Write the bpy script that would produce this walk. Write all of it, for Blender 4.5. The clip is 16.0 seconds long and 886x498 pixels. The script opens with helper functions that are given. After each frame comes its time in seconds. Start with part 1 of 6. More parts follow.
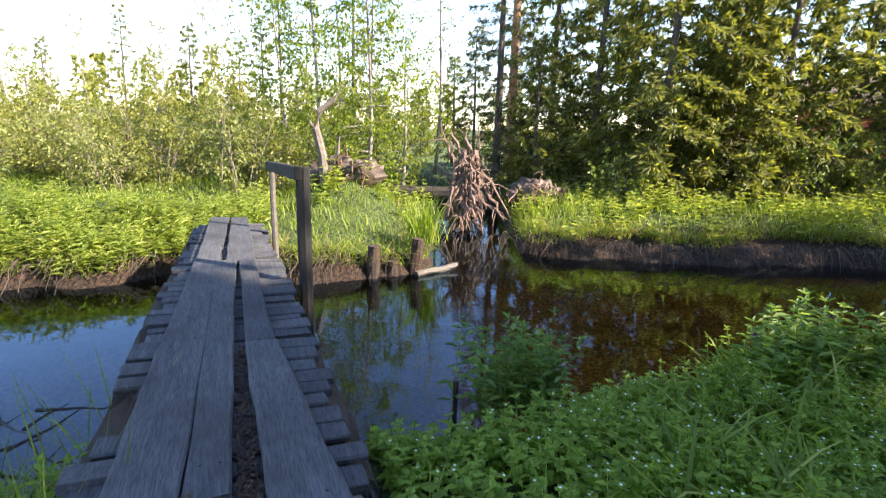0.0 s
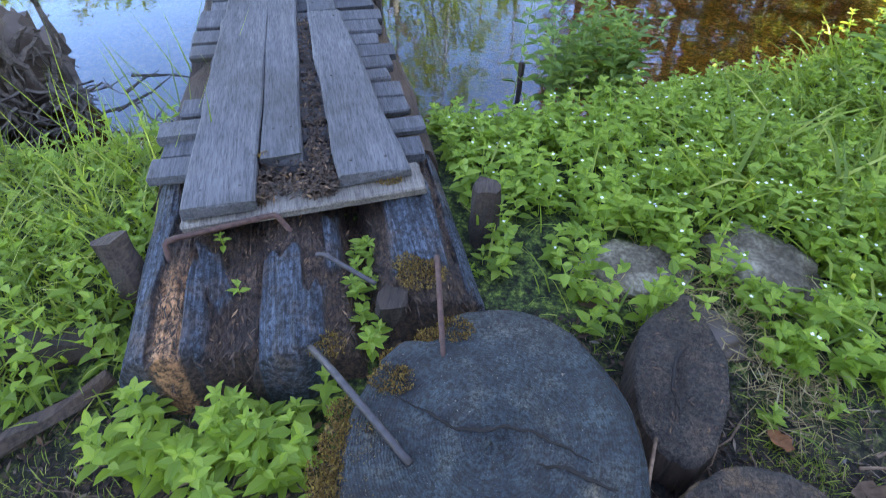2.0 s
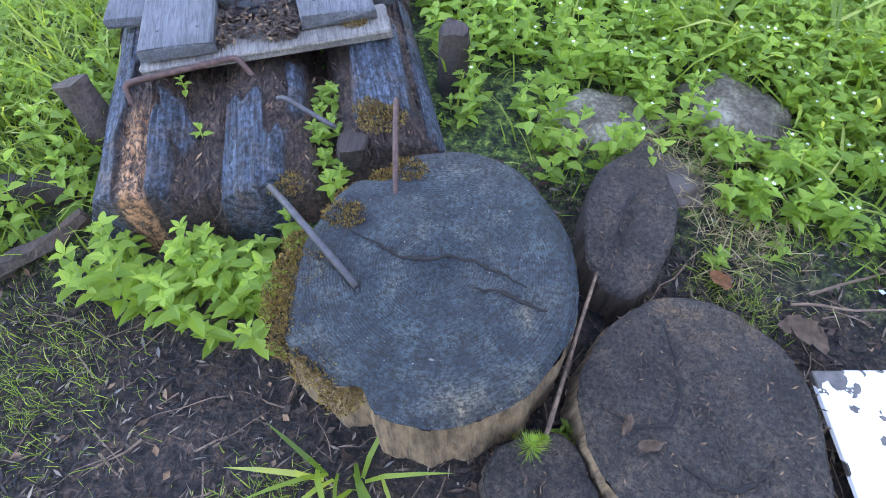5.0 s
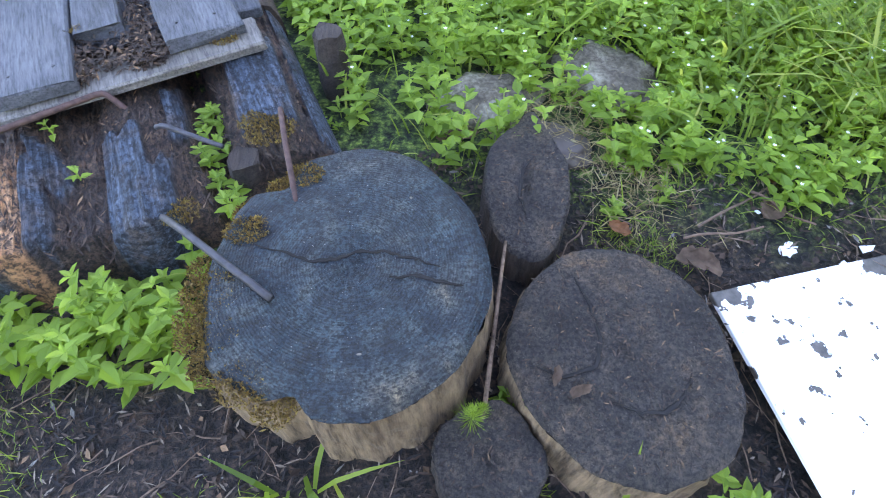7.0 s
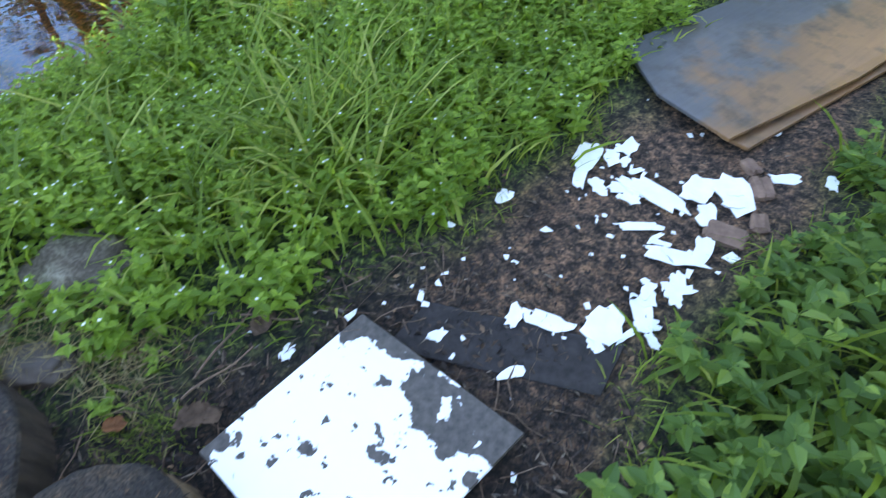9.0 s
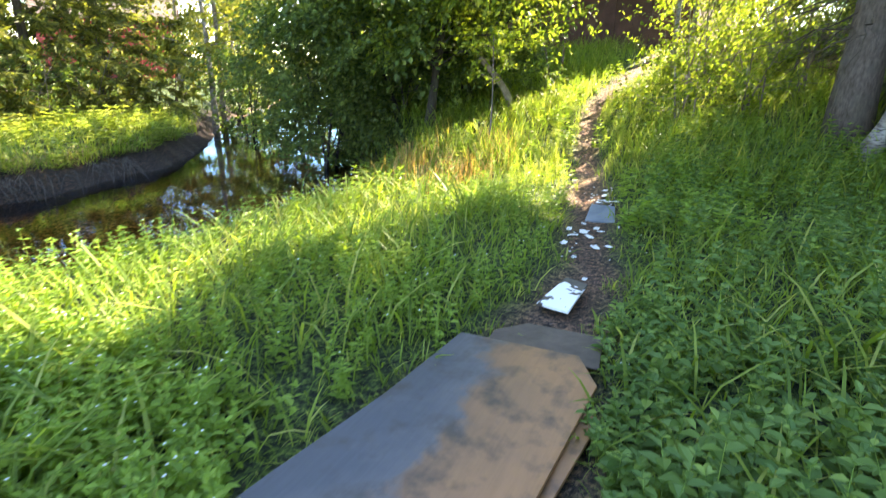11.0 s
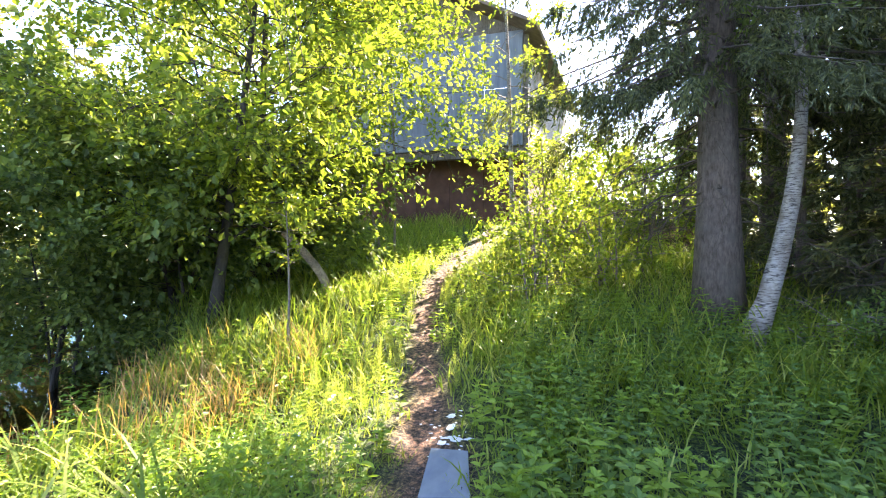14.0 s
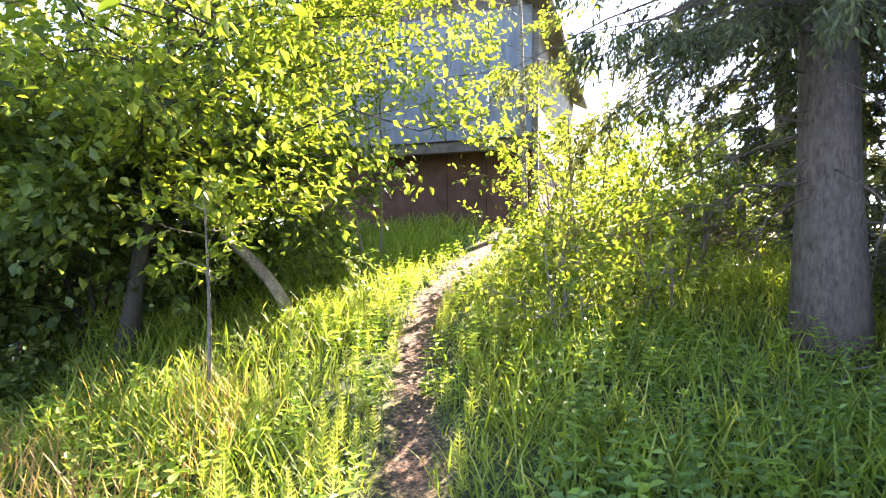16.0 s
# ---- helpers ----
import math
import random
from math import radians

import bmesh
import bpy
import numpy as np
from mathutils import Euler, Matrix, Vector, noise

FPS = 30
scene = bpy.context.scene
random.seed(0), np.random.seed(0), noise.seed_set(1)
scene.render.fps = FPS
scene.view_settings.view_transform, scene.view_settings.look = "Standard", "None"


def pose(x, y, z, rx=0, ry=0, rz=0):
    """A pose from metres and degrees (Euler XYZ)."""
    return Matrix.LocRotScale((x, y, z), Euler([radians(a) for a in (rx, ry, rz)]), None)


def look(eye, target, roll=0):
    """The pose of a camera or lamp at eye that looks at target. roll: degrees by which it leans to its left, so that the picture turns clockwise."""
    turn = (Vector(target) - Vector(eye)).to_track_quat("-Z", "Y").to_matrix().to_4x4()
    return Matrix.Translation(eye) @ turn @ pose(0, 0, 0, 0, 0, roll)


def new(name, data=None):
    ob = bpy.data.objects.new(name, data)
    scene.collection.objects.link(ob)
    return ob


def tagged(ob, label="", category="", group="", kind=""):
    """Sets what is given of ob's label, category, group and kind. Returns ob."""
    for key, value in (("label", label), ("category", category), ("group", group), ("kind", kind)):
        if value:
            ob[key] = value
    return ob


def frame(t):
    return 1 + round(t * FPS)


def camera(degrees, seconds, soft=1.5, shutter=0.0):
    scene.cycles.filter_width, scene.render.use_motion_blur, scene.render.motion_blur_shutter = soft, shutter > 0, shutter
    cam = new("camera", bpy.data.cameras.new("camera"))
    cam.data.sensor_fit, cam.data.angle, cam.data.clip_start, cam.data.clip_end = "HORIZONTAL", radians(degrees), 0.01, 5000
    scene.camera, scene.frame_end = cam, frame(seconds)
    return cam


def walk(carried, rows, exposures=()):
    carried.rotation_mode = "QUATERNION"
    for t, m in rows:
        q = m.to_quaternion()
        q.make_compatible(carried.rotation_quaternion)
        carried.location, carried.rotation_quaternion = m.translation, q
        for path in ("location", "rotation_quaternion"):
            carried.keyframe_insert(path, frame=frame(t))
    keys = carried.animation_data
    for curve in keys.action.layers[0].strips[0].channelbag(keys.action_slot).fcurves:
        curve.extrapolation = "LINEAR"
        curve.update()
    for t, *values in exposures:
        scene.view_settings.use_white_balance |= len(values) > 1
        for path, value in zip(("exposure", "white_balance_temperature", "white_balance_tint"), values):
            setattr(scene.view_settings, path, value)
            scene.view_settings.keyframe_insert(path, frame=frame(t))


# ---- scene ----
# ---- camera and walk ----
cam = camera(78.65, 16.0, soft=1.0, shutter=0.2)
PATH = [
    (0.0, pose(-0.022, 0.010, 1.501, 77.36, -2.08, -0.07)),
    (0.5, pose(0.014, -0.009, 1.502, 69.42, -1.80, 3.29)),
    (1.0, pose(0.052, 0.003, 1.491, 61.14, -0.92, 5.61)),
    (1.5, pose(0.072, 0.005, 1.477, 53.00, -0.51, 7.14)),
    (2.0, pose(0.081, 0.001, 1.471, 44.93, -0.32, 8.47)),
    (2.5, pose(0.103, 0.007, 1.474, 36.56, 0.18, 9.51)),
    (3.0, pose(0.124, 0.015, 1.464, 32.06, 0.33, 10.23)),
    (3.5, pose(0.152, -0.003, 1.452, 32.02, 0.43, 10.61)),
    (6.0, pose(0.286, -0.110, 1.404, 32.91, -0.20, 5.90)),
    (6.5, pose(0.276, -0.116, 1.401, 33.03, -0.39, 1.53)),
    (7.0, pose(0.307, -0.126, 1.410, 33.15, -0.10, -3.55)),
    (7.5, pose(0.364, -0.151, 1.420, 33.31, 0.09, -10.40)),
    (8.0, pose(0.531, -0.204, 1.453, 33.27, 0.83, -19.84)),
    (8.5, pose(0.953, -0.275, 1.479, 35.48, 2.23, -30.37)),
    (9.0, pose(1.376, -0.319, 1.575, 39.48, 2.24, -38.00)),
    (9.5, pose(1.764, -0.259, 1.626, 44.71, 2.18, -44.44)),
    (10.0, pose(2.223, -0.191, 1.477, 54.04, 1.06, -52.05)),
    (10.2, pose(2.425, -0.156, 1.465, 56.67, 0.69, -54.92)),
    (12.3, pose(4.183, -0.056, 1.324, 89.53, 0.24, -72.55)),
    (12.5, pose(4.321, -0.025, 1.321, 89.83, 0.21, -73.41)),
    (13.0, pose(4.687, 0.108, 1.332, 90.05, 0.12, -76.36)),
    (13.5, pose(5.112, 0.184, 1.331, 89.90, -0.00, -77.94)),
    (14.0, pose(5.573, 0.235, 1.341, 89.84, -0.01, -78.16)),
    (14.5, pose(6.042, 0.307, 1.339, 90.01, -0.15, -78.62)),
    (15.0, pose(6.520, 0.412, 1.321, 90.06, -0.14, -78.59)),
    (15.5, pose(6.957, 0.531, 1.386, 90.04, -0.21, -78.73)),
    (16.0, pose(7.381, 0.624, 1.390, 90.17, -0.34, -78.55)),
]
walk(cam, PATH, exposures=[(0.0, 1.95, 6900, 20), (1.0, 2.85, 7400, 21), (1.5, 3.2, 7700, 23), (2.5, 3.75, 7800, 25), (3.5, 4.05, 7900, 27), (6.0, 4.0, 7900, 26), (7.5, 3.82, 7900, 23), (8.5, 3.35, 7800, 18), (10.0, 3.2, 7700, 11), (12.3, 3.1, 6900, 22), (14.5, 3.3, 6800, 27), (16.0, 3.4, 6800, 31)])

# ---- sky and sun ----
SUN_AZ, SUN_EL = radians(-19), radians(36)   # azimuth from +x towards +y
SUN_DIR = Vector((math.cos(SUN_AZ) * math.cos(SUN_EL), math.sin(SUN_AZ) * math.cos(SUN_EL), math.sin(SUN_EL)))
world = bpy.data.worlds.new("sky")
scene.world = world
world.use_nodes = True
wn = world.node_tree.nodes
sky = wn.new("ShaderNodeTexSky")
sky.sky_type = "NISHITA"
sky.sun_disc = False
sky.sun_elevation, sky.sun_rotation = SUN_EL, math.atan2(SUN_DIR.x, SUN_DIR.y)
sky.air_density, sky.dust_density = 1.0, 0.15
sky.ozone_density = 2.2
wn["Background"].inputs["Strength"].default_value = 0.125
world.node_tree.links.new(sky.outputs[0], wn["Background"].inputs["Color"])
sun = new("sun", bpy.data.lights.new("sun", "SUN"))
sun.data.energy, sun.data.angle, sun.data.color = 5.0, radians(0.53), (1.0, 0.90, 0.72)
sun.matrix_world = look(SUN_DIR * 60, (0, 0, 0))


# ---- materials ----
def mat(name, build):
    m = bpy.data.materials.new(name)
    m.use_nodes = True
    nt = m.node_tree
    nt.nodes.clear()
    out = nt.nodes.new("ShaderNodeOutputMaterial")
    build(nt, out)
    return m


def node(nt, kind, **kw):
    n = nt.nodes.new(kind)
    for k, v in kw.items():
        if k in n.inputs:
            n.inputs[k].default_value = v
    return n


def ramp(nt, src, stops):
    r = nt.nodes.new("ShaderNodeValToRGB")
    els = r.color_ramp.elements
    while len(els) < len(stops):
        els.new(0.5)
    for e, (p, c) in zip(els, stops):
        e.position, e.color = p, (*c, 1)
    nt.links.new(src, r.inputs[0])
    return r.outputs[0]


def tex(nt, kind, scale, detail=4.0, stretch=None, coords="Object", rough=0.6):
    tc = nt.nodes.new("ShaderNodeTexCoord")
    src = tc.outputs[coords]
    if stretch:
        mp = nt.nodes.new("ShaderNodeMapping")
        mp.inputs["Scale"].default_value = stretch
        nt.links.new(src, mp.inputs[0])
        src = mp.outputs[0]
    t = nt.nodes.new(kind)
    t.inputs["Scale"].default_value = scale
    if "Detail" in t.inputs:
        t.inputs["Detail"].default_value = detail
    if "Roughness" in t.inputs:
        t.inputs["Roughness"].default_value = rough
    nt.links.new(src, t.inputs["Vector"])
    return t.outputs["Distance" if kind == "ShaderNodeTexVoronoi" else 0]


def mixc(nt, a, b, fac, mode="MIX"):
    m = nt.nodes.new("ShaderNodeMix")
    m.data_type, m.blend_type = "RGBA", mode
    for k, v in ((6, a), (7, b), (0, fac)):
        if hasattr(v, "is_output"):
            nt.links.new(v, m.inputs[k])
        else:
            m.inputs[k].default_value = v if k == 0 else (*v, 1)
    return m.outputs[2]


def bumped(nt, src, strength, dist):
    b = nt.nodes.new("ShaderNodeBump")
    b.inputs["Strength"].default_value, b.inputs["Distance"].default_value = strength, dist
    nt.links.new(src, b.inputs["Height"])
    return b.outputs[0]


def surface(nt, out, col, rough, normal=None, metal=0.0, spec=0.5):
    p = nt.nodes.new("ShaderNodeBsdfPrincipled")
    if hasattr(col, "is_output"):
        nt.links.new(col, p.inputs["Base Color"])
    else:
        p.inputs["Base Color"].default_value = (*col, 1)
    if hasattr(rough, "is_output"):
        nt.links.new(rough, p.inputs["Roughness"])
    else:
        p.inputs["Roughness"].default_value = rough
    p.inputs["Metallic"].default_value = metal
    p.inputs["Specular IOR Level"].default_value = spec
    if normal:
        nt.links.new(normal, p.inputs["Normal"])
    nt.links.new(p.outputs[0], out.inputs[0])
    return p


def leaf_mat(name, dark, light, trans=0.45, yellow=None):
    """Thin leaves: each island has its own tint; light also passes through."""
    def build(nt, out):
        geo = nt.nodes.new("ShaderNodeNewGeometry")
        stops = [(0.0, dark), (0.75, light), (1.0, yellow or light)]
        col = ramp(nt, geo.outputs["Random Per Island"], stops)
        blot = tex(nt, "ShaderNodeTexNoise", 1.1, 2)
        col = mixc(nt, col, mixc(nt, col, (0.6, 0.62, 0.45), 1.0, "MULTIPLY"), blot)
        d = node(nt, "ShaderNodeBsdfPrincipled", Roughness=0.5)
        d.inputs["Specular IOR Level"].default_value = 0.35
        t = nt.nodes.new("ShaderNodeBsdfTranslucent")
        nt.links.new(col, d.inputs["Base Color"])
        warm = mixc(nt, col, (1.6, 1.55, 0.7), 1.0, "MULTIPLY")
        nt.links.new(warm, t.inputs[0])
        m = nt.nodes.new("ShaderNodeMixShader")
        m.inputs[0].default_value = trans
        nt.links.new(d.outputs[0], m.inputs[1])
        nt.links.new(t.outputs[0], m.inputs[2])
        nt.links.new(m.outputs[0], out.inputs[0])
    return mat(name, build)


def wood_mat(name, a, b, dirt, grain=(14, 1.2, 14), scale=3.0, rough=0.8, relief=0.006):
    """Weathered timber: long grain down the local y axis, darker stains, fine cracks."""
    def build(nt, out):
        info = nt.nodes.new("ShaderNodeObjectInfo")
        g = tex(nt, "ShaderNodeTexNoise", scale, 8, grain, rough=0.65)
        fine = tex(nt, "ShaderNodeTexNoise", scale * 4, 6, grain, rough=0.7)
        s = tex(nt, "ShaderNodeTexNoise", 2.3, 5)
        col = ramp(nt, g, [(0.3, a), (0.7, b)])
        col = mixc(nt, col, dirt, ramp(nt, s, [(0.45, (0, 0, 0)), (0.72, (0.75, 0.75, 0.75))]))
        col = mixc(nt, col, ramp(nt, fine, [(0.35, (0.35, 0.35, 0.36)), (0.55, (1, 1, 1))]), 0.8, "MULTIPLY")
        col = mixc(nt, col, ramp(nt, info.outputs["Random"], [(0, (0.7, 0.7, 0.72)), (1, (1.2, 1.15, 1.1))]), 1.0, "MULTIPLY")
        surface(nt, out, col, rough, bumped(nt, fine, 0.7, relief))
    return mat(name, build)


def chip_mat(name, stops, rough=0.9):
    """Loose scraps, each with a tint of its own."""
    def build(nt, out):
        geo = nt.nodes.new("ShaderNodeNewGeometry")
        col = ramp(nt, geo.outputs["Random Per Island"], stops)
        f = tex(nt, "ShaderNodeTexNoise", 60.0, 4)
        col = mixc(nt, col, ramp(nt, f, [(0.35, (0.6, 0.6, 0.6)), (0.65, (1.2, 1.2, 1.2))]), 0.8, "MULTIPLY")
        surface(nt, out, col, rough)
    return mat(name, build)


M = {}
M["plank"] = wood_mat("weathered_plank", (0.042, 0.049, 0.060), (0.108, 0.117, 0.132), (0.032, 0.032, 0.034))
M["slab"] = wood_mat("wet_grey_slab", (0.012, 0.020, 0.033), (0.055, 0.08, 0.12), (0.045, 0.028, 0.02), (16, 0.9, 16), 3.0, 0.7, 0.012)
M["pale_wood"] = wood_mat("pale_wood", (0.11, 0.10, 0.09), (0.25, 0.235, 0.205), (0.08, 0.068, 0.055))
M["old_log"] = wood_mat("rotten_log", (0.026, 0.019, 0.016), (0.085, 0.062, 0.048), (0.075, 0.04, 0.022), (10, 0.8, 10), 3.0, 0.9, 0.02)
M["char_post"] = wood_mat("dark_post", (0.008, 0.008, 0.009), (0.028, 0.028, 0.029), (0.015, 0.014, 0.013), (12, 12, 1.0), 2.5, 0.8, 0.008)
M["root"] = wood_mat("dead_root", (0.09, 0.055, 0.036), (0.27, 0.185, 0.13), (0.10, 0.06, 0.04), (6, 6, 6), 2.0, 0.9, 0.01)
M["grey_twig"] = wood_mat("grey_twig", (0.16, 0.14, 0.12), (0.32, 0.28, 0.24), (0.1, 0.08, 0.06), (6, 6, 6), 2.0, 0.9, 0.004)
M["fibre"] = chip_mat("rotten_fibre", [(0.0, (0.02, 0.014, 0.011)), (0.6, (0.06, 0.038, 0.026)), (0.90, (0.085, 0.05, 0.031)), (1.0, (0.26, 0.15, 0.08))])


def stump_top(nt, out):
    """Grey-blue end grain: fine rings, bleached and brown stains, pale grit."""
    tc = nt.nodes.new("ShaderNodeTexCoord")
    w = nt.nodes.new("ShaderNodeTexWave")
    w.wave_type, w.rings_direction = "RINGS", "Z"
    w.inputs["Scale"].default_value, w.inputs["Distortion"].default_value = 42.0, 5.0
    w.inputs["Detail"].default_value, w.inputs["Detail Scale"].default_value = 5.0, 1.2
    nt.links.new(tc.outputs["Object"], w.inputs["Vector"])
    n = tex(nt, "ShaderNodeTexNoise", 3.6, 8, rough=0.65)
    s = tex(nt, "ShaderNodeTexNoise", 15.0, 8, rough=0.7)
    fine = tex(nt, "ShaderNodeTexNoise", 95.0, 6, rough=0.8)
    grit = tex(nt, "ShaderNodeTexNoise", 210.0, 2, rough=0.5)
    col = ramp(nt, n, [(0.34, (0.006, 0.016, 0.026)), (0.49, (0.014, 0.027, 0.038)), (0.60, (0.034, 0.041, 0.043)), (0.71, (0.12, 0.095, 0.063))])
    col = mixc(nt, col, ramp(nt, s, [(0.38, (0.34, 0.40, 0.48)), (0.51, (1.0, 1.0, 1.0)), (0.64, (1.9, 1.75, 1.5))]), 0.9, "MULTIPLY")
    col = mixc(nt, col, ramp(nt, w.outputs["Fac"], [(0.10, (0.22, 0.22, 0.24)), (0.45, (1.05, 1.05, 1.05)), (0.9, (1.3, 1.3, 1.25))]), 0.26, "MULTIPLY")
    col = mixc(nt, col, ramp(nt, fine, [(0.44, (0.12, 0.12, 0.12)), (0.49, (0.95, 0.95, 0.95)), (0.57, (1.9, 1.85, 1.7))]), 0.9, "MULTIPLY")
    col = mixc(nt, col, (0.34, 0.33, 0.30), ramp(nt, grit, [(0.70, (0, 0, 0)), (0.76, (0.8, 0.8, 0.8))]))
    h = mixc(nt, w.outputs["Color"], fine, 0.78)
    surface(nt, out, col, 0.65, bumped(nt, h, 1.0, 0.014))


M["stump_top"] = mat("weathered_end_grain", stump_top)


def brown_top(nt, out):
    """Decayed end grain: dark, crumbly, with rusty and ashen patches."""
    n = tex(nt, "ShaderNodeTexNoise", 6.0, 8, rough=0.7)
    fine = tex(nt, "ShaderNodeTexNoise", 85.0, 7, rough=0.85)
    grit = tex(nt, "ShaderNodeTexNoise", 190.0, 2, rough=0.5)
    col = ramp(nt, n, [(0.32, (0.020, 0.017, 0.016)), (0.50, (0.054, 0.046, 0.041)), (0.60, (0.095, 0.072, 0.054)), (0.70, (0.18, 0.105, 0.055))])
    col = mixc(nt, col, ramp(nt, fine, [(0.42, (0.28, 0.27, 0.26)), (0.50, (1.0, 1.0, 1.0)), (0.60, (2.0, 1.85, 1.6))]), 0.9, "MULTIPLY")
    col = mixc(nt, col, (0.26, 0.22, 0.18), ramp(nt, grit, [(0.70, (0, 0, 0)), (0.76, (0.8, 0.8, 0.8))]))
    surface(nt, out, col, 0.95, bumped(nt, fine, 1.0, 0.022))


M["brown_top"] = mat("decayed_end_grain", brown_top)


def bark(nt, out, a, b, c, st, sc, depth):
    g = tex(nt, "ShaderNodeTexNoise", sc, 7, st, rough=0.7)
    n = tex(nt, "ShaderNodeTexNoise", 3.0, 5)
    col = ramp(nt, g, [(0.35, a), (0.62, b)])
    col = mixc(nt, col, c, ramp(nt, n, [(0.5, (0, 0, 0)), (0.7, (0.8, 0.8, 0.8))]))
    surface(nt, out, col, 0.9, bumped(nt, g, 1.0, depth))


M["stump_side"] = mat("stump_side", lambda nt, o: bark(nt, o, (0.045, 0.028, 0.015), (0.30, 0.20, 0.115), (0.09, 0.055, 0.026), (14, 14, 1.2), 3, 0.015))
M["rotten_side"] = mat("rotten_stump_side", lambda nt, o: bark(nt, o, (0.016, 0.012, 0.010), (0.075, 0.052, 0.038), (0.032, 0.024, 0.016), (14, 14, 1.5), 3, 0.015))
M["spruce_bark"] = mat("spruce_bark", lambda nt, o: bark(nt, o, (0.06, 0.046, 0.04), (0.17, 0.135, 0.12), (0.12, 0.11, 0.095), (9, 9, 3), 3, 0.02))
M["alder_bark"] = mat("alder_bark", lambda nt, o: bark(nt, o, (0.022, 0.019, 0.015), (0.055, 0.048, 0.04), (0.036, 0.036, 0.026), (8, 8, 3), 3, 0.01))
M["pine_bark"] = mat("pine_bark", lambda nt, o: bark(nt, o, (0.26, 0.12, 0.06), (0.48, 0.27, 0.15), (0.3, 0.2, 0.13), (9, 9, 3), 3, 0.01))


def birch_bark(nt, out):
    g = tex(nt, "ShaderNodeTexNoise", 4, 6, (3, 3, 16), rough=0.7)
    n = tex(nt, "ShaderNodeTexNoise", 3.5, 4)
    col = ramp(nt, g, [(0.41, (0.05, 0.043, 0.04)), (0.49, (0.27, 0.25, 0.23)), (0.8, (0.50, 0.48, 0.46))])
    col = mixc(nt, col, (0.14, 0.115, 0.09), ramp(nt, n, [(0.47, (0, 0, 0)), (0.62, (0.9, 0.9, 0.9))]))
    surface(nt, out, col, 0.75, bumped(nt, g, 0.6, 0.006))


M["birch_bark"] = mat("birch_bark", birch_bark)
M["root_pale"] = wood_mat("pale_root", (0.20, 0.13, 0.10), (0.46, 0.33, 0.27), (0.12, 0.08, 0.06), (5, 5, 5), 3, 0.9, 0.004)
M["moss"] = leaf_mat("moss", (0.10, 0.06, 0.022), (0.25, 0.155, 0.055), 0.2, (0.36, 0.26, 0.08))
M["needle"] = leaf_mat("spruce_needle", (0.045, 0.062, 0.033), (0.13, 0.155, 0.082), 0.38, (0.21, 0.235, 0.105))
# the same needles paler and yellower, sunlight put into the colour
M["needle_lit"] = leaf_mat("sunlit_spruce_needle", (0.08, 0.11, 0.035), (0.23, 0.26, 0.07), 0.42, (0.37, 0.37, 0.11))
M["dead_twig"] = wood_mat("dead_twig", (0.06, 0.05, 0.042), (0.15, 0.125, 0.10), (0.04, 0.035, 0.03), (5, 5, 5), 3, 0.9, 0.003)
M["leaf_bright"] = leaf_mat("bright_leaf", (0.10, 0.165, 0.03), (0.25, 0.335, 0.055), 0.55, (0.39, 0.43, 0.09))
M["leaf_mid"] = leaf_mat("green_leaf", (0.065, 0.115, 0.04), (0.16, 0.235, 0.065), 0.45, (0.25, 0.32, 0.09))
M["leaf_willow"] = leaf_mat("willow_leaf", (0.16, 0.20, 0.075), (0.33, 0.37, 0.14), 0.45, (0.46, 0.46, 0.22))
M["leaf_far"] = leaf_mat("far_leaf", (0.14, 0.17, 0.045), (0.32, 0.34, 0.085), 0.45, (0.44, 0.42, 0.14))
M["herb"] = leaf_mat("herb_leaf", (0.15, 0.26, 0.045), (0.30, 0.45, 0.08), 0.47, (0.33, 0.46, 0.10))
M["nettle"] = leaf_mat("nettle_leaf", (0.09, 0.18, 0.05), (0.19, 0.31, 0.085), 0.42, (0.30, 0.42, 0.11))
M["grass"] = leaf_mat("grass_blade", (0.12, 0.20, 0.035), (0.27, 0.38, 0.06), 0.5, (0.50, 0.52, 0.17))
M["dry_grass"] = leaf_mat("dry_grass", (0.20, 0.14, 0.07), (0.42, 0.32, 0.18), 0.3, (0.5, 0.42, 0.26))
M["fern"] = leaf_mat("fern_leaf", (0.18, 0.26, 0.06), (0.34, 0.42, 0.10), 0.48, (0.46, 0.50, 0.16))
M["red_grass"] = leaf_mat("reddish_grass", (0.32, 0.19, 0.08), (0.52, 0.34, 0.16), 0.4, (0.6, 0.45, 0.22))


def plain(name, col, rough=0.6, var=0.25, scale=20.0, metal=0.0, relief=0.002):
    def build(nt, out):
        n = tex(nt, "ShaderNodeTexNoise", scale, 6)
        lo, hi = tuple(c * (1 - var) for c in col), tuple(min(1, c * (1 + var)) for c in col)
        surface(nt, out, ramp(nt, n, [(0.3, lo), (0.7, hi)]), rough, bumped(nt, n, 0.5, relief), metal)
    return mat(name, build)


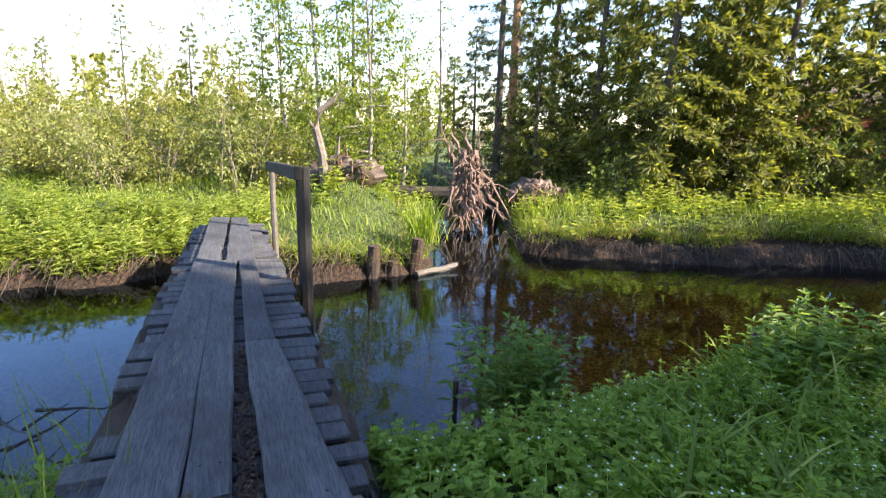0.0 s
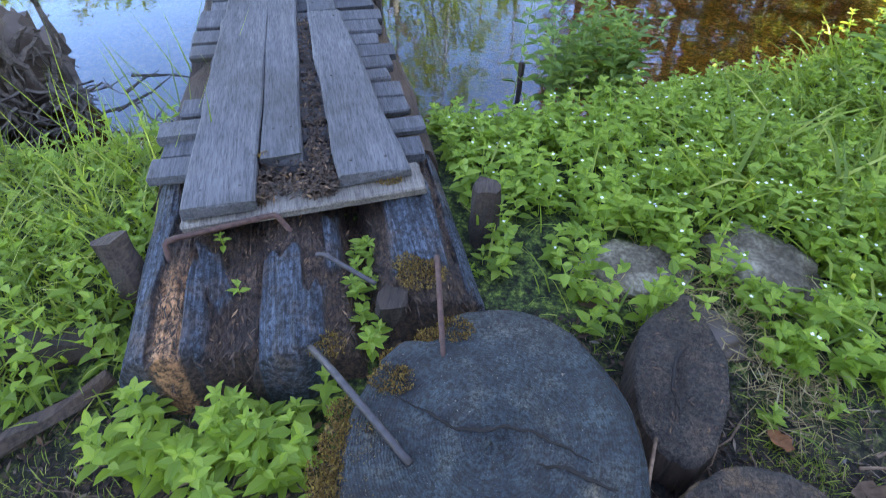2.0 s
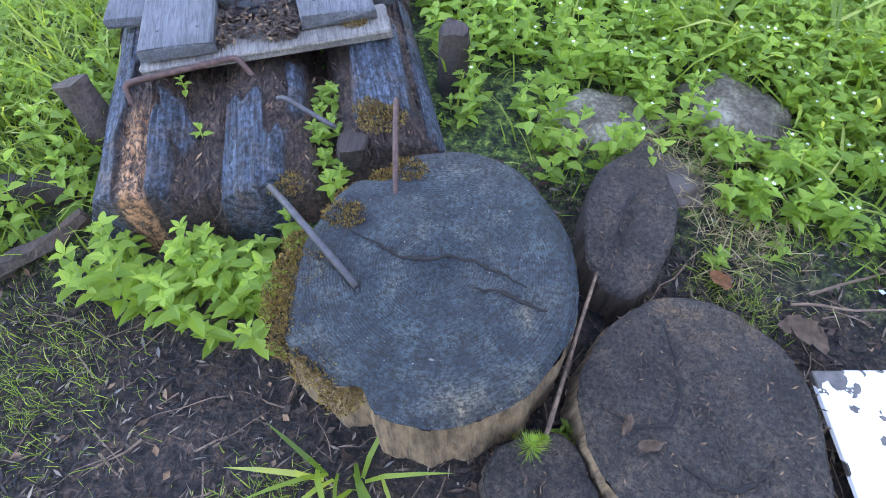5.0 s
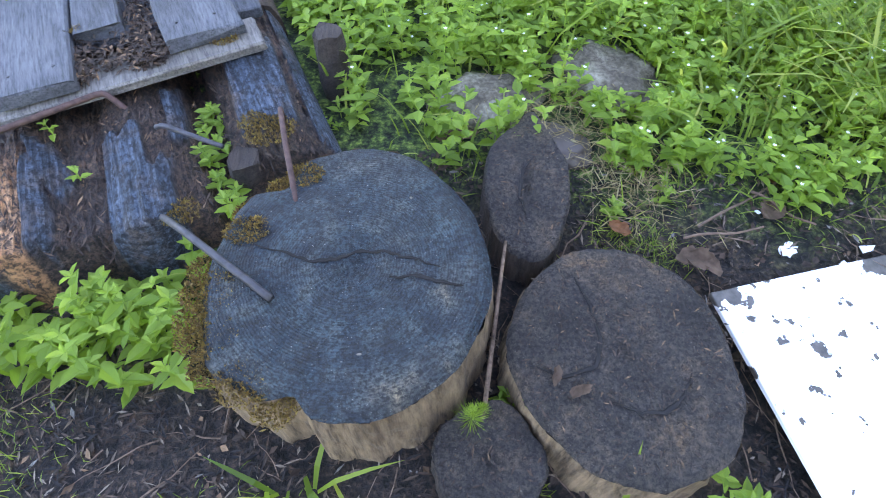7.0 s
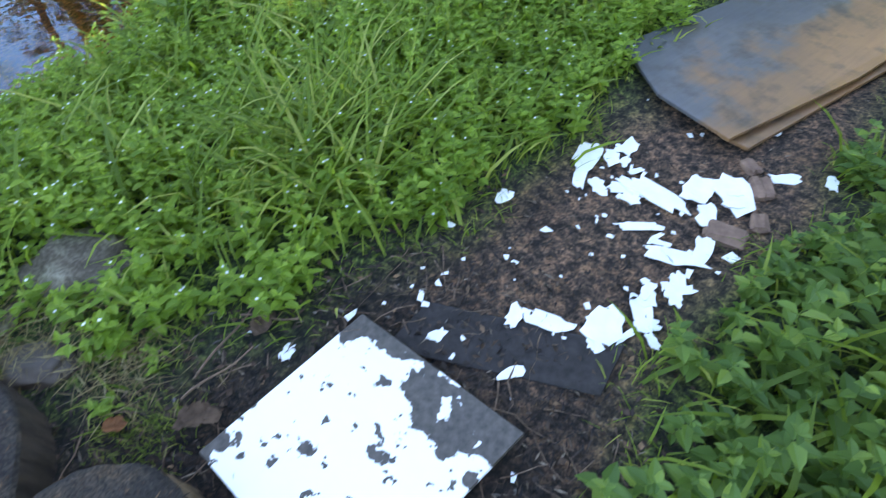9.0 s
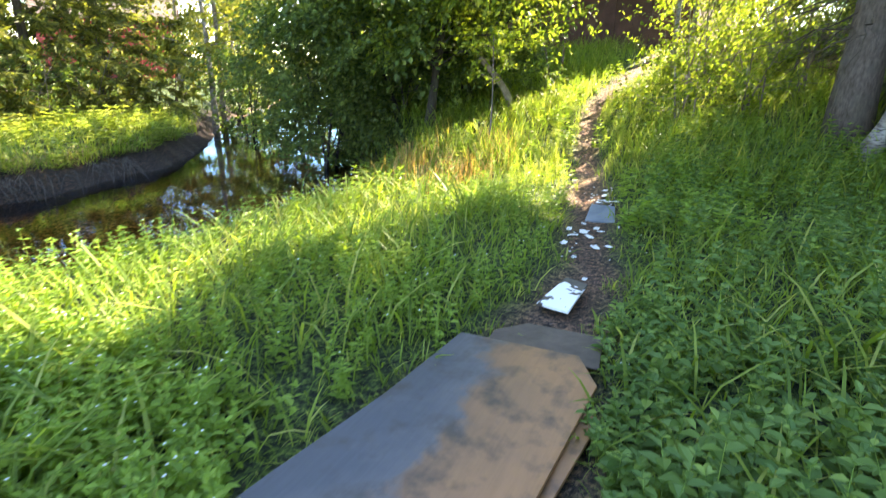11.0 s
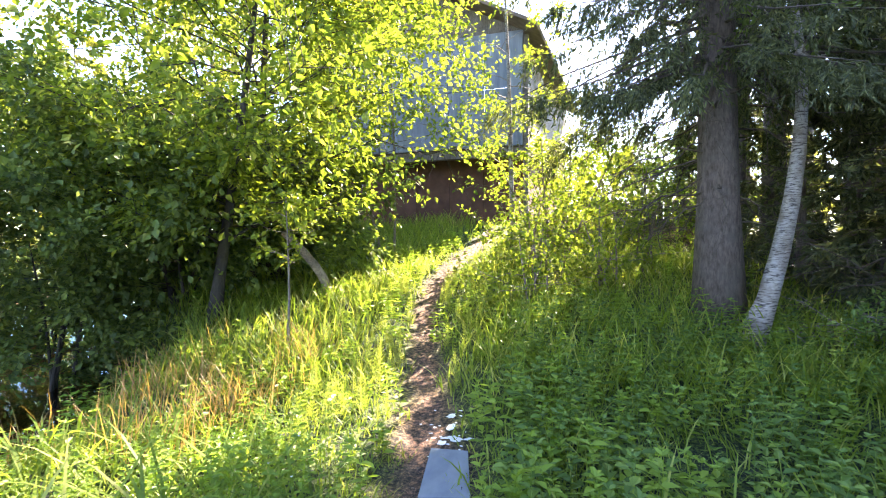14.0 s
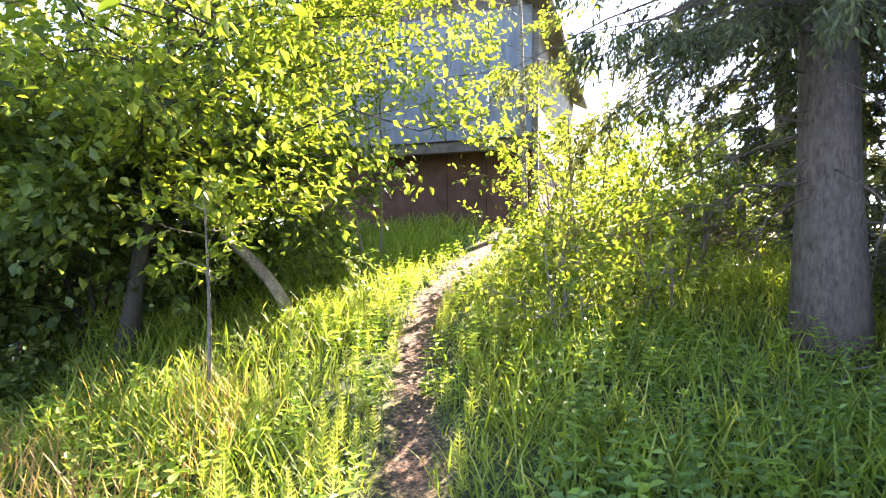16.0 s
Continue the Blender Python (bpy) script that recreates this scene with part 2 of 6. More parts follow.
M["petal"] = plain("white_petal", (0.8, 0.8, 0.78), 0.5, 0.05)
M["rust"] = plain("rusty_iron", (0.085, 0.046, 0.038), 0.75, 0.45, 45.0, 0.3)
M["worn_iron"] = plain("worn_iron", (0.035, 0.033, 0.037), 0.55, 0.5, 45.0, 0.0)
M["white_flake"] = plain("white_flake", (0.82, 0.83, 0.84), 0.45, 0.06, 12.0)
M["crack"] = plain("dark_crack", (0.012, 0.010, 0.009), 0.95, 0.3)
M["mud"] = plain("wet_mud", (0.075, 0.055, 0.042), 0.55, 0.45, 7.0, 0.0, 0.02)
M["litter"] = chip_mat("leaf_litter", [(0.0, (0.010, 0.009, 0.010)), (0.62, (0.031, 0.024, 0.020)), (0.88, (0.10, 0.064, 0.042)), (1.0, (0.27, 0.21, 0.155))])
M["tar"] = plain("dark_tarred_board", (0.026, 0.022, 0.021), 0.9, 0.6, 24.0, 0.0, 0.008)
M["bark_scrap"] = plain("bark_scrap", (0.16, 0.10, 0.065), 0.9, 0.45, 30.0, 0.0, 0.006)
M["orange_leaf"] = plain("orange_leaf", (0.32, 0.13, 0.05), 0.7, 0.35, 30.0)
M["brick_bit"] = plain("brick_piece", (0.20, 0.12, 0.085), 0.9, 0.3, 25.0)
M["red_paint"] = plain("red_paint", (0.42, 0.06, 0.05), 0.7, 0.25, 4.0)
M["roofing"] = plain("roofing", (0.16, 0.12, 0.09), 0.85, 0.35, 5.0)
M["brown_wall"] = plain("brown_wall", (0.12, 0.058, 0.042), 0.85, 0.35, 2.5)
M["fence_wood"] = wood_mat("fence_wood", (0.14, 0.12, 0.10), (0.28, 0.25, 0.20), (0.1, 0.08, 0.06), (10, 10, 1), 3.0)


def rock(nt, out):
    n = tex(nt, "ShaderNodeTexNoise", 9, 9)
    f = tex(nt, "ShaderNodeTexNoise", 70, 4)
    col = ramp(nt, n, [(0.35, (0.07, 0.055, 0.038)), (0.52, (0.15, 0.125, 0.09)), (0.68, (0.30, 0.27, 0.20))])
    col = mixc(nt, col, ramp(nt, f, [(0.4, (0.6, 0.58, 0.55)), (0.6, (1.1, 1.1, 1.1))]), 0.8, "MULTIPLY")
    surface(nt, out, col, 0.95, bumped(nt, mixc(nt, n, f, 0.5), 1.0, 0.02))


M["rock"] = mat("grey_rock", rock)


def rotten_top(nt, out):
    """Logs worn open: blue-grey sound ribs, orange dry rot, dark brown crumble."""
    def att(name):
        a = nt.nodes.new("ShaderNodeAttribute")
        a.attribute_name = name
        return a.outputs["Fac"]
    g = tex(nt, "ShaderNodeTexNoise", 4.0, 8, (26, 1.3, 26), rough=0.7)
    f = tex(nt, "ShaderNodeTexNoise", 60.0, 7, (1.0, 0.6, 1.0), rough=0.8)
    n = tex(nt, "ShaderNodeTexNoise", 7.0, 6, rough=0.65)
    rib = ramp(nt, g, [(0.36, (0.008, 0.012, 0.018)), (0.49, (0.018, 0.029, 0.044)), (0.62, (0.046, 0.068, 0.098)), (0.74, (0.14, 0.145, 0.145))])
    rib = mixc(nt, rib, (0.06, 0.04, 0.028), ramp(nt, n, [(0.50, (0, 0, 0)), (0.66, (0.75, 0.75, 0.75))]))
    crumb = ramp(nt, n, [(0.32, (0.014, 0.009, 0.007)), (0.55, (0.045, 0.027, 0.019)), (0.72, (0.085, 0.05, 0.032))])
    dry = ramp(nt, n, [(0.35, (0.11, 0.05, 0.022)), (0.65, (0.32, 0.17, 0.085))])
    col = mixc(nt, crumb, rib, att("sound"))
    col = mixc(nt, col, dry, att("dry_rot"))
    col = mixc(nt, col, ramp(nt, f, [(0.44, (0.12, 0.12, 0.12)), (0.49, (1.0, 1.0, 1.0)), (0.57, (2.4, 2.2, 2.0))]), 0.85, "MULTIPLY")
    surface(nt, out, col, 0.8, bumped(nt, mixc(nt, g, f, 0.5), 1.0, 0.02))


M["rotten_top"] = mat("rotten_log_top", rotten_top)


def peeling(nt, out):
    """White facing that has flaked off a dark board, most along its edges."""
    n = tex(nt, "ShaderNodeTexNoise", 7.0, 5, rough=0.55)
    v = tex(nt, "ShaderNodeTexNoise", 24.0, 3, rough=0.5)
    tc = nt.nodes.new("ShaderNodeTexCoord")
    sep = nt.nodes.new("ShaderNodeSeparateXYZ")
    nt.links.new(tc.outputs["Generated"], sep.inputs[0])
    edge = nt.nodes.new("ShaderNodeMath")
    nt.links.new(ramp(nt, sep.outputs[0], [(0.62, (0, 0, 0)), (0.92, (0.22, 0.22, 0.22))]), edge.inputs[0])
    nt.links.new(ramp(nt, sep.outputs[1], [(0.70, (0, 0, 0)), (1.0, (0.07, 0.07, 0.07))]), edge.inputs[1])
    add = nt.nodes.new("ShaderNodeMath")
    nt.links.new(n, add.inputs[0])
    nt.links.new(edge.outputs[0], add.inputs[1])
    big = ramp(nt, add.outputs[0], [(0.615, (0, 0, 0)), (0.625, (1, 1, 1))])
    small = ramp(nt, v, [(0.66, (0, 0, 0)), (0.67, (1, 1, 1))])
    mask = mixc(nt, big, small, 1.0, "LIGHTEN")
    f = tex(nt, "ShaderNodeTexNoise", 40.0, 4)
    dark = ramp(nt, f, [(0.3, (0.035, 0.03, 0.025)), (0.7, (0.10, 0.085, 0.07))])
    col = mixc(nt, (0.84, 0.85, 0.86), dark, mask)
    inv = nt.nodes.new("ShaderNodeInvert")
    nt.links.new(mask, inv.inputs[1])
    surface(nt, out, col, 0.5, bumped(nt, inv.outputs[0], 0.6, 0.004))


M["peeling"] = mat("peeling_white", peeling)


def plywood(nt, out):
    n = tex(nt, "ShaderNodeTexNoise", 1.5, 6)
    g = tex(nt, "ShaderNodeTexNoise", 2.5, 6, (1.2, 16, 1))
    s = tex(nt, "ShaderNodeTexNoise", 5.0, 6)
    tc = nt.nodes.new("ShaderNodeTexCoord")
    sep = nt.nodes.new("ShaderNodeSeparateXYZ")
    nt.links.new(tc.outputs["Generated"], sep.inputs[0])
    band = nt.nodes.new("ShaderNodeMath")
    band.operation = "MULTIPLY_ADD"
    band.inputs[1].default_value, band.inputs[2].default_value = -0.6, 0.3
    nt.links.new(sep.outputs[1], band.inputs[0])
    add = nt.nodes.new("ShaderNodeMath")
    nt.links.new(n, add.inputs[0])
    nt.links.new(band.outputs[0], add.inputs[1])
    col = ramp(nt, add.outputs[0], [(0.30, (0.06, 0.065, 0.075)), (0.47, (0.10, 0.097, 0.10)), (0.56, (0.20, 0.105, 0.05)), (0.85, (0.33, 0.16, 0.065))])
    col = mixc(nt, col, ramp(nt, g, [(0.35, (0.7, 0.68, 0.66)), (0.6, (1.1, 1.1, 1.1))]), 0.3, "MULTIPLY")
    col = mixc(nt, col, (0.045, 0.036, 0.026), ramp(nt, s, [(0.5, (0, 0, 0)), (0.68, (0.85, 0.85, 0.85))]))
    surface(nt, out, col, 0.5, bumped(nt, g, 0.3, 0.003))


M["plywood"] = mat("weathered_plywood", plywood)


def sheet_wall(nt, out):
    """Bluish grey upright sheets with streaks and seams."""
    n = tex(nt, "ShaderNodeTexNoise", 2.2, 6, (1, 2.5, 0.35))
    s = tex(nt, "ShaderNodeTexNoise", 1.0, 4)
    col = ramp(nt, n, [(0.3, (0.11, 0.14, 0.18)), (0.6, (0.20, 0.235, 0.27)), (0.8, (0.27, 0.28, 0.27))])
    col = mixc(nt, col, (0.14, 0.15, 0.13), ramp(nt, s, [(0.5, (0, 0, 0)), (0.75, (0.7, 0.7, 0.7))]))
    surface(nt, out, col, 0.7, bumped(nt, n, 0.3, 0.01))


M["sheet_wall"] = mat("grey_sheet", sheet_wall)


def soil(nt, out):
    at = nt.nodes.new("ShaderNodeAttribute")
    at.attribute_name = "bare"
    n = tex(nt, "ShaderNodeTexNoise", 1.8, 7)
    f = tex(nt, "ShaderNodeTexNoise", 26.0, 8, rough=0.7)
    g = tex(nt, "ShaderNodeTexNoise", 75.0, 4)
    earth = ramp(nt, n, [(0.3, (0.014, 0.011, 0.010)), (0.6, (0.036, 0.026, 0.021)), (0.8, (0.075, 0.052, 0.038))])
    dry = nt.nodes.new("ShaderNodeAttribute")
    dry.attribute_name = "dry"
    earth = mixc(nt, earth, ramp(nt, n, [(0.3, (0.10, 0.062, 0.042)), (0.7, (0.21, 0.135, 0.095))]), dry.outputs["Fac"])
    turf = ramp(nt, f, [(0.35, (0.025, 0.05, 0.012)), (0.6, (0.06, 0.11, 0.022)), (0.75, (0.10, 0.11, 0.04))])
    sand = nt.nodes.new("ShaderNodeAttribute")
    sand.attribute_name = "sand"
    bed = ramp(nt, n, [(0.3, (0.17, 0.10, 0.05)), (0.5, (0.32, 0.20, 0.10)), (0.75, (0.42, 0.29, 0.16))])
    col = mixc(nt, turf, earth, at.outputs["Fac"])
    col = mixc(nt, col, bed, sand.outputs["Fac"])
    wet = nt.nodes.new("ShaderNodeAttribute")
    wet.attribute_name = "wet"
    col = mixc(nt, col, ramp(nt, n, [(0.3, (0.016, 0.010, 0.007)), (0.7, (0.042, 0.026, 0.017))]), wet.outputs["Fac"])
    col = mixc(nt, col, ramp(nt, f, [(0.40, (0.08, 0.08, 0.08)), (0.5, (0.85, 0.85, 0.85)), (0.62, (2.5, 2.1, 1.7))]), 0.95, "MULTIPLY")
    col = mixc(nt, col, ramp(nt, g, [(0.42, (0.45, 0.45, 0.45)), (0.6, (1.6, 1.5, 1.4))]), 0.85, "MULTIPLY")
    h = mixc(nt, f, g, 0.35)
    surface(nt, out, col, 0.9, bumped(nt, h, 1.0, 0.05))


M["soil"] = mat("soil_and_turf", soil)


def river_water(nt, out):
    """Clear brown water: sky gloss by Fresnel over a tinted see-through layer."""
    n = tex(nt, "ShaderNodeTexNoise", 2.2, 3, (1.0, 1.6, 1))
    n2 = tex(nt, "ShaderNodeTexNoise", 0.5, 3)
    h = mixc(nt, n, n2, 0.4)
    nrm = bumped(nt, h, 0.09, 0.05)
    gl = node(nt, "ShaderNodeBsdfGlossy", Roughness=0.015)
    # blue put into the gloss to deepen the sky's reflection
    gl.inputs["Color"].default_value = (0.54, 0.77, 1.0, 1)
    tr = nt.nodes.new("ShaderNodeBsdfTransparent")
    tr.inputs[0].default_value = (0.80, 0.56, 0.26, 1)
    fr = node(nt, "ShaderNodeFresnel", IOR=1.56)
    mx = nt.nodes.new("ShaderNodeMixShader")
    nt.links.new(nrm, gl.inputs["Normal"])
    nt.links.new(nrm, fr.inputs["Normal"])
    nt.links.new(fr.outputs[0], mx.inputs[0])
    nt.links.new(tr.outputs[0], mx.inputs[1])
    nt.links.new(gl.outputs[0], mx.inputs[2])
    nt.links.new(mx.outputs[0], out.inputs[0])


M["water"] = mat("river_water", river_water)

# ---- mesh helpers ----
rng = np.random.default_rng(7)


def tri_mesh(name, verts, faces, material, smooth=False):
    """A mesh from arrays of points and triangles (or quads)."""
    verts, faces = np.asarray(verts, np.float32), np.asarray(faces, np.int32)
    me = bpy.data.meshes.new(name)
    k = faces.shape[1]
    me.vertices.add(len(verts))
    me.vertices.foreach_set("co", verts.ravel())
    me.loops.add(faces.size)
    me.loops.foreach_set("vertex_index", faces.ravel())
    me.polygons.add(len(faces))
    me.polygons.foreach_set("loop_start", np.arange(0, faces.size, k, dtype=np.int32))
    me.polygons.foreach_set("use_smooth", np.full(len(faces), smooth))
    me.update(calc_edges=True)
    me.validate()
    me.materials.append(material)
    return me


def join(chunks):
    """Joins (points, faces) chunks into one."""
    vs, fs, n = [], [], 0
    for v, f in chunks:
        vs.append(v)
        fs.append(np.asarray(f) + n)
        n += len(v)
    return np.concatenate(vs), np.concatenate(fs)


def part(name, bm, material, parent=None, label=""):
    me = bpy.data.meshes.new(name)
    bm.to_mesh(me)
    bm.free()
    me.materials.append(material)
    ob = new(name, me)
    ob.parent = parent
    if label:
        ob["label"] = label
    return ob


def soup(name, chunks, material, parent=None, smooth=False, label=""):
    v, f = join(chunks)
    ob = new(name, tri_mesh(name, v, f, material, smooth))
    ob.parent = parent
    if label:
        ob["label"] = label
    return ob


def box(bm, sx, sy, sz, m=None, bevel=0.0, rough=0.0, cuts=0):
    """A box with worn edges; rough moves its points a little."""
    bmesh.ops.create_cube(bm, size=1.0, matrix=Matrix.Diagonal((sx, sy, sz, 1)))
    if cuts:
        es = [e for e in bm.edges if abs((e.verts[0].co - e.verts[1].co).y) > sy * 0.5]
        bmesh.ops.subdivide_edges(bm, edges=es, cuts=cuts, use_grid_fill=True)
    if bevel:
        bmesh.ops.bevel(bm, geom=[e for e in bm.edges if e.calc_face_angle(0) > 0.5], offset=bevel, segments=1, affect="EDGES", clamp_overlap=True)
    for v in bm.verts:
        v.co += Vector((random.uniform(-1, 1), random.uniform(-1, 1), random.uniform(-1, 1))) * rough
    if m is not None:
        bmesh.ops.transform(bm, matrix=m, verts=bm.verts)


def tube(points, radii, sides=6, cap=True):
    """A tapered round limb along points, as quads."""
    P = np.asarray(points, float)
    R = np.asarray(radii, float)
    T = np.gradient(P, axis=0)
    T /= np.linalg.norm(T, axis=1)[:, None] + 1e-9
    ref = np.where(np.abs(T[:, 2:3]) > 0.9, [[1.0, 0, 0]], [[0, 0, 1.0]])
    A = np.cross(T, ref)
    A /= np.linalg.norm(A, axis=1)[:, None] + 1e-9
    B = np.cross(T, A)
    ang = np.linspace(0, 2 * np.pi, sides, endpoint=False)
    V = P[:, None] + R[:, None, None] * (np.cos(ang)[None, :, None] * A[:, None] + np.sin(ang)[None, :, None] * B[:, None])
    V = V.reshape(-1, 3)
    i = np.arange(len(P) - 1)[:, None] * sides
    j = np.arange(sides)[None]
    j2 = (j + 1) % sides
    F = np.stack([i + j, i + j2, i + sides + j2, i + sides + j], -1).reshape(-1, 4)
    if cap:
        n = len(V)
        V = np.concatenate([V, P[:1], P[-1:]])
        top = (len(P) - 1) * sides
        k = sides // 2
        q0 = [[(2 * a + 2) % sides, 2 * a + 1, 2 * a, n] for a in range(k)]
        q1 = [[top + 2 * a, top + 2 * a + 1, top + (2 * a + 2) % sides, n + 1] for a in range(k)]
        F = np.concatenate([F, q0, q1])
    return V, F


def unit(a):
    return a / (np.linalg.norm(a, axis=-1, keepdims=True) + 1e-9)


def leaf_soup(pos, dirs, ups, length, width, fold=0.15, droop=0.1):
    """Folded pointed leaves, four triangles each."""
    n = len(pos)
    d = unit(dirs)
    s = unit(np.cross(d, ups))
    u = np.cross(s, d)
    L, W = np.broadcast_to(length, n)[:, None], np.broadcast_to(width, n)[:, None]
    a = pos + d * L * 0.35
    tip = pos + d * L - u * L * droop
    lf = a - s * W * 0.5 + u * W * fold
    rt = a + s * W * 0.5 + u * W * fold
    lf2 = pos + d * L * 0.7 - s * W * 0.36 + u * W * fold - u * L * droop * 0.5
    rt2 = pos + d * L * 0.7 + s * W * 0.36 + u * W * fold - u * L * droop * 0.5
    V = np.stack([pos, lf, lf2, tip, rt2, rt], 1).reshape(-1, 3)
    o = np.arange(n)[:, None] * 6
    F = np.concatenate([o + [[0, 3, 1]], o + [[1, 3, 2]], o + [[0, 5, 3]], o + [[5, 4, 3]]])
    return V, F


def chip_soup(pos, dirs, ups, length, width):
    """Small or far leaves, two triangles each."""
    n = len(pos)
    d = unit(dirs)
    s = unit(np.cross(d, ups))
    u = np.cross(s, d)
    L, W = np.broadcast_to(length, n)[:, None], np.broadcast_to(width, n)[:, None]
    V = np.stack([pos, pos + d * L * 0.5 - s * W * 0.5 + u * W * 0.15, pos + d * L, pos + d * L * 0.5 + s * W * 0.5 + u * W * 0.15], 1).reshape(-1, 3)
    o = np.arange(n)[:, None] * 4
    F = np.concatenate([o + [[0, 2, 1]], o + [[0, 3, 2]]])
    return V, F


def blade_soup(pos, length, width, bend, lean=0.25):
    """Arched grass blades, five triangles each."""
    n = len(pos)
    az = rng.uniform(0, 2 * np.pi, n)
    h = np.stack([np.cos(az), np.sin(az), np.zeros(n)], 1)
    s = np.stack([-np.sin(az), np.cos(az), np.zeros(n)], 1)
    L, W, B = (np.broadcast_to(q, n)[:, None] for q in (length, width, bend))
    up = np.array([[0, 0, 1.0]])
    def at(t):
        return pos + up * L * (t - 0.5 * B * t * t) + h * L * (lean * t + B * 0.75 * t * t)
    rows = [at(0) - s * W * 0.35, at(0) + s * W * 0.35, at(0.4) - s * W * 0.5, at(0.4) + s * W * 0.5,
            at(0.75) - s * W * 0.36, at(0.75) + s * W * 0.36, at(1.0)]
    V = np.stack(rows, 1).reshape(-1, 3)
    o = np.arange(n)[:, None] * 7
    F = np.concatenate([o + [[0, 1, 3]], o + [[0, 3, 2]], o + [[2, 3, 5]], o + [[2, 5, 4]], o + [[4, 5, 6]]])
    return V, F


# ---- the lie of the land ----
WATER = -0.45
NEAR_X = [-60, -8, -2.2, -0.5, 0.1, 1.0, 2.0, 3.0, 4.0, 5.0, 6.0, 7.0, 9.0, 11.0, 14.0, 20.0, 60]
NEAR_Y = [4.0, 2.2, 2.2, 2.5, 2.75, 3.25, 3.6, 3.8, 3.95, 4.15, 4.35, 4.5, 4.5, 5.4, 8.0, 12.0, 40]
FAR_X = [-60, -8, -4.9, -3.9, -3.4, -1.8, -0.9, -0.4, 0.1, 1.3, 2.4, 3.7, 5.8, 7.7, 9.5, 11.4, 16.0, 22, 60]
FAR_Y = [9.0, 5.3, 5.8, 6.2, 6.8, 6.5, 6.9, 7.2, 7.9, 8.7, 8.3, 8.1, 8.3, 8.3, 8.8, 9.9, 14.5, 18, 48]
RISE_X = [-100, 8.8, 10.0, 11.0, 12.2, 13.75, 15.7, 19.0, 30, 100]
RISE_Z = [0.0, 0.0, 0.10, 0.25, 0.48, 0.78, 1.15, 1.85, 2.3, 3.0]
TRAIL = np.array([(-1.3, -0.9, 0.6), (-0.8, 0.0, 0.6), (0.0, -0.4, 0.9), (0.5, 0.3, 0.70), (1.1, 0.25, 0.66), (1.7, 0.28, 0.55), (2.4, 0.36, 0.40),
                  (3.2, 0.38, 0.46), (4.5, 0.60, 0.50), (5.6, 0.58, 0.32), (6.3, 0.60, 0.28), (7.1, 0.60, 0.24), (7.9, 0.84, 0.22), (8.8, 0.98, 0.25), (9.5, 1.20, 0.19),
                  (10.5, 1.44, 0.16), (11.5, 1.68, 0.15), (12.6, 1.95, 0.16), (13.7, 2.06, 0.18), (15.0, 2.0, 0.2), (16.5, 1.9, 0.2), (18.5, 1.6, 0.25)])


def sstep(a, b, v):
    t = np.clip((v - a) / (b - a), 0, 1)
    return t * t * (3 - 2 * t)


def trail_dist(x, y):
    """Distance to the trodden strip's edge (below 0 on it)."""
    best = np.full(np.shape(x), 1e9)
    for a, b in zip(TRAIL[:-1], TRAIL[1:]):
        dx, dy = b[0] - a[0], b[1] - a[1]
        t = np.clip(((x - a[0]) * dx + (y - a[1]) * dy) / (dx * dx + dy * dy), 0, 1)
        best = np.minimum(best, np.hypot(x - a[0] - t * dx, y - a[1] - t * dy) - (a[2] + t * (b[2] - a[2])))
    return best


def river_dist(x, y):
    """Distance into the river from its waterline (above 0 in the water)."""
    wob = 0.10 * np.sin(x * 2.3 + 0.7) + 0.07 * np.sin(x * 5.1) + 0.05 * np.sin(y * 4.0 + x * 9.0)
    main = np.minimum(y - np.interp(x, NEAR_X, NEAR_Y), np.interp(x, FAR_X, FAR_Y) - y)
    inlet = np.minimum(0.80 - np.abs(x - 0.62), np.minimum(y - 6.5, 13.5 - y))
    return np.maximum(main * 0.9, inlet) + wob * 0.7


def mud_shelf(x, y):
    """How far the bare mud reaches up the far bank beyond the inlet."""
    return 0.38 * sstep(1.7, 2.6, x) * (y > 6)


def ground(x, y):
    x, y = np.asarray(x, float), np.asarray(y, float)
    d = river_dist(x, y)
    far = y > 0.5 * (np.interp(x, NEAR_X, NEAR_Y) + np.interp(x, FAR_X, FAR_Y))
    lumps = 0.05 * np.sin(x * 1.3 + y * 0.7) * np.sin(y * 1.1 - x * 0.4) + 0.025 * np.sin(x * 3.1 + 1) * np.sin(y * 2.7)
    rise = np.interp(x, RISE_X, RISE_Z) * (1 - 0.55 * sstep(3.0, 8.0, y - 0.3 * np.maximum(x - 8, 0)))
    top = np.where(far, -0.16 + 0.27 * sstep(0.1, 1.8, -d), rise) + lumps * np.where(far, 1.3, 0.5 + 0.5 * sstep(0.0, 0.8, trail_dist(x, y)))
    top = top - 0.035 * sstep(0.15, -0.15, trail_dist(x, y)) * np.where(far, 0, 1)
    top = top + np.where(far, 0.34 * np.exp(-((x + 1.6) / 1.1) ** 2 - ((y - 9.8) / 1.0) ** 2), 0)
    shelf = mud_shelf(x, y)
    bank = np.where(far, sstep(-0.22 - 0.95 * shelf, 0.20, d), sstep(-0.45 - 0.9 * sstep(6.0, 8.0, x) * sstep(13.5, 11.5, x), 0.28, d))
    bed = WATER - 0.10 - 0.28 * sstep(0.2, 1.6, d)
    return top * (1 - bank) + bed * bank


def spaced(lo, hi, f0, f1, fine, n):
    """Even fine steps from f0 to f1, then widening steps out to lo and hi."""
    mid = np.arange(f0, f1, fine)
    out = np.geomspace(fine, hi - f1, n) + f1
    back = f0 - np.geomspace(fine, f0 - lo, n)[::-1]
    return np.concatenate([back, mid, out])


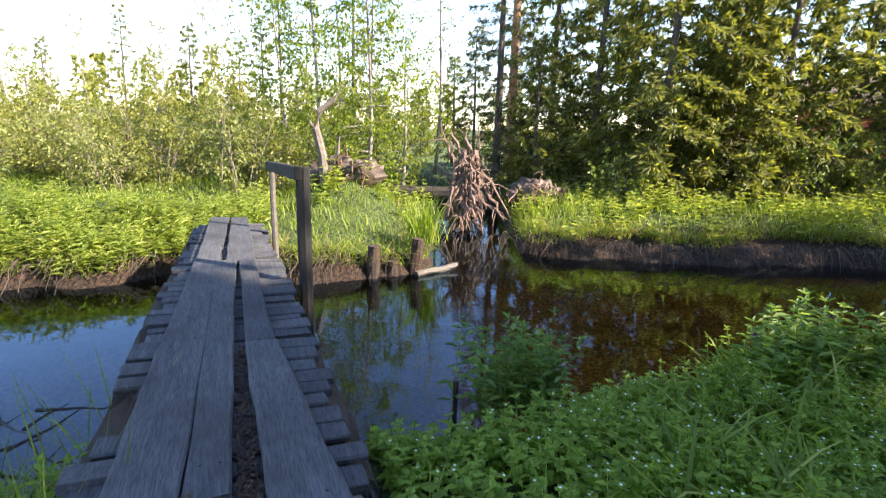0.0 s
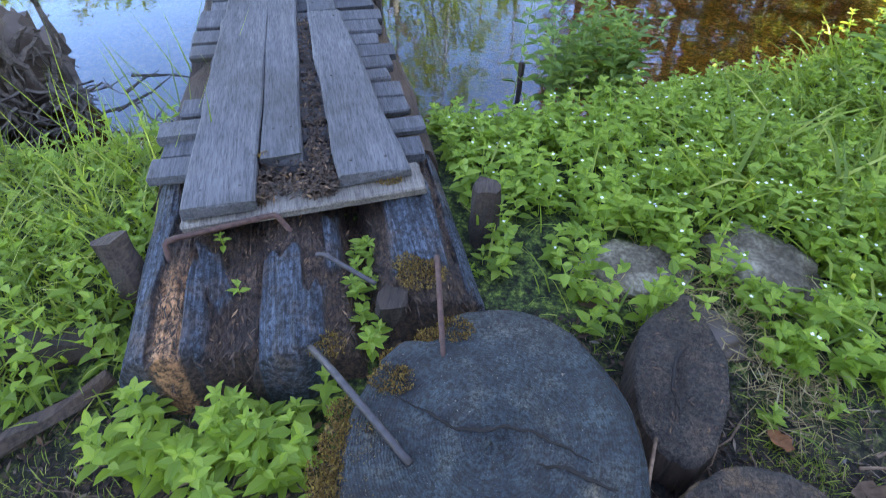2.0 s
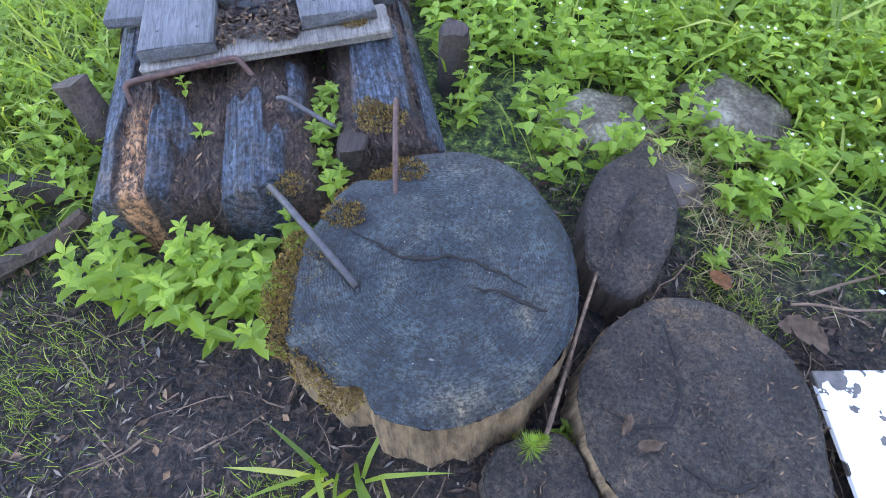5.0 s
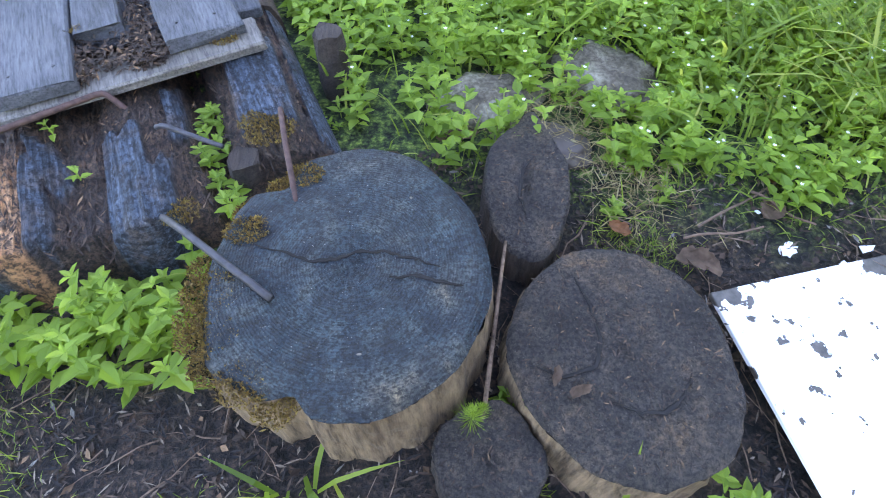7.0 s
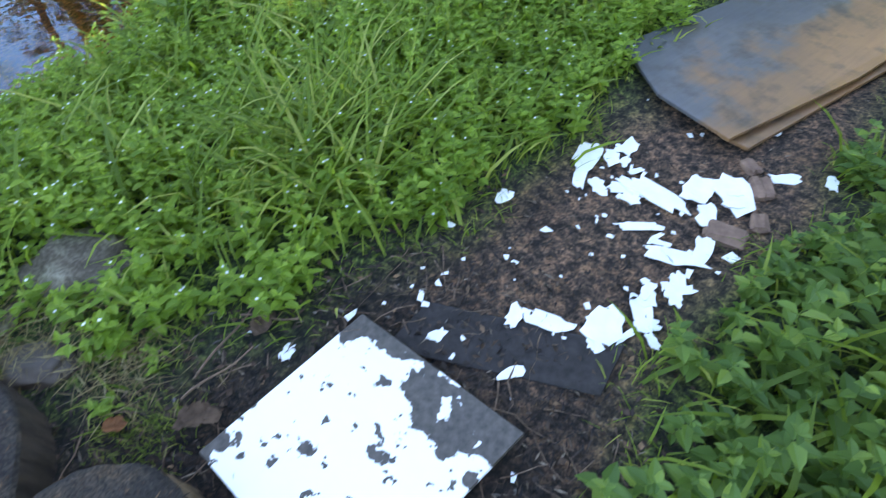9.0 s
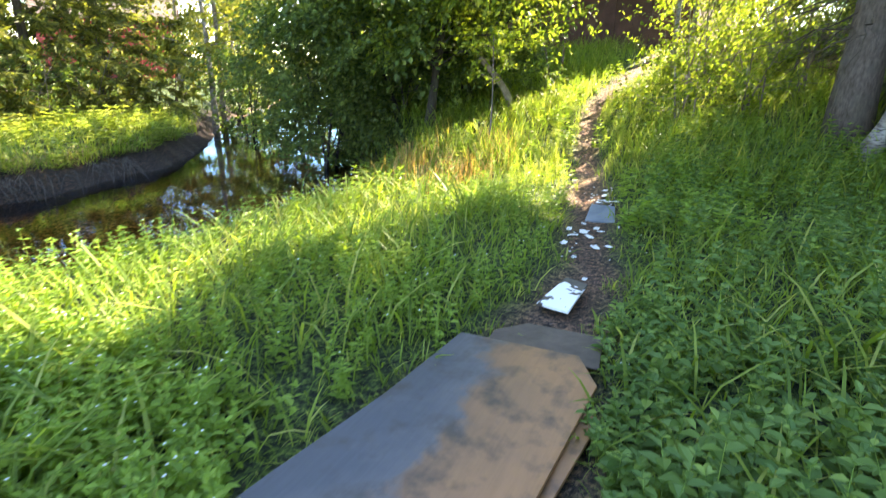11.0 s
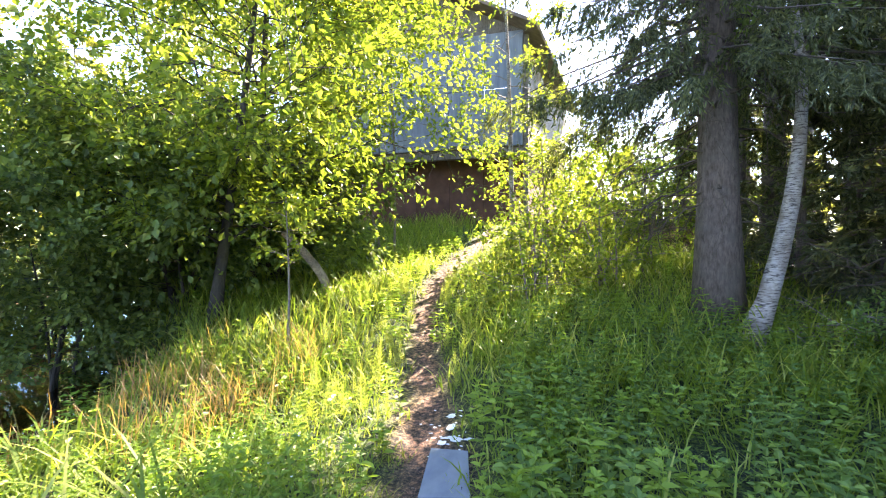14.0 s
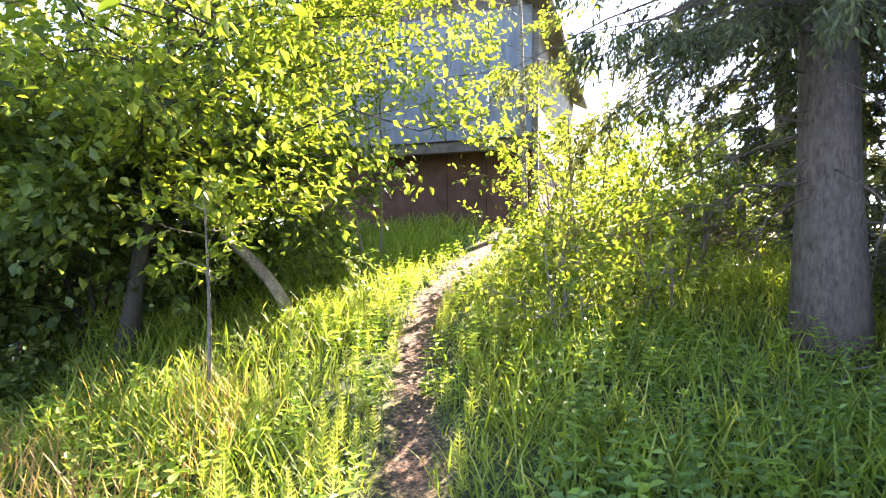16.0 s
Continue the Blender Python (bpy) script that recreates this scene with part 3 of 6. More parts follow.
def build_ground():
    xs, ys = spaced(-900, 900, -7, 20, 0.13, 40), spaced(-900, 900, -3, 12, 0.13, 40)
    X, Y = np.meshgrid(xs, ys)
    Z = ground(X, Y)
    n = np.array([noise.noise(Vector((a * 3.2, b * 3.2, 0))) for a, b in zip(X.ravel(), Y.ravel())]).reshape(X.shape)
    Z = Z + 0.018 * n * (np.hypot(X - 5, Y - 3) < 20)
    V = np.stack([X, Y, Z], -1).reshape(-1, 3)
    i = np.arange(len(ys) - 1)[:, None] * len(xs) + np.arange(len(xs) - 1)[None]
    F = np.stack([i, i + 1, i + len(xs) + 1, i + len(xs)], -1).reshape(-1, 4)
    me = tri_mesh("ground", V, F, M["soil"], True)
    bare = np.maximum(sstep(0.12, -0.12, trail_dist(X, Y) + 0.12 * n), sstep(-0.32, -0.08, river_dist(X, Y) + mud_shelf(X, Y)))
    at = me.attributes.new("bare", "FLOAT", "POINT")
    at.data.foreach_set("value", bare.ravel().astype(np.float32))
    at = me.attributes.new("dry", "FLOAT", "POINT")
    at.data.foreach_set("value", (np.maximum(sstep(5.5, 9.5, X), 0.75 * sstep(1.7, 2.4, X)) * (Y < 4)).ravel().astype(np.float32))
    at = me.attributes.new("wet", "FLOAT", "POINT")
    at.data.foreach_set("value", (sstep(-0.35, -0.2, river_dist(X, Y) + mud_shelf(X, Y)) * sstep(0.35, 0.1, river_dist(X, Y))).ravel().astype(np.float32))
    at = me.attributes.new("sand", "FLOAT", "POINT")
    at.data.foreach_set("value", (sstep(0.1, 0.5, river_dist(X, Y)) * (0.2 + 0.8 * sstep(-0.6, 1.2, X))).ravel().astype(np.float32))
    g = new("ground", me)
    tagged(g, "dark soil and turf sloping down to a brook", "ground", kind="structure")


build_ground()


def build_water():
    xs, ys = np.linspace(-60, 60, 161), np.linspace(1.0, 50, 61)
    X, Y = np.meshgrid(xs, ys)
    V = np.stack([X, Y, np.full(X.shape, WATER)], -1).reshape(-1, 3)
    i = np.arange(60)[:, None] * 161 + np.arange(160)[None]
    F = np.stack([i, i + 1, i + 162, i + 161], -1).reshape(-1, 4)
    c = V[F].mean(1)
    F = F[river_dist(c[:, 0], c[:, 1]) > -0.9]
    w = new("water", tri_mesh("water", V, F, M["water"], True))
    tagged(w, "slow clear brown brook water with sky reflections", "water", kind="structure")


build_water()

# ---- footbridge ----
BO, BD, BR = Vector((-0.60, 1.38, 0)), Vector((-0.36, 0.933, 0)), Vector((0.933, 0.36, 0))
BTURN = math.degrees(math.atan2(-BD.x, BD.y))


def on_bridge(along, lat, z):
    return BO + BD * along + BR * lat + Vector((0, 0, z))


def deck_z(a):
    return 0.305 + 0.010 * a


def thing(name, loc, label, category, group="", rz=0.0):
    e = new(name)
    e.empty_display_size = 0.1
    e.matrix_world = pose(*loc, 0, 0, rz)
    return tagged(e, label, category, group)


def build_bridge():
    br = thing("footbridge", (BO.x, BO.y, 0.0), "narrow weathered grey plank footbridge on log stringers", "bridge", rz=BTURN)
    def loc(a, l, z):
        return Matrix.Translation((l, a, z))
    # long walking planks: start, end, left edge, right edge at both ends
    for a0, a1, l0, r0, l1, r1 in ((-0.04, 1.47, -0.41, -0.165, -0.36, -0.125), (0.20, 3.32, -0.15, -0.005, -0.10, 0.055), (0.03, 1.50, 0.115, 0.375, 0.07, 0.25),
                                   (1.46, 3.95, -0.345, -0.125, -0.25, -0.06), (1.50, 3.30, 0.085, 0.235, 0.08, 0.20), (3.30, 5.42, -0.03, 0.215, 0.03, 0.215),
                                   (3.92, 5.44, -0.25, -0.05, -0.205, 0.01)):
        bm = bmesh.new()
        n = 9
        ring = []
        for k in range(n):
            t = k / (n - 1)
            a = a0 + (a1 - a0) * t
            lo, hi = l0 + (l1 - l0) * t, r0 + (r1 - r0) * t
            j = lambda s: random.uniform(-s, s)
            z = deck_z(a) + j(0.003)
            e = 0.008
            lo, hi = lo + j(0.006), hi + j(0.006)
            ring.append([bm.verts.new((x, a + (j(0.01) if k in (0, n - 1) else 0), zz)) for x, zz in
                         ((lo, z - 0.045), (lo, z - e), (lo + e, z), ((lo + hi) / 2, z - 0.002), (hi - e, z), (hi, z - e), (hi, z - 0.045))])
        for p, q in zip(ring[:-1], ring[1:]):
            for i in range(7):
                bm.faces.new((p[i], p[(i + 1) % 7], q[(i + 1) % 7], q[i]))
        bm.faces.new(ring[0][::-1])
        bm.faces.new(ring[-1])
        bmesh.ops.recalc_face_normals(bm, faces=bm.faces)
        pl = part("plank", bm, M["plank"], br)
        for t in (0.06, 0.5, 0.94):
            for s in (0.25, 0.75):
                y = a0 + (a1 - a0) * t
                x = (l0 + (l1 - l0) * t) * (1 - s) + (r0 + (r1 - r0) * t) * s
                nb = bmesh.new()
                bmesh.ops.create_cone(nb, cap_ends=True, segments=8, radius1=0.006, radius2=0.005, depth=0.004, matrix=Matrix.Translation((x + random.uniform(-0.01, 0.01), y, deck_z(y) + 0.0015)))
                part("nail", nb, M["worn_iron"], pl, "dark nail head")
    # cross boards under them
    a = 0.20
    while a < 5.25:
        w = random.uniform(0.085, 0.15)
        t = a / 5.4
        l, r = -0.53 + 0.21 * t + random.uniform(-0.05, 0.03), 0.47 - 0.12 * t + random.uniform(-0.04, 0.05)
        if 0.75 < a < 1.15:
            l += 0.12
        bm = bmesh.new()
        box(bm, r - l, w, 0.035, loc(a + w / 2, (l + r) / 2, deck_z(a) - 0.066 + random.uniform(-0.006, 0.004)) @ pose(0, 0, 0, random.uniform(-1.5, 1.5), random.uniform(-1, 1), random.uniform(-3, 3)), 0.006, 0.004)
        part("cross_board", bm, M["plank"], br)
        a += w + random.uniform(0.004, 0.03)
    bm = bmesh.new()
    box(bm, 0.84, 0.16, 0.035, loc(0.03, 0.0, deck_z(0) - 0.068) @ pose(0, 0, 0, 0, -0.6, 2), 0.006, 0.003, 7)
    part("end_board", bm, M["pale_wood"], br, "pale split end board")
    # log stringers, rotten at the near end
    for l, a0, a1, r in ((-0.46, 0.30, 5.5, 0.15), (-0.08, 0.30, 1.6, 0.15), (0.40, 0.30, 5.5, 0.16)):
        n, s = 26, 14
        pts = [(l * (1 - 0.30 * max(0, t)) + 0.01 * math.sin(9 * t), a0 + (a1 - a0) * t, 0.20 - r) for t in np.linspace(0, 1, n)]
        v, f = tube(pts, [r * random.uniform(0.95, 1.04) for _ in range(n)], s)
        k = np.arange(len(v) - 2) % s
        v[:-2] += (rng.normal(0, 1, (len(v) - 2, 1)) * 0.013 + 0.016 * np.sin(k * 2.7)[:, None] * np.cos(k)[:, None]) * unit(v[:-2] - np.repeat(np.array(pts), s, 0))
        soup("log_stringer", [(v, f)], M["old_log"], br, False, "dark rotten log")
    # handrail
    for a, l, z0, z1, w, m in ((2.70, 0.56, -0.85, 1.17, 0.085, "char_post"), (4.62, 0.47, -0.75, 1.03, 0.05, "pale_wood")):
        pts = [(l + 0.008 * math.sin(5 * t), a, z0 + (z1 - z0) * t) for t in np.linspace(0, 1, 9)]
        v, f = tube(pts, np.full(9, w * 0.62) * rng.uniform(0.94, 1.04, 9), 8)
        soup("post", [(v, f)], M[m], br)
    bm = bmesh.new()
    p0, p1 = Vector((0.50, 2.55, 1.14)), Vector((0.43, 4.72, 1.03))
    d = p1 - p0
    box(bm, 0.05, d.length, 0.10, Matrix.Translation((p0 + p1) / 2) @ d.to_track_quat("Y", "Z").to_matrix().to_4x4(), 0.006, 0.002)
    part("handrail", bm, M["char_post"], br)
    # crumbled wood and bark lying in the gaps of the planks
    n = 2600
    al = 1.5 * rng.uniform(0, 1, n) ** 2
    la = np.where(rng.uniform(0, 1, n) < 0.25, -0.155, 0.055) + rng.normal(0, 0.024, n)
    la[:500], al[:500] = rng.uniform(-0.16, 0.11, 500), 0.02 + np.abs(rng.normal(0, 0.10, 500))
    pos = np.stack([la, al, deck_z(al) - 0.048 + rng.uniform(0, 0.030, n)], 1)
    d = np.stack([rng.normal(0, 1, n), rng.normal(0, 1, n), rng.normal(0, 0.35, n)], 1)
    tagged(soup("bark_crumb", [chip_soup(pos, d, np.tile([0, 0, 1.0], (n, 1)) + rng.normal(0, 0.4, (n, 3)), rng.uniform(0.012, 0.045, n), rng.uniform(0.004, 0.012, n))], M["fibre"], br), kind="stuff")
    # the open, rotten near ends of the three logs: ribs of sound wood over crumble
    nx, ny = 210, 104
    xs, ys = np.linspace(-0.64, 0.58, nx), np.linspace(-0.70, 0.40, ny)
    X, Y = np.meshgrid(xs, ys)
    def nz(a, b, c):
        return np.array([noise.noise(Vector((p * a, q * b, c))) for p, q in zip(X.ravel(), Y.ravel())]).reshape(X.shape)
    grain, hair, lump, warp = nz(48, 3.5, 0.3), nz(120, 7, 2.1), nz(22, 16, 4.4), nz(9, 6, 7.7)
    Z = np.full(X.shape, -0.12)
    for c, r, front in ((-0.42, 0.165, -0.575), (-0.05, 0.17, -0.625), (0.35, 0.18, -0.53)):
        arc = 0.205 - r + np.sqrt(np.maximum(r * r - (X - c) ** 2, 0))
        arc = np.where(np.abs(X - c) < r, arc, -0.12)
        Z = np.maximum(Z, arc - 0.30 * sstep(front + 0.035, front - 0.02, Y + 0.03 * warp))
    fill = np.where((X > -0.36) & (X < -0.10), 0.155, np.where((X > 0.09) & (X < 0.24), 0.06, -0.2)) - 0.3 * sstep(-0.53, -0.60, Y)
    Z = np.maximum(Z, fill + 0.02 * warp)
    S, D = np.zeros(X.shape), np.zeros(X.shape)
    WX, WY = X + 0.010 * grain + 0.012 * warp, Y + 0.05 * grain + 0.03 * lump
    for l0, l1, a0, a1, skew in ((-0.60, -0.475, -0.70, 0.45, 0.05), (-0.385, -0.33, -0.56, -0.20, 0.0), (-0.33, -0.265, -0.34, -0.10, -0.25), (-0.17, -0.035, -0.66, -0.20, 0.03),
                                 (-0.03, 0.035, -0.64, -0.36, 0.1), (0.02, 0.08, -0.28, 0.0, 0.05), (0.25, 0.43, -0.36, 0.10, 0.05), (0.46, 0.54, -0.5, 0.4, 0.03)):
        q = WX - skew * (Y + 0.3)
        S = np.maximum(S, sstep(l0 - 0.004, l0 + 0.006, q) * sstep(l1 + 0.004, l1 - 0.006, q) * sstep(a0 - 0.02, a0 + 0.02, WY) * sstep(a1 + 0.02, a1 - 0.02, WY))
    D = sstep(-0.475, -0.455, WX) * sstep(-0.375, -0.395, WX) * sstep(-0.12, -0.24, WY)
    Z += S * (0.014 + 0.011 * grain + 0.005 * hair) + (1 - S) * (0.020 * lump + 0.010 * hair - 0.012) + 0.008 * warp
    i = np.arange(ny - 1)[:, None] * nx + np.arange(nx - 1)[None]
    F = np.stack([i, i + 1, i + nx + 1, i + nx], -1).reshape(-1, 4)
    F = F[Z.ravel()[F].max(1) > -0.06]
    me = tri_mesh("rotten_log_end", np.stack([X, Y, Z], -1).reshape(-1, 3), F, M["rotten_top"], False)
    for nm, val in (("sound", S), ("dry_rot", D * (1 - S))):
        me.attributes.new(nm, "FLOAT", "POINT").data.foreach_set("value", val.ravel().astype(np.float32))
    ends = new("rotten_log_end", me)
    ends.parent = br
    ends["label"] = "rotten open log ends with blue-grey ribs"
    # loose fibres and splinters on the crumble
    n = 9000
    k = rng.integers(0, nx * ny, n)
    keep = (Z.ravel()[k] > 0.06) & (S.ravel()[k] < 0.5) & (Y.ravel()[k] < 0.0)
    k = k[keep]
    n = len(k)
    pos = np.stack([X.ravel()[k] + rng.normal(0, 0.004, n), Y.ravel()[k], Z.ravel()[k] + rng.uniform(0.001, 0.007, n)], 1)
    d = np.stack([rng.normal(0, 0.6, n), rng.choice([-1, 1], n), rng.normal(0, 0.12, n)], 1)
    tagged(soup("rotten_wood_dust", [chip_soup(pos, d, np.tile([0, 0, 1.0], (n, 1)) + rng.normal(0, 0.3, (n, 3)), rng.uniform(0.008, 0.05, n), rng.uniform(0.002, 0.008, n))], M["fibre"], br), kind="stuff")
    return br


bridge = build_bridge()


# ---- stumps ----
def build_stump(label, cx, cy, rx, ry, z, seed, top, tilt=(0, 0), rot=0.0, dent=0.06, cracks=(), lobes=(), side="stump_side"):
    e = thing("stump", (cx, cy, 0.0), label, "stump", "sawn stumps by the bridge")
    r = random.Random(seed)
    ph = [r.uniform(0, 6.28) for _ in range(5)]
    n, rings = 120, 18
    base = ground(cx, cy) - 0.06
    def rad(a):
        k = 1 + dent * (0.5 * math.sin(2 * a + ph[0]) + 0.4 * math.sin(3 * a + ph[1]) + 0.25 * math.sin(5 * a + ph[2]) + 0.12 * math.sin(11 * a + ph[3]) + 0.25 * noise.noise(Vector((5 * math.cos(a), 5 * math.sin(a), seed * 1.3))) + 0.22 * noise.noise(Vector((16 * math.cos(a), 16 * math.sin(a), seed))))
        for a0, w, dep in lobes:
            da = (a - radians(a0) + math.pi) % (2 * math.pi) - math.pi
            k += dep * math.exp(-(da / w) ** 2)
        return k
    def rim(a, k=1.0):
        q = rad(a) * k
        x, y = rx * q * math.cos(a), ry * q * math.sin(a)
        c, s = math.cos(rot), math.sin(rot)
        return x * c - y * s, x * s + y * c
    def zt(x, y):
        return z + tilt[0] * x + tilt[1] * y + 0.004 * math.sin(17 * x + seed) * math.sin(14 * y) + 0.005 * noise.noise(Vector((x * 22, y * 22, seed)))
    bm = bmesh.new()
    prev = [bm.verts.new((0, 0, zt(0, 0)))] * n
    for i in range(1, rings + 1):
        k = i / rings
        cur = []
        for j in range(n):
            x, y = rim(2 * math.pi * j / n, k)
            cur.append(bm.verts.new((x, y, zt(x, y) - (0.012 if i == rings else 0) + r.uniform(-0.0015, 0.0015))))
        for j in range(n):
            if i == 1:
                bm.faces.new((prev[0], cur[j], cur[(j + 1) % n]))
            else:
                bm.faces.new((prev[j], cur[j], cur[(j + 1) % n], prev[(j + 1) % n]))
        prev = cur
    sawn = part("sawn_top", bm, M[top], e)
    bm = bmesh.new()
    prev = None
    for i in range(8):
        t = i / 7
        cur = []
        for j in range(n):
            a = 2 * math.pi * j / n
            x, y = rim(a, (1.0 - 0.01 * (i == 0)) + 0.05 * t + r.uniform(-0.012, 0.012) + 0.016 * math.sin(19 * a + ph[4]))
            zz = zt(x, y) - 0.010
            cur.append(bm.verts.new((x, y, zz + (base - zz) * t)))
        if prev:
            for j in range(n):
                bm.faces.new((prev[j], cur[j], cur[(j + 1) % n], prev[(j + 1) % n]))
        prev = cur
    bmesh.ops.recalc_face_normals(bm, faces=bm.faces)
    part("stump_side", bm, M[side], e)
    for pts in cracks:
        P = []
        for (ax, ay), (bx, by) in zip(pts[:-1], pts[1:]):
            for k in range(5):
                P.append((ax + (bx - ax) * k / 5 + r.uniform(-0.003, 0.003), ay + (by - ay) * k / 5 + r.uniform(-0.003, 0.003)))
        bm = bmesh.new()
        m = len(P)
        rows = []
        for k, (px, py) in enumerate(P):
            w = 0.0029 * math.sin(math.pi * (k + 0.3) / m) * r.uniform(0.5, 1.4) + 0.0006
            q = P[min(k + 1, m - 1)]
            o = P[max(k - 1, 0)]
            dx, dy = q[0] - o[0], q[1] - o[1]
            L = math.hypot(dx, dy) + 1e-6
            sx, sy = -dy / L * w, dx / L * w
            rows.append([bm.verts.new((px + a * sx, py + a * sy, zt(px, py) + dz)) for a, dz in ((-1.6, 0.002), (-1, 0.005), (0, 0.0045), (1, 0.005), (1.6, 0.002))])
        for p, q in zip(rows[:-1], rows[1:]):
            for i in range(4):
                bm.faces.new((p[i], p[i + 1], q[i + 1], q[i]))
        part("crack", bm, M["crack"], sawn)
    if top == "brown_top":
        n = int(1500 * rx * ry / 0.09)
        a, q = rng.uniform(0, 6.28, n), 0.95 * np.sqrt(rng.uniform(0, 1, n))
        pos = np.stack([rx * q * np.cos(a), ry * q * np.sin(a), np.zeros(n)], 1)
        pos[:, 2] = z + tilt[0] * pos[:, 0] + tilt[1] * pos[:, 1] + rng.uniform(0.002, 0.007, n)
        d = np.stack([rng.normal(0, 1, n), rng.normal(0, 1, n), rng.normal(0, 0.1, n)], 1)
        tagged(soup("crumb", [chip_soup(pos, d, np.tile([0, 0, 1.0], (n, 1)), 0.003 + 0.028 * rng.uniform(0, 1, n) ** 3, rng.uniform(0.002, 0.006, n))], M["fibre"], sawn), kind="stuff")
    return e


big = build_stump("large grey weathered sawn stump with split top", 0.12, 0.59, 0.345, 0.40, 0.265, 3, "stump_top", dent=0.035,
                  cracks=([(-0.24, 0.07), (-0.17, 0.045), (-0.10, 0.015), (-0.03, 0.015), (0.03, 0.035), (0.09, 0.03), (0.16, 0.005), (0.24, -0.03)],
                          [(0.10, -0.05), (0.16, -0.045), (0.23, -0.065), (0.29, -0.08)]),
                  lobes=((128, 0.16, -0.16), (215, 0.2, 0.06), (248, 0.12, -0.10)))
build_stump("broad dark sawn stump beside a white board", 0.79, 0.36, 0.285, 0.31, 0.15, 5, "brown_top", dent=0.05,
            cracks=([(-0.06, -0.12), (0.0, -0.15), (0.06, -0.15), (0.12, -0.11), (0.16, -0.05)], [(-0.24, -0.02), (-0.16, -0.05), (-0.08, -0.03), (-0.05, 0.04), (-0.06, 0.14), (-0.09, 0.24)]))
build_stump("narrow dark split stump between grass and stumps", 0.63, 0.91, 0.125, 0.25, 0.15, 8, "brown_top", tilt=(0.05, 0.12), rot=-0.1, dent=0.07, side="rotten_side", lobes=((82, 0.3, 0.22),),
            cracks=([(-0.02, -0.10), (-0.03, -0.03), (-0.01, 0.05), (0.03, 0.10)],))
build_stump("small dark wedge of cut wood between stumps", 0.43, 0.14, 0.13, 0.12, 0.10, 9, "brown_top", dent=0.12, lobes=((60, 0.5, 0.3),), side="rotten_side")


def moss_on(ob, spots):
    ch = []
    for x, y, z, r, n in spots:
        n = int(n * 1.7)
        a, q = rng.uniform(0, 6.28, n), r * np.sqrt(rng.uniform(0, 1, n))
        pos = np.stack([x + q * np.cos(a), y + q * np.sin(a) * 0.8, np.full(n, z)], 1)
        d = rng.normal(0, 0.6, (n, 3)) + [0, 0, 1.0]
        ch.append(chip_soup(pos, d, rng.normal(0, 1, (n, 3)), rng.uniform(0.006, 0.017, n), rng.uniform(0.003, 0.006, n)))
    soup("moss", ch, M["moss"], ob)


moss_on(big, [(-0.33, -0.06, 0.258, 0.075, 700), (-0.32, -0.17, 0.258, 0.075, 700), (-0.27, 0.12, 0.258, 0.06, 450), (-0.22, -0.29, 0.255, 0.07, 500), (-0.13, 0.30, 0.258, 0.055, 400), (-0.36, 0.03, 0.22, 0.06, 400), (-0.35, -0.12, 0.235, 0.07, 500), (-0.30, -0.24, 0.24, 0.06, 450), (-0.15, -0.35, 0.245, 0.05, 350), (-0.27, 0.19, 0.24, 0.05, 300), (-0.19, 0.27, 0.24, 0.05, 300)])
moss_on(bridge, [(0.33, -0.42, 0.225, 0.08, 420), (0.29, -0.36, 0.225, 0.05, 200), (0.30, 0.035, 0.262, 0.05, 200), (0.02, -0.60, 0.20, 0.06, 200), (-0.14, 0.22, 0.30, 0.02, 60)])
for x, y in ((-0.04, 0.32), (0.16, 0.20), (0.03, -0.24), (0.18, -0.23), (-0.25, -0.18)):
    bm = bmesh.new()
    bmesh.ops.create_cone(bm, cap_ends=True, segments=7, radius1=0.0045, radius2=0.003, depth=0.002, matrix=pose(x, y, 0.2665) @ Matrix.Diagonal((random.uniform(0.8, 1.7), random.uniform(0.5, 1.1), 1, 1)))
    part("pale_spot", bm, M["pale_wood"], next(o for o in big.children if o.name.startswith("sawn_top")))


# ---- iron rods and pegs ----
def rod(label, pts, r, m):
    P = [Vector(p) for p in pts]
    fine = []
    for a, b in zip(P[:-1], P[1:]):
        for k in range(6):
            fine.append(a.lerp(b, k / 6))
    fine.append(P[-1])
    sm = [fine[0]] + [(a + b * 2 + c) / 4 for a, b, c in zip(fine[:-2], fine[1:-1], fine[2:])] + [fine[-1]]
    v, f = tube([tuple(p) for p in sm], [r] * len(sm), 8)
    o = soup("iron_rod", [(v, f)], M[m], None, True)
    tagged(o, label, "metal rod", "iron rods in the wood")


rod("rusty bent iron rod lying across rotten logs", [(-0.97, 1.07, 0.19), (-0.985, 1.105, 0.25), (-0.80, 1.21, 0.252), (-0.675, 1.28, 0.255), (-0.625, 1.26, 0.20)], 0.010, "rust")
rod("worn iron rod driven into the large stump", [(-0.40, 0.80, 0.22), (-0.30, 0.70, 0.29), (-0.06, 0.50, 0.272)], 0.010, "worn_iron")
rod("rusty iron rod bent over the large stump", [(-0.11, 1.16, 0.19), (-0.10, 1.14, 0.29), (-0.07, 0.99, 0.29), (-0.03, 0.80, 0.255)], 0.0085, "rust")
rod("grey iron rod resting on a rotten log", [(-0.49, 1.14, 0.23), (-0.46, 1.13, 0.245), (-0.28, 1.06, 0.215)], 0.008, "worn_iron")


def peg(x, y, z0, z1, r, lean, label):
    e = [(x + lean[0] * t, y + lean[1] * t, z0 + (z1 - z0) * t) for t in np.linspace(0, 1, 7)]
    v, f = tube(e, r * rng.uniform(0.9, 1.08, 7), 10)
    v += rng.normal(0, 0.004, v.shape)
    o = soup("wooden_peg", [(v, f)], M["old_log"])
    tagged(o, label, "peg", "pegs holding the logs")


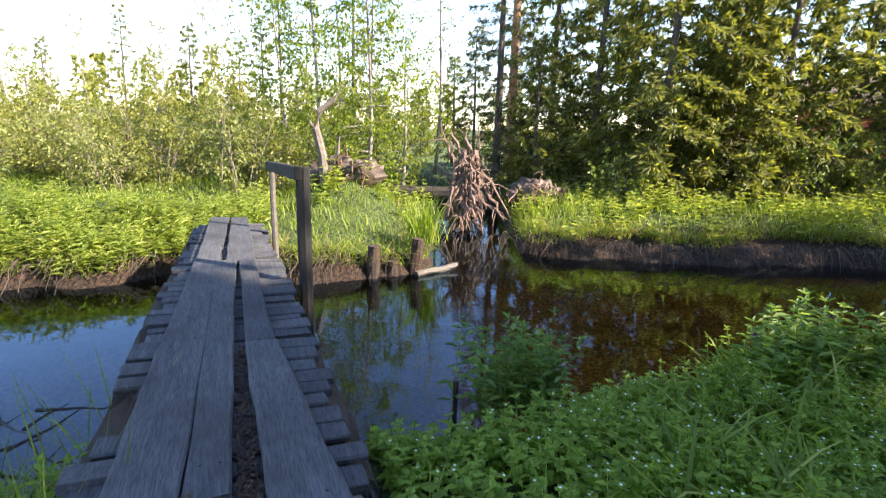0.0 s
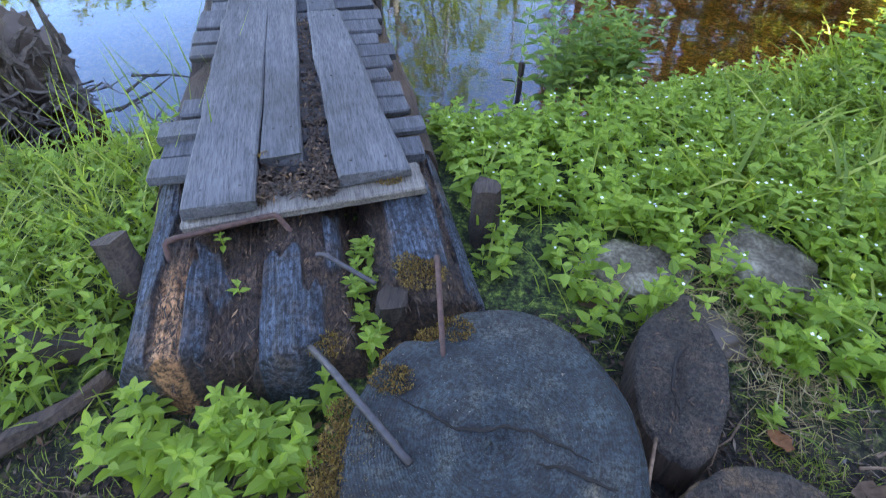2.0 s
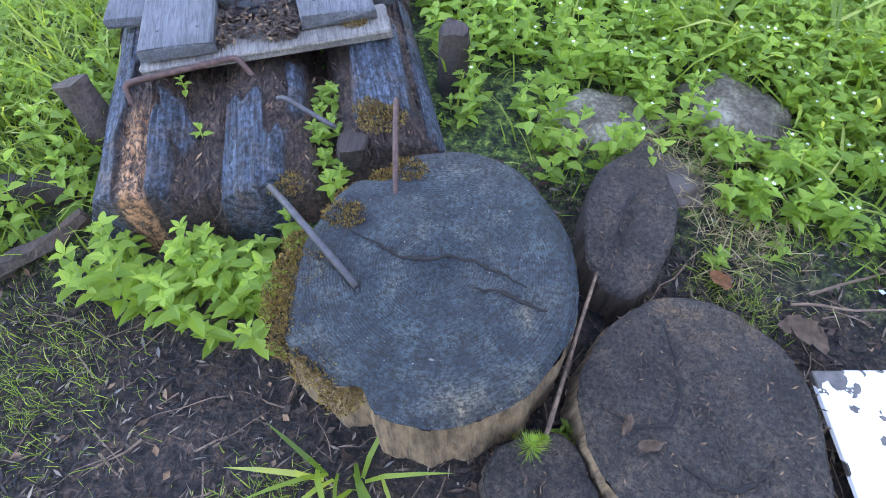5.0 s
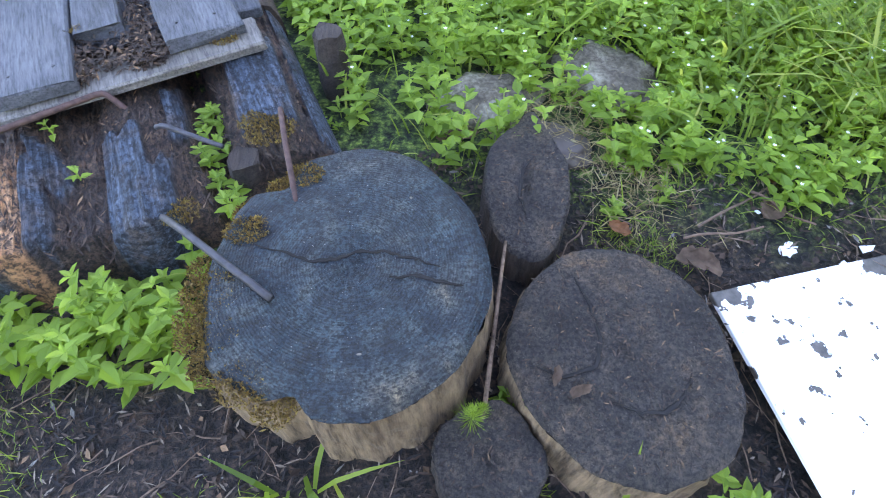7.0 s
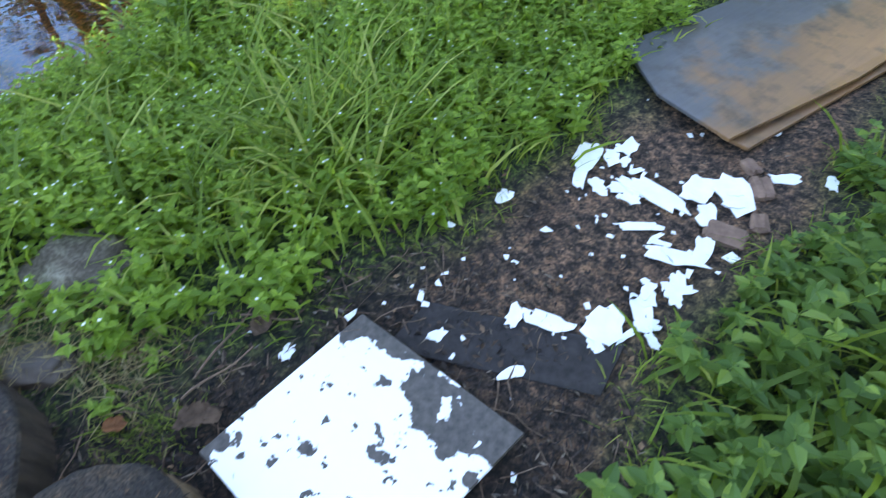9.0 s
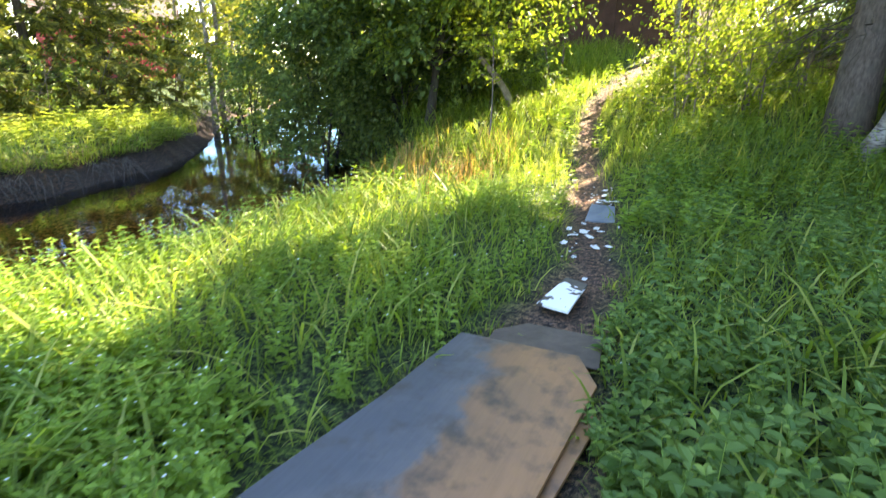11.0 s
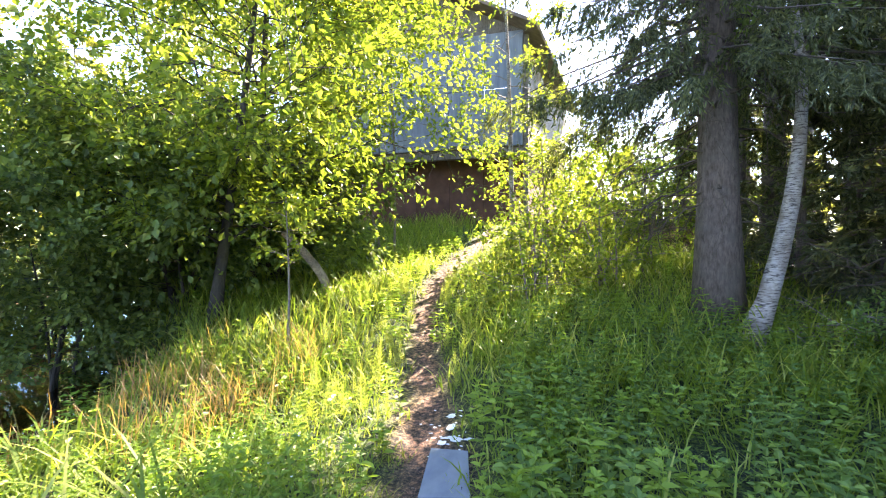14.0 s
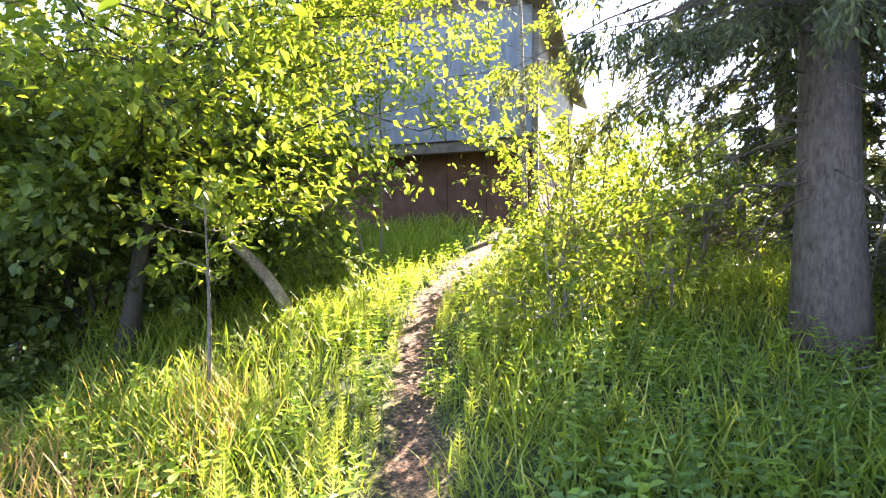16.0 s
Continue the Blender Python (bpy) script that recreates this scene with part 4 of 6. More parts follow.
peg(-1.10, 1.02, -0.1, 0.22, 0.06, (-0.10, 0.10), "dark rotten wooden peg beside a log")
peg(0.02, 1.50, -0.1, 0.29, 0.055, (0.0, 0.0), "rust-brown wooden peg among leaves")
peg(-0.22, 1.03, -0.1, 0.20, 0.055, (0.0, 0.0), "short rotten wooden peg with moss")
for x, y, h, r, ln in ((-0.88, 6.85, -0.02, 0.08, (0.03, 0)), (-0.36, 7.15, 0.03, 0.085, (0.07, 0)), (-0.62, 7.0, -0.25, 0.07, (0, 0))):
    peg(x, y, -0.8, h, r, ln, "old grey stake standing at the water's edge")
peg(0.10, 2.72, -0.6, 0.16, 0.013, (0.0, 0.0), "thin pale stick standing in the bank")


def lying(name, label, p0, p1, r, m, cat):
    pts = [tuple(Vector(p0).lerp(Vector(p1), t) + Vector((0, 0, 0.01 * math.sin(7 * t)))) for t in np.linspace(0, 1, 8)]
    v, f = tube(pts, r * np.linspace(1, 0.7, 8), 6)
    v += rng.normal(0, r * 0.08, v.shape)
    o = soup(name, [(v, f)], M[m])
    return tagged(o, label, cat)


lying("driftwood", "pale driftwood lying at the far waterline", (-0.3, 7.0, WATER + 0.02), (0.25, 7.45, WATER + 0.06), 0.05, "pale_wood", "log")
lying("stick", "thin brown stick leaning between two stumps", (0.42, 0.20, 0.09), (0.54, 0.72, 0.13), 0.007, "root", "stick")
lying("broken_board", "dark broken board lying on the soil", (-1.28, 0.42, 0.0), (-1.02, 0.72, 0.05), 0.035, "old_log", "board")
lying("broken_board", "small brown board scrap beside the path", (1.52, -0.11, 0.0), (1.70, -0.15, 0.01), 0.022, "bark_scrap", "board")
lying("rotten_wood", "dark rotten wood lump beside the logs", (-1.45, 0.75, 0.0), (-1.15, 0.85, 0.02), 0.08, "old_log", "log")


# ---- rocks, boards, flakes ----
def stone(x, y, sx, sy, sz, label, m="rock", seed=1, z=None):
    bm = bmesh.new()
    if m == "brick_bit":
        box(bm, 2 * sx, 2 * sy, 2 * sz, None, 0.012, 0.007, 4)
        o = part("brick_piece", bm, M[m])
        o.location, o.rotation_euler = (x, y, float(ground(x, y)) + 0.004), (0, 0, seed * 1.7)
        return tagged(o, label, "brick")
    bmesh.ops.create_icosphere(bm, subdivisions=4, radius=1.0)
    for v in bm.verts:
        k = 1 + 0.10 * noise.noise(v.co * 11) + 0.05 * noise.noise(v.co * 23) + 0.32 * noise.noise(v.co * 1.4 + Vector((seed, 0, 0))) + 0.08 * noise.noise(v.co * 5 + Vector((0, seed, 0)))
        v.co = Vector((v.co.x * sx, v.co.y * sy, v.co.z * sz)) * k
    for f in bm.faces:
        f.smooth = True
    o = part("stone", bm, M[m])
    o.location = (x, y, float(ground(x, y)) + sz * 0.05 if z is None else z)
    o.rotation_euler = (0, 0, seed * 1.7)
    return tagged(o, label, "stone")


stone(0.58, 1.42, 0.20, 0.13, 0.065, "flat grey stone half sunk among weeds", seed=2)
stone(1.03, 1.50, 0.22, 0.17, 0.07, "flat grey stone half sunk among weeds", seed=5)
stone(0.80, 1.18, 0.12, 0.09, 0.035, "sandy brown earth clod beside stumps", "mud", seed=7)
for x, y, s, k in ((3.0, 0.12, 0.075, 3), (3.14, 0.07, 0.05, 4), (3.32, 0.17, 0.06, 6), (3.40, 0.27, 0.045, 8)):
    stone(x, y, s, s * 0.7, 0.022, "brown brick piece trodden into the path", "brick_bit", k)


def slab(name, corners, thick, m, label, cat, z=0.03, bevel=0.003):
    """A flat board by its corners, with a thickness."""
    bm = bmesh.new()
    cx, cy = sum(c[0] for c in corners) / len(corners), sum(c[1] for c in corners) / len(corners)
    v = [bm.verts.new((x - cx, y - cy, h)) for x, y, h in corners]
    f = bm.faces.new(v)
    if f.normal.z < 0:
        f.normal_flip()
    r = bmesh.ops.extrude_face_region(bm, geom=[f])
    bmesh.ops.translate(bm, vec=(0, 0, -thick), verts=[g for g in r["geom"] if isinstance(g, bmesh.types.BMVert)])
    bmesh.ops.recalc_face_normals(bm, faces=bm.faces)
    bmesh.ops.bevel(bm, geom=list(bm.edges), offset=bevel, segments=1, affect="EDGES")
    o = part(name, bm, M[m])
    o.location = (cx, cy, z)
    return tagged(o, label, cat)


slab("white_board", [(1.11, 0.56, 0.03), (1.22, -0.03, 0.012), (1.87, 0.03, 0.0), (1.73, 0.68, -0.01)], 0.02, "peeling", "square dark board with flaking white facing", "board", 0.032)
slab("plywood_sheet", [(3.44, 0.80, 0.0), (3.40, 0.40, 0.0), (4.23, 0.27, 0.004), (5.40, 0.22, -0.01), (5.64, 0.36, -0.015), (5.58, 0.99, -0.01), (4.9, 1.03, 0.0), (4.29, 1.12, 0.0), (3.66, 1.19, 0.0)], 0.018, "plywood", "large weathered plywood sheet lying across the path", "board", 0.06)
slab("plywood_sheet", [(3.45, 0.45, 0.0), (3.46, 0.33, 0.0), (5.2, 0.16, 0.0), (5.3, 0.7, 0.0), (3.6, 0.9, 0.0)], 0.02, "plywood", "lower brown sheet under a plywood sheet", "board", 0.022)
slab("rubber_mat", [(5.55, 0.85, 0.0), (5.60, 0.25, 0.0), (5.95, 0.30, 0.0), (5.92, 0.72, 0.0), (5.75, 0.86, 0.0)], 0.008, "mud", "dark earthy mat at the end of a sheet", "mat", 0.02)
slab("white_tile", [(6.20, 0.76, 0.0), (6.16, 0.55, 0.0), (6.62, 0.54, 0.015), (6.68, 0.70, 0.015)], 0.02, "peeling", "small white board with a brown strip", "board", 0.03)
slab("grey_board", [(8.37, 0.96, 0.0), (8.41, 0.68, 0.0), (9.07, 0.80, 0.0), (9.07, 1.05, 0.0)], 0.025, "sheet_wall", "small grey-blue board lying on the path", "board", 0.01)
slab("dark_board", [(1.72, 0.55, 0.0), (1.95, 0.60, 0.0), (2.35, 0.05, 0.0), (2.15, -0.02, 0.0)], 0.008, "tar", "dark trodden board sunk in the path", "board", -0.021)


def flake(x, y, s, asp, rz, k, name="flake"):
    """A thin broken piece of white facing with a ragged edge."""
    bm = bmesh.new()
    r = random.Random(k)
    sides, up = (4 if s > 0.03 else 1), []
    for (ax, ay), (bx, by) in (((-1, -1), (1, -1)), ((1, -1), (1, 1)), ((1, 1), (-1, 1)), ((-1, 1), (-1, -1))):
        for i in range(sides):
            t = (i + r.uniform(-0.3, 0.3)) / sides
            k = r.uniform(0.62, 1.08) * (0.78 if i == 0 else 1)
            up.append(bm.verts.new((s * k * (ax + (bx - ax) * t), s * asp * k * (ay + (by - ay) * t), 0.004)))
    f = bm.faces.new(up)
    g = bmesh.ops.extrude_face_region(bm, geom=[f])
    bmesh.ops.translate(bm, vec=(0, 0, -0.004), verts=[q for q in g["geom"] if isinstance(q, bmesh.types.BMVert)])
    bmesh.ops.recalc_face_normals(bm, faces=bm.faces)
    o = part("flake", bm, M["white_flake"])
    o.matrix_world = pose(x, y, float(ground(x, y)) + 0.008 + r.uniform(0, 0.008), r.uniform(-3, 3), r.uniform(-3, 3), rz)
    tagged(o, "white flake of broken facing on bare soil", "flake", "white flakes on the path")


FLAKES = [(2.95, 0.76, 0.10, 0.6, 20), (2.83, 0.70, 0.09, 0.35, 35), (3.13, 0.69, 0.07, 0.6, 10), (2.84, 0.61, 0.06, 0.6, 60), (2.98, 0.42, 0.17, 0.36, 100), (2.91, 0.53, 0.08, 0.5, 120),
          (3.12, 0.33, 0.09, 0.7, 20), (3.21, 0.22, 0.12, 0.75, 60), (3.03, 0.22, 0.07, 0.6, 30), (2.79, 0.35, 0.11, 0.2, -45), (2.76, 0.18, 0.13, 0.3, -55), (2.87, 0.13, 0.08, 0.5, 20),
          (3.43, 0.14, 0.07, 0.5, -40), (3.70, 0.33, 0.06, 0.4, 10), (2.65, 0.07, 0.07, 0.3, -30), (2.57, 0.14, 0.05, 0.5, 20), (2.49, 0.10, 0.08, 0.5, 45)]
FLAKES += [(2.14, 0.36, 0.05, 0.6, 20), (2.21, 0.27, 0.09, 0.4, -60), (2.35, 0.14, 0.10, 0.65, 10), (2.28, 0.11, 0.06, 0.4, 0), (2.49, 0.80, 0.05, 0.7, 0), (2.49, 0.57, 0.025, 0.8, 0), (2.42, 0.0, 0.04, 0.5, 70),
           (2.91, 0.04, 0.03, 0.7, 0), (3.52, 0.0, 0.05, 0.5, 30), (1.89, 0.47, 0.035, 0.7, 0), (1.70, 0.72, 0.03, 0.6, 0), (1.94, 0.63, 0.03, 0.6, 40), (1.99, 0.21, 0.055, 0.4, -20), (1.46, 0.74, 0.035, 0.7, 30)]
FLAKES += [(7.55, 0.95, 0.05, 0.6, 0), (7.62, 0.70, 0.06, 0.6, 20), (7.85, 0.80, 0.06, 0.5, 50), (7.98, 0.88, 0.08, 0.5, 10), (8.12, 0.80, 0.07, 0.4, 0), (8.0, 1.02, 0.05, 0.5, 0),
           (9.25, 0.92, 0.08, 0.6, 30), (9.42, 0.98, 0.07, 0.5, 0), (9.18, 1.0, 0.05, 0.6, 0), (9.62, 1.02, 0.06, 0.6, 0), (5.75, 0.15, 0.05, 0.5, 0), (7.3, 0.8, 0.04, 0.6, 0), (6.9, 0.62, 0.03, 0.7, 0)]
for k, (x, y, s, a, rz) in enumerate(FLAKES):
    flake(x, y, s, a, rz, k)
for k in range(46):
    c = random.choice(((3.00, 0.70, 0.09), (3.15, 0.28, 0.08), (2.95, 0.52, 0.06), (2.82, 0.18, 0.06), (2.32, 0.12, 0.08), (2.6, 0.10, 0.05), (7.9, 0.85, 0.18), (9.35, 1.0, 0.10)))
    flake(random.gauss(c[0], c[2]), random.gauss(c[1], c[2] * 0.7), random.uniform(0.022, 0.05), random.uniform(0.3, 0.8), random.uniform(0, 180), 500 + k)
for k in range(110):
    c = random.choice(((2.5, 0.35, 0.35), (2.3, 0.3, 0.4), (3.1, 0.5, 0.3), (1.9, 0.4, 0.4), (7.9, 0.82, 0.35), (9.3, 1.0, 0.2)))
    x, y = random.gauss(c[0], c[2]), random.gauss(c[1], c[2] * 0.6)
    flake(x, y, random.uniform(0.006, 0.02), random.uniform(0.5, 0.9), random.uniform(0, 180), 200 + k)


def scrap(name, label, x, y, z, sx, sy, rz, m, cat, curl=0.01):
    """A thin curled piece of bark or a dry leaf with an uneven outline."""
    bm = bmesh.new()
    nx, ny = 8, 5
    top = [[bm.verts.new((sx * (i / nx - 0.5) * (1 - 0.5 * abs(2 * j / ny - 1) ** 2) + random.uniform(-0.10, 0.10) * sx, sy * (j / ny - 0.5) + random.uniform(-0.09, 0.09) * sy,
                          curl * ((2 * j / ny - 1) ** 2 + random.uniform(-0.25, 0.25)) + 0.004)) for j in range(ny + 1)] for i in range(nx + 1)]
    for i in range(nx):
        for j in range(ny):
            bm.faces.new((top[i][j], top[i + 1][j], top[i + 1][j + 1], top[i][j + 1]))
    bmesh.ops.solidify(bm, geom=bm.faces[:], thickness=0.003)
    o = part(name, bm, M[m])
    o.location, o.rotation_euler = (x, y, z), (0, 0, radians(rz))
    tagged(o, label, cat)


scrap("bark_piece", "brown curled bark piece beside a white board", 1.14, 0.69, 0.012, 0.15, 0.075, -30, "bark_scrap", "bark", 0.02)
scrap("bark_piece", "pale brown bark piece on dark soil", 1.44, 0.87, 0.005, 0.09, 0.07, 60, "bark_scrap", "bark")
scrap("bark_piece", "brown curled bark piece on dark soil", 0.45, 1.27, 0.02, 0.15, 0.09, 10, "bark_scrap", "bark")
scrap("bark_piece", "small red-brown bark scrap on a stump", 0.66, 0.27, 0.155, 0.06, 0.025, 20, "bark_scrap", "bark", 0.006)
scrap("bark_piece", "small red-brown bark scrap on a stump", 0.61, 0.31, 0.155, 0.05, 0.02, 70, "bark_scrap", "bark", 0.006)
scrap("dead_leaf", "curled orange dead leaf on dark soil", 0.93, 0.83, 0.005, 0.07, 0.045, 140, "orange_leaf", "leaf")
scrap("dead_leaf", "curled orange dead leaf on dark soil", 1.50, 1.00, 0.005, 0.06, 0.04, 20, "orange_leaf", "leaf")
for p0, p1 in (((1.18, 0.82), (1.50, 0.98)), ((1.12, 0.78), (1.38, 0.80)), ((1.4, 0.95), (1.55, 0.80))):
    lying("twig", "thin red-brown twig on dark soil", (*p0, 0.012), (*p1, 0.016), 0.005, "bark_scrap", "twig")


# ---- the shed behind the trees ----
def build_shed():
    e = thing("shed", (20.0, 1.10, 1.6), "old grey sheet-clad shed with a brown lower wall", "building", rz=-8.0)
    W, L = 6.5, 9.0   # local: y along the gable, x away from the walker
    def wall(name, sx, sy, sz, x, y, z, m, label=""):
        bm = bmesh.new()
        box(bm, sx, sy, sz, Matrix.Translation((x, y, z)), 0.01)
        return part(name, bm, M[m], e, label)
    z0, z1, ap = 2.45, 5.5, 7.2
    y = 0.0
    while y < W - 0.05:                       # upright sheets of the overhanging upper storey
        w = min(1.05, W - y)
        yc = y + w / 2
        wall("wall_sheet", 0.05, w - 0.012, 1.55, random.uniform(-0.012, 0.012), yc, z0 + 0.775, "sheet_wall")
        wall("wall_sheet", 0.05, w - 0.012, z1 - z0 - 1.57, 0.02 + random.uniform(-0.012, 0.012), yc, z0 + 1.57 + (z1 - z0 - 1.57) / 2, "sheet_wall")
        y += w
    bm = bmesh.new()
    vs = [bm.verts.new((0.05, yy, zz)) for yy, zz in ((0, z1), (W, z1), (W / 2, ap))] + [bm.verts.new((0.12, yy, zz)) for yy, zz in ((0, z1), (W, z1), (W / 2, ap))]
    bm.faces.new((vs[0], vs[2], vs[1]))
    bm.faces.new(vs[3:6])
    for a, b in ((0, 1), (1, 2), (2, 0)):
        bm.faces.new((vs[a], vs[b], vs[b + 3], vs[a + 3]))
    bmesh.ops.recalc_face_normals(bm, faces=bm.faces)
    part("gable", bm, M["fence_wood"], e)
    wall("side_wall", L, 0.08, z1 - z0, L / 2 + 0.04, 0.05, (z0 + z1) / 2, "fence_wood")
    wall("side_wall", L, 0.08, z1 - z0, L / 2 + 0.04, W - 0.05, (z0 + z1) / 2, "fence_wood")
    wall("back_wall", 0.08, W - 0.1, z1 + 0.4, L, W / 2, z1 / 2, "fence_wood")
    wall("floor_deck", L, W, 0.12, L / 2 + 0.06, W / 2, z0 - 0.07, "fence_wood")
    for yy in range(6):
        wall("lower_board", 0.08, 1.02, z0 + 0.2, 0.75 + random.uniform(-0.01, 0.01), 0.75 + yy * 1.03, (z0 - 0.2) / 2, "brown_wall")
    wall("lower_side", L - 1, 0.1, z0 + 0.2, L / 2 + 0.5, 0.2, (z0 - 0.2) / 2, "brown_wall")
    wall("corner_post", 0.14, 0.14, z0 + z1 - z0, 0.12, -0.06, z1 / 2 - 0.1, "pale_wood", "pale corner post")
    wall("beam", 0.16, W, 0.14, 0.1, W / 2, z0 - 0.2, "fence_wood")
    for s in (-1, 1):
        bm = bmesh.new()
        half = math.hypot(W / 2 + 0.5, ap - z1 + 0.25)
        ang = math.degrees(math.atan2(ap - z1, W / 2))
        m = Matrix.Translation((L / 2 - 0.25, W / 2, ap + 0.09)) @ pose(0, 0, 0, -s * ang, 0, 0) @ Matrix.Translation((0, s * half / 2, 0))
        box(bm, L + 1.0, half, 0.09, m, 0.01)
        part("roof", bm, M["roofing"], e)


build_shed()


def build_fence(name, label, p0, p1, z, h, m, gap, w, group):
    e = thing(name, (p0[0], p0[1], z), label, "fence")
    d = Vector((p1[0] - p0[0], p1[1] - p0[1], 0))
    rz = math.degrees(math.atan2(d.y, d.x))
    e.matrix_world = pose(p0[0], p0[1], z, 0, 0, rz)
    n = int(d.length / gap)
    src = bmesh.new()
    box(src, w, 0.025, h, Matrix.Translation((0, 0, h / 2)), 0.004)
    first = part("picket", src, M[m], e)
    for k in range(1, n):
        o = new("picket", first.data)
        o.parent = e
        o.location = (k * gap, random.uniform(-0.01, 0.01), random.uniform(-0.05, 0.03))
        o.rotation_euler = (0, random.uniform(-0.03, 0.03), 0)
    for zz in (0.3 * h, 0.75 * h):
        bm = bmesh.new()
        box(bm, d.length, 0.04, 0.07, Matrix.Translation((d.length / 2, 0.035, zz)), 0.004)
        part("rail", bm, M[m], e)


build_fence("board_fence", "weathered grey board fence behind bushes", (17.6, -2.6), (18.4, -0.6), 1.45, 0.9, "fence_wood", 0.14, 0.12, "")
build_fence("red_fence", "red painted picket fence across the brook", (19.5, 25.5), (21.6, 23.0), 0.7, 1.5, "red_paint", 0.16, 0.11, "")


def build_house():
    e = thing("red_house", (23.0, 30.0, 0.5), "far red wooden house behind trees", "building", rz=-40)
    bm = bmesh.new()
    box(bm, 6, 5, 3.0, Matrix.Translation((0, 0, 1.5)), 0.02)
    part("wall", bm, M["red_paint"], e)
    for s in (-1, 1):
        bm = bmesh.new()
        box(bm, 6.6, 3.2, 0.12, Matrix.Translation((0, s * 1.35, 3.6)) @ pose(0, 0, 0, -s * 30, 0, 0), 0.01)
        part("roof", bm, M["roofing"], e)


build_house()


# ---- trees ----
def limb(p0, direction, length, sag, r, n=6):
    """Points and radii of a limb that bends by sag (up if above 0)."""
    d = unit(np.asarray(direction, float))
    t = np.linspace(0, 1, n)[:, None]
    P = np.asarray(p0) + d * length * t + np.array([0, 0, 1.0]) * sag * length * t * t
    P[1:-1] += rng.normal(0, 0.03 * length, (n - 2, 3))
    return P, np.linspace(r, r * 0.25, n)


def broadleaf(label, x, y, h, r0, spread, low, n_leaf, size, leaf, bark_m, lean=(0, 0), stems=1, group="", n_br=34, fine=True, z=None, name="tree", rise=0.35, bow=0.0):
    z0 = float(ground(x, y)) - 0.08 if z is None else z
    e = thing(name, (x, y, z0), label, "shrub" if name == "shrub" else "tree", group)
    wood, tw, pos, dirs = [], [], [], []
    for s in range(stems):
        off = rng.normal(0, 0.12 if stems > 1 else 0, 2)
        ln = np.array(lean) + (rng.normal(0, 0.28, 2) if stems > 1 else rng.normal(0, 0.02, 2))
        hh = h * (rng.uniform(0.7, 1.0) if stems > 1 else 1)
        t = np.linspace(0, 1, 10)
        P = np.stack([off[0] + ln[0] * hh * t ** 1.2 + 0.04 * hh * 0.3 * np.sin(5 * t + s), off[1] + ln[1] * hh * t ** 1.2 + 0.03 * hh * 0.3 * np.cos(4 * t + s), hh * t], 1)
        P[:, 1] += bow * np.sin(np.minimum(hh * t / 4.4, 1) * math.pi) ** 0.8
        R = r0 * (1 - 0.9 * t) * (0.75 if stems > 1 else 1) + 0.004
        R[0] *= 1.35
        wood.append(tube(P, R, 8))
        nb = max(6, n_br // stems)
        for k in range(nb):
            tt = low + (1 - low) * (k + rng.uniform(0, 1)) / nb
            i = min(int(tt * 9), 8)
            p = P[i] + (P[i + 1] - P[i]) * (tt * 9 - i)
            az = k * 2.4 + rng.uniform(-0.5, 0.5)
            shape = 0.35 + 0.9 * math.sin(math.pi * min(1, (tt - low) / (1 - low + 1e-6) * 0.85 + 0.12))
            L = spread * shape * rng.uniform(0.55, 1.1)
            d = np.array([math.cos(az), math.sin(az), rng.uniform(0.1, 0.8) * rise * 2])
            B, br = limb(p, d, L, rng.uniform(-0.25, 0.1), max(0.005, R[i] * 0.28), 6)
            tw.append(tube(B, br, 4, False) if fine else tube(B[::2], br[::2], 3, False))
            m = max(4, int(n_leaf / (nb * stems) / 9))
            for q in range(m):
                u = rng.uniform(0.25, 1.0)
                bi = min(int(u * 5), 4)
                bp = B[bi] + (B[bi + 1] - B[bi]) * (u * 5 - bi)
                td = unit(d + rng.normal(0, 0.8, 3) + [0, 0, -0.1])
                tl = L * 0.35 * rng.uniform(0.4, 1.0) + 0.08
                if fine and q % 4 == 0:
                    tw.append(tube(np.stack([bp, bp + td * tl * 0.5 + [0, 0, -0.02], bp + td * tl]), [0.004, 0.003, 0.0015], 3, False))
                k9 = 9
                uu = rng.uniform(0.1, 1.05, k9)[:, None]
                pos.append(bp + td * tl * uu + rng.normal(0, 0.05 * tl + 0.015, (k9, 3)))
                dirs.append(td + rng.normal(0, 0.7, (k9, 3)) + [0, 0, -0.35])
    soup("trunk", wood, M[bark_m], e, True)
    tagged(soup("branchwork", tw, M[bark_m], e), kind="stuff")
    pos, dirs = np.concatenate(pos), np.concatenate(dirs)
    ups = rng.normal(0, 0.55, pos.shape) + [0, 0, 1.0]
    sz = size * rng.uniform(0.6, 1.25, len(pos))
    ch = leaf_soup(pos, dirs, ups, sz, sz * 0.62) if fine else chip_soup(pos, dirs, ups, sz, sz * 0.7)
    soup("crown", [ch], M[leaf], e)
    return e


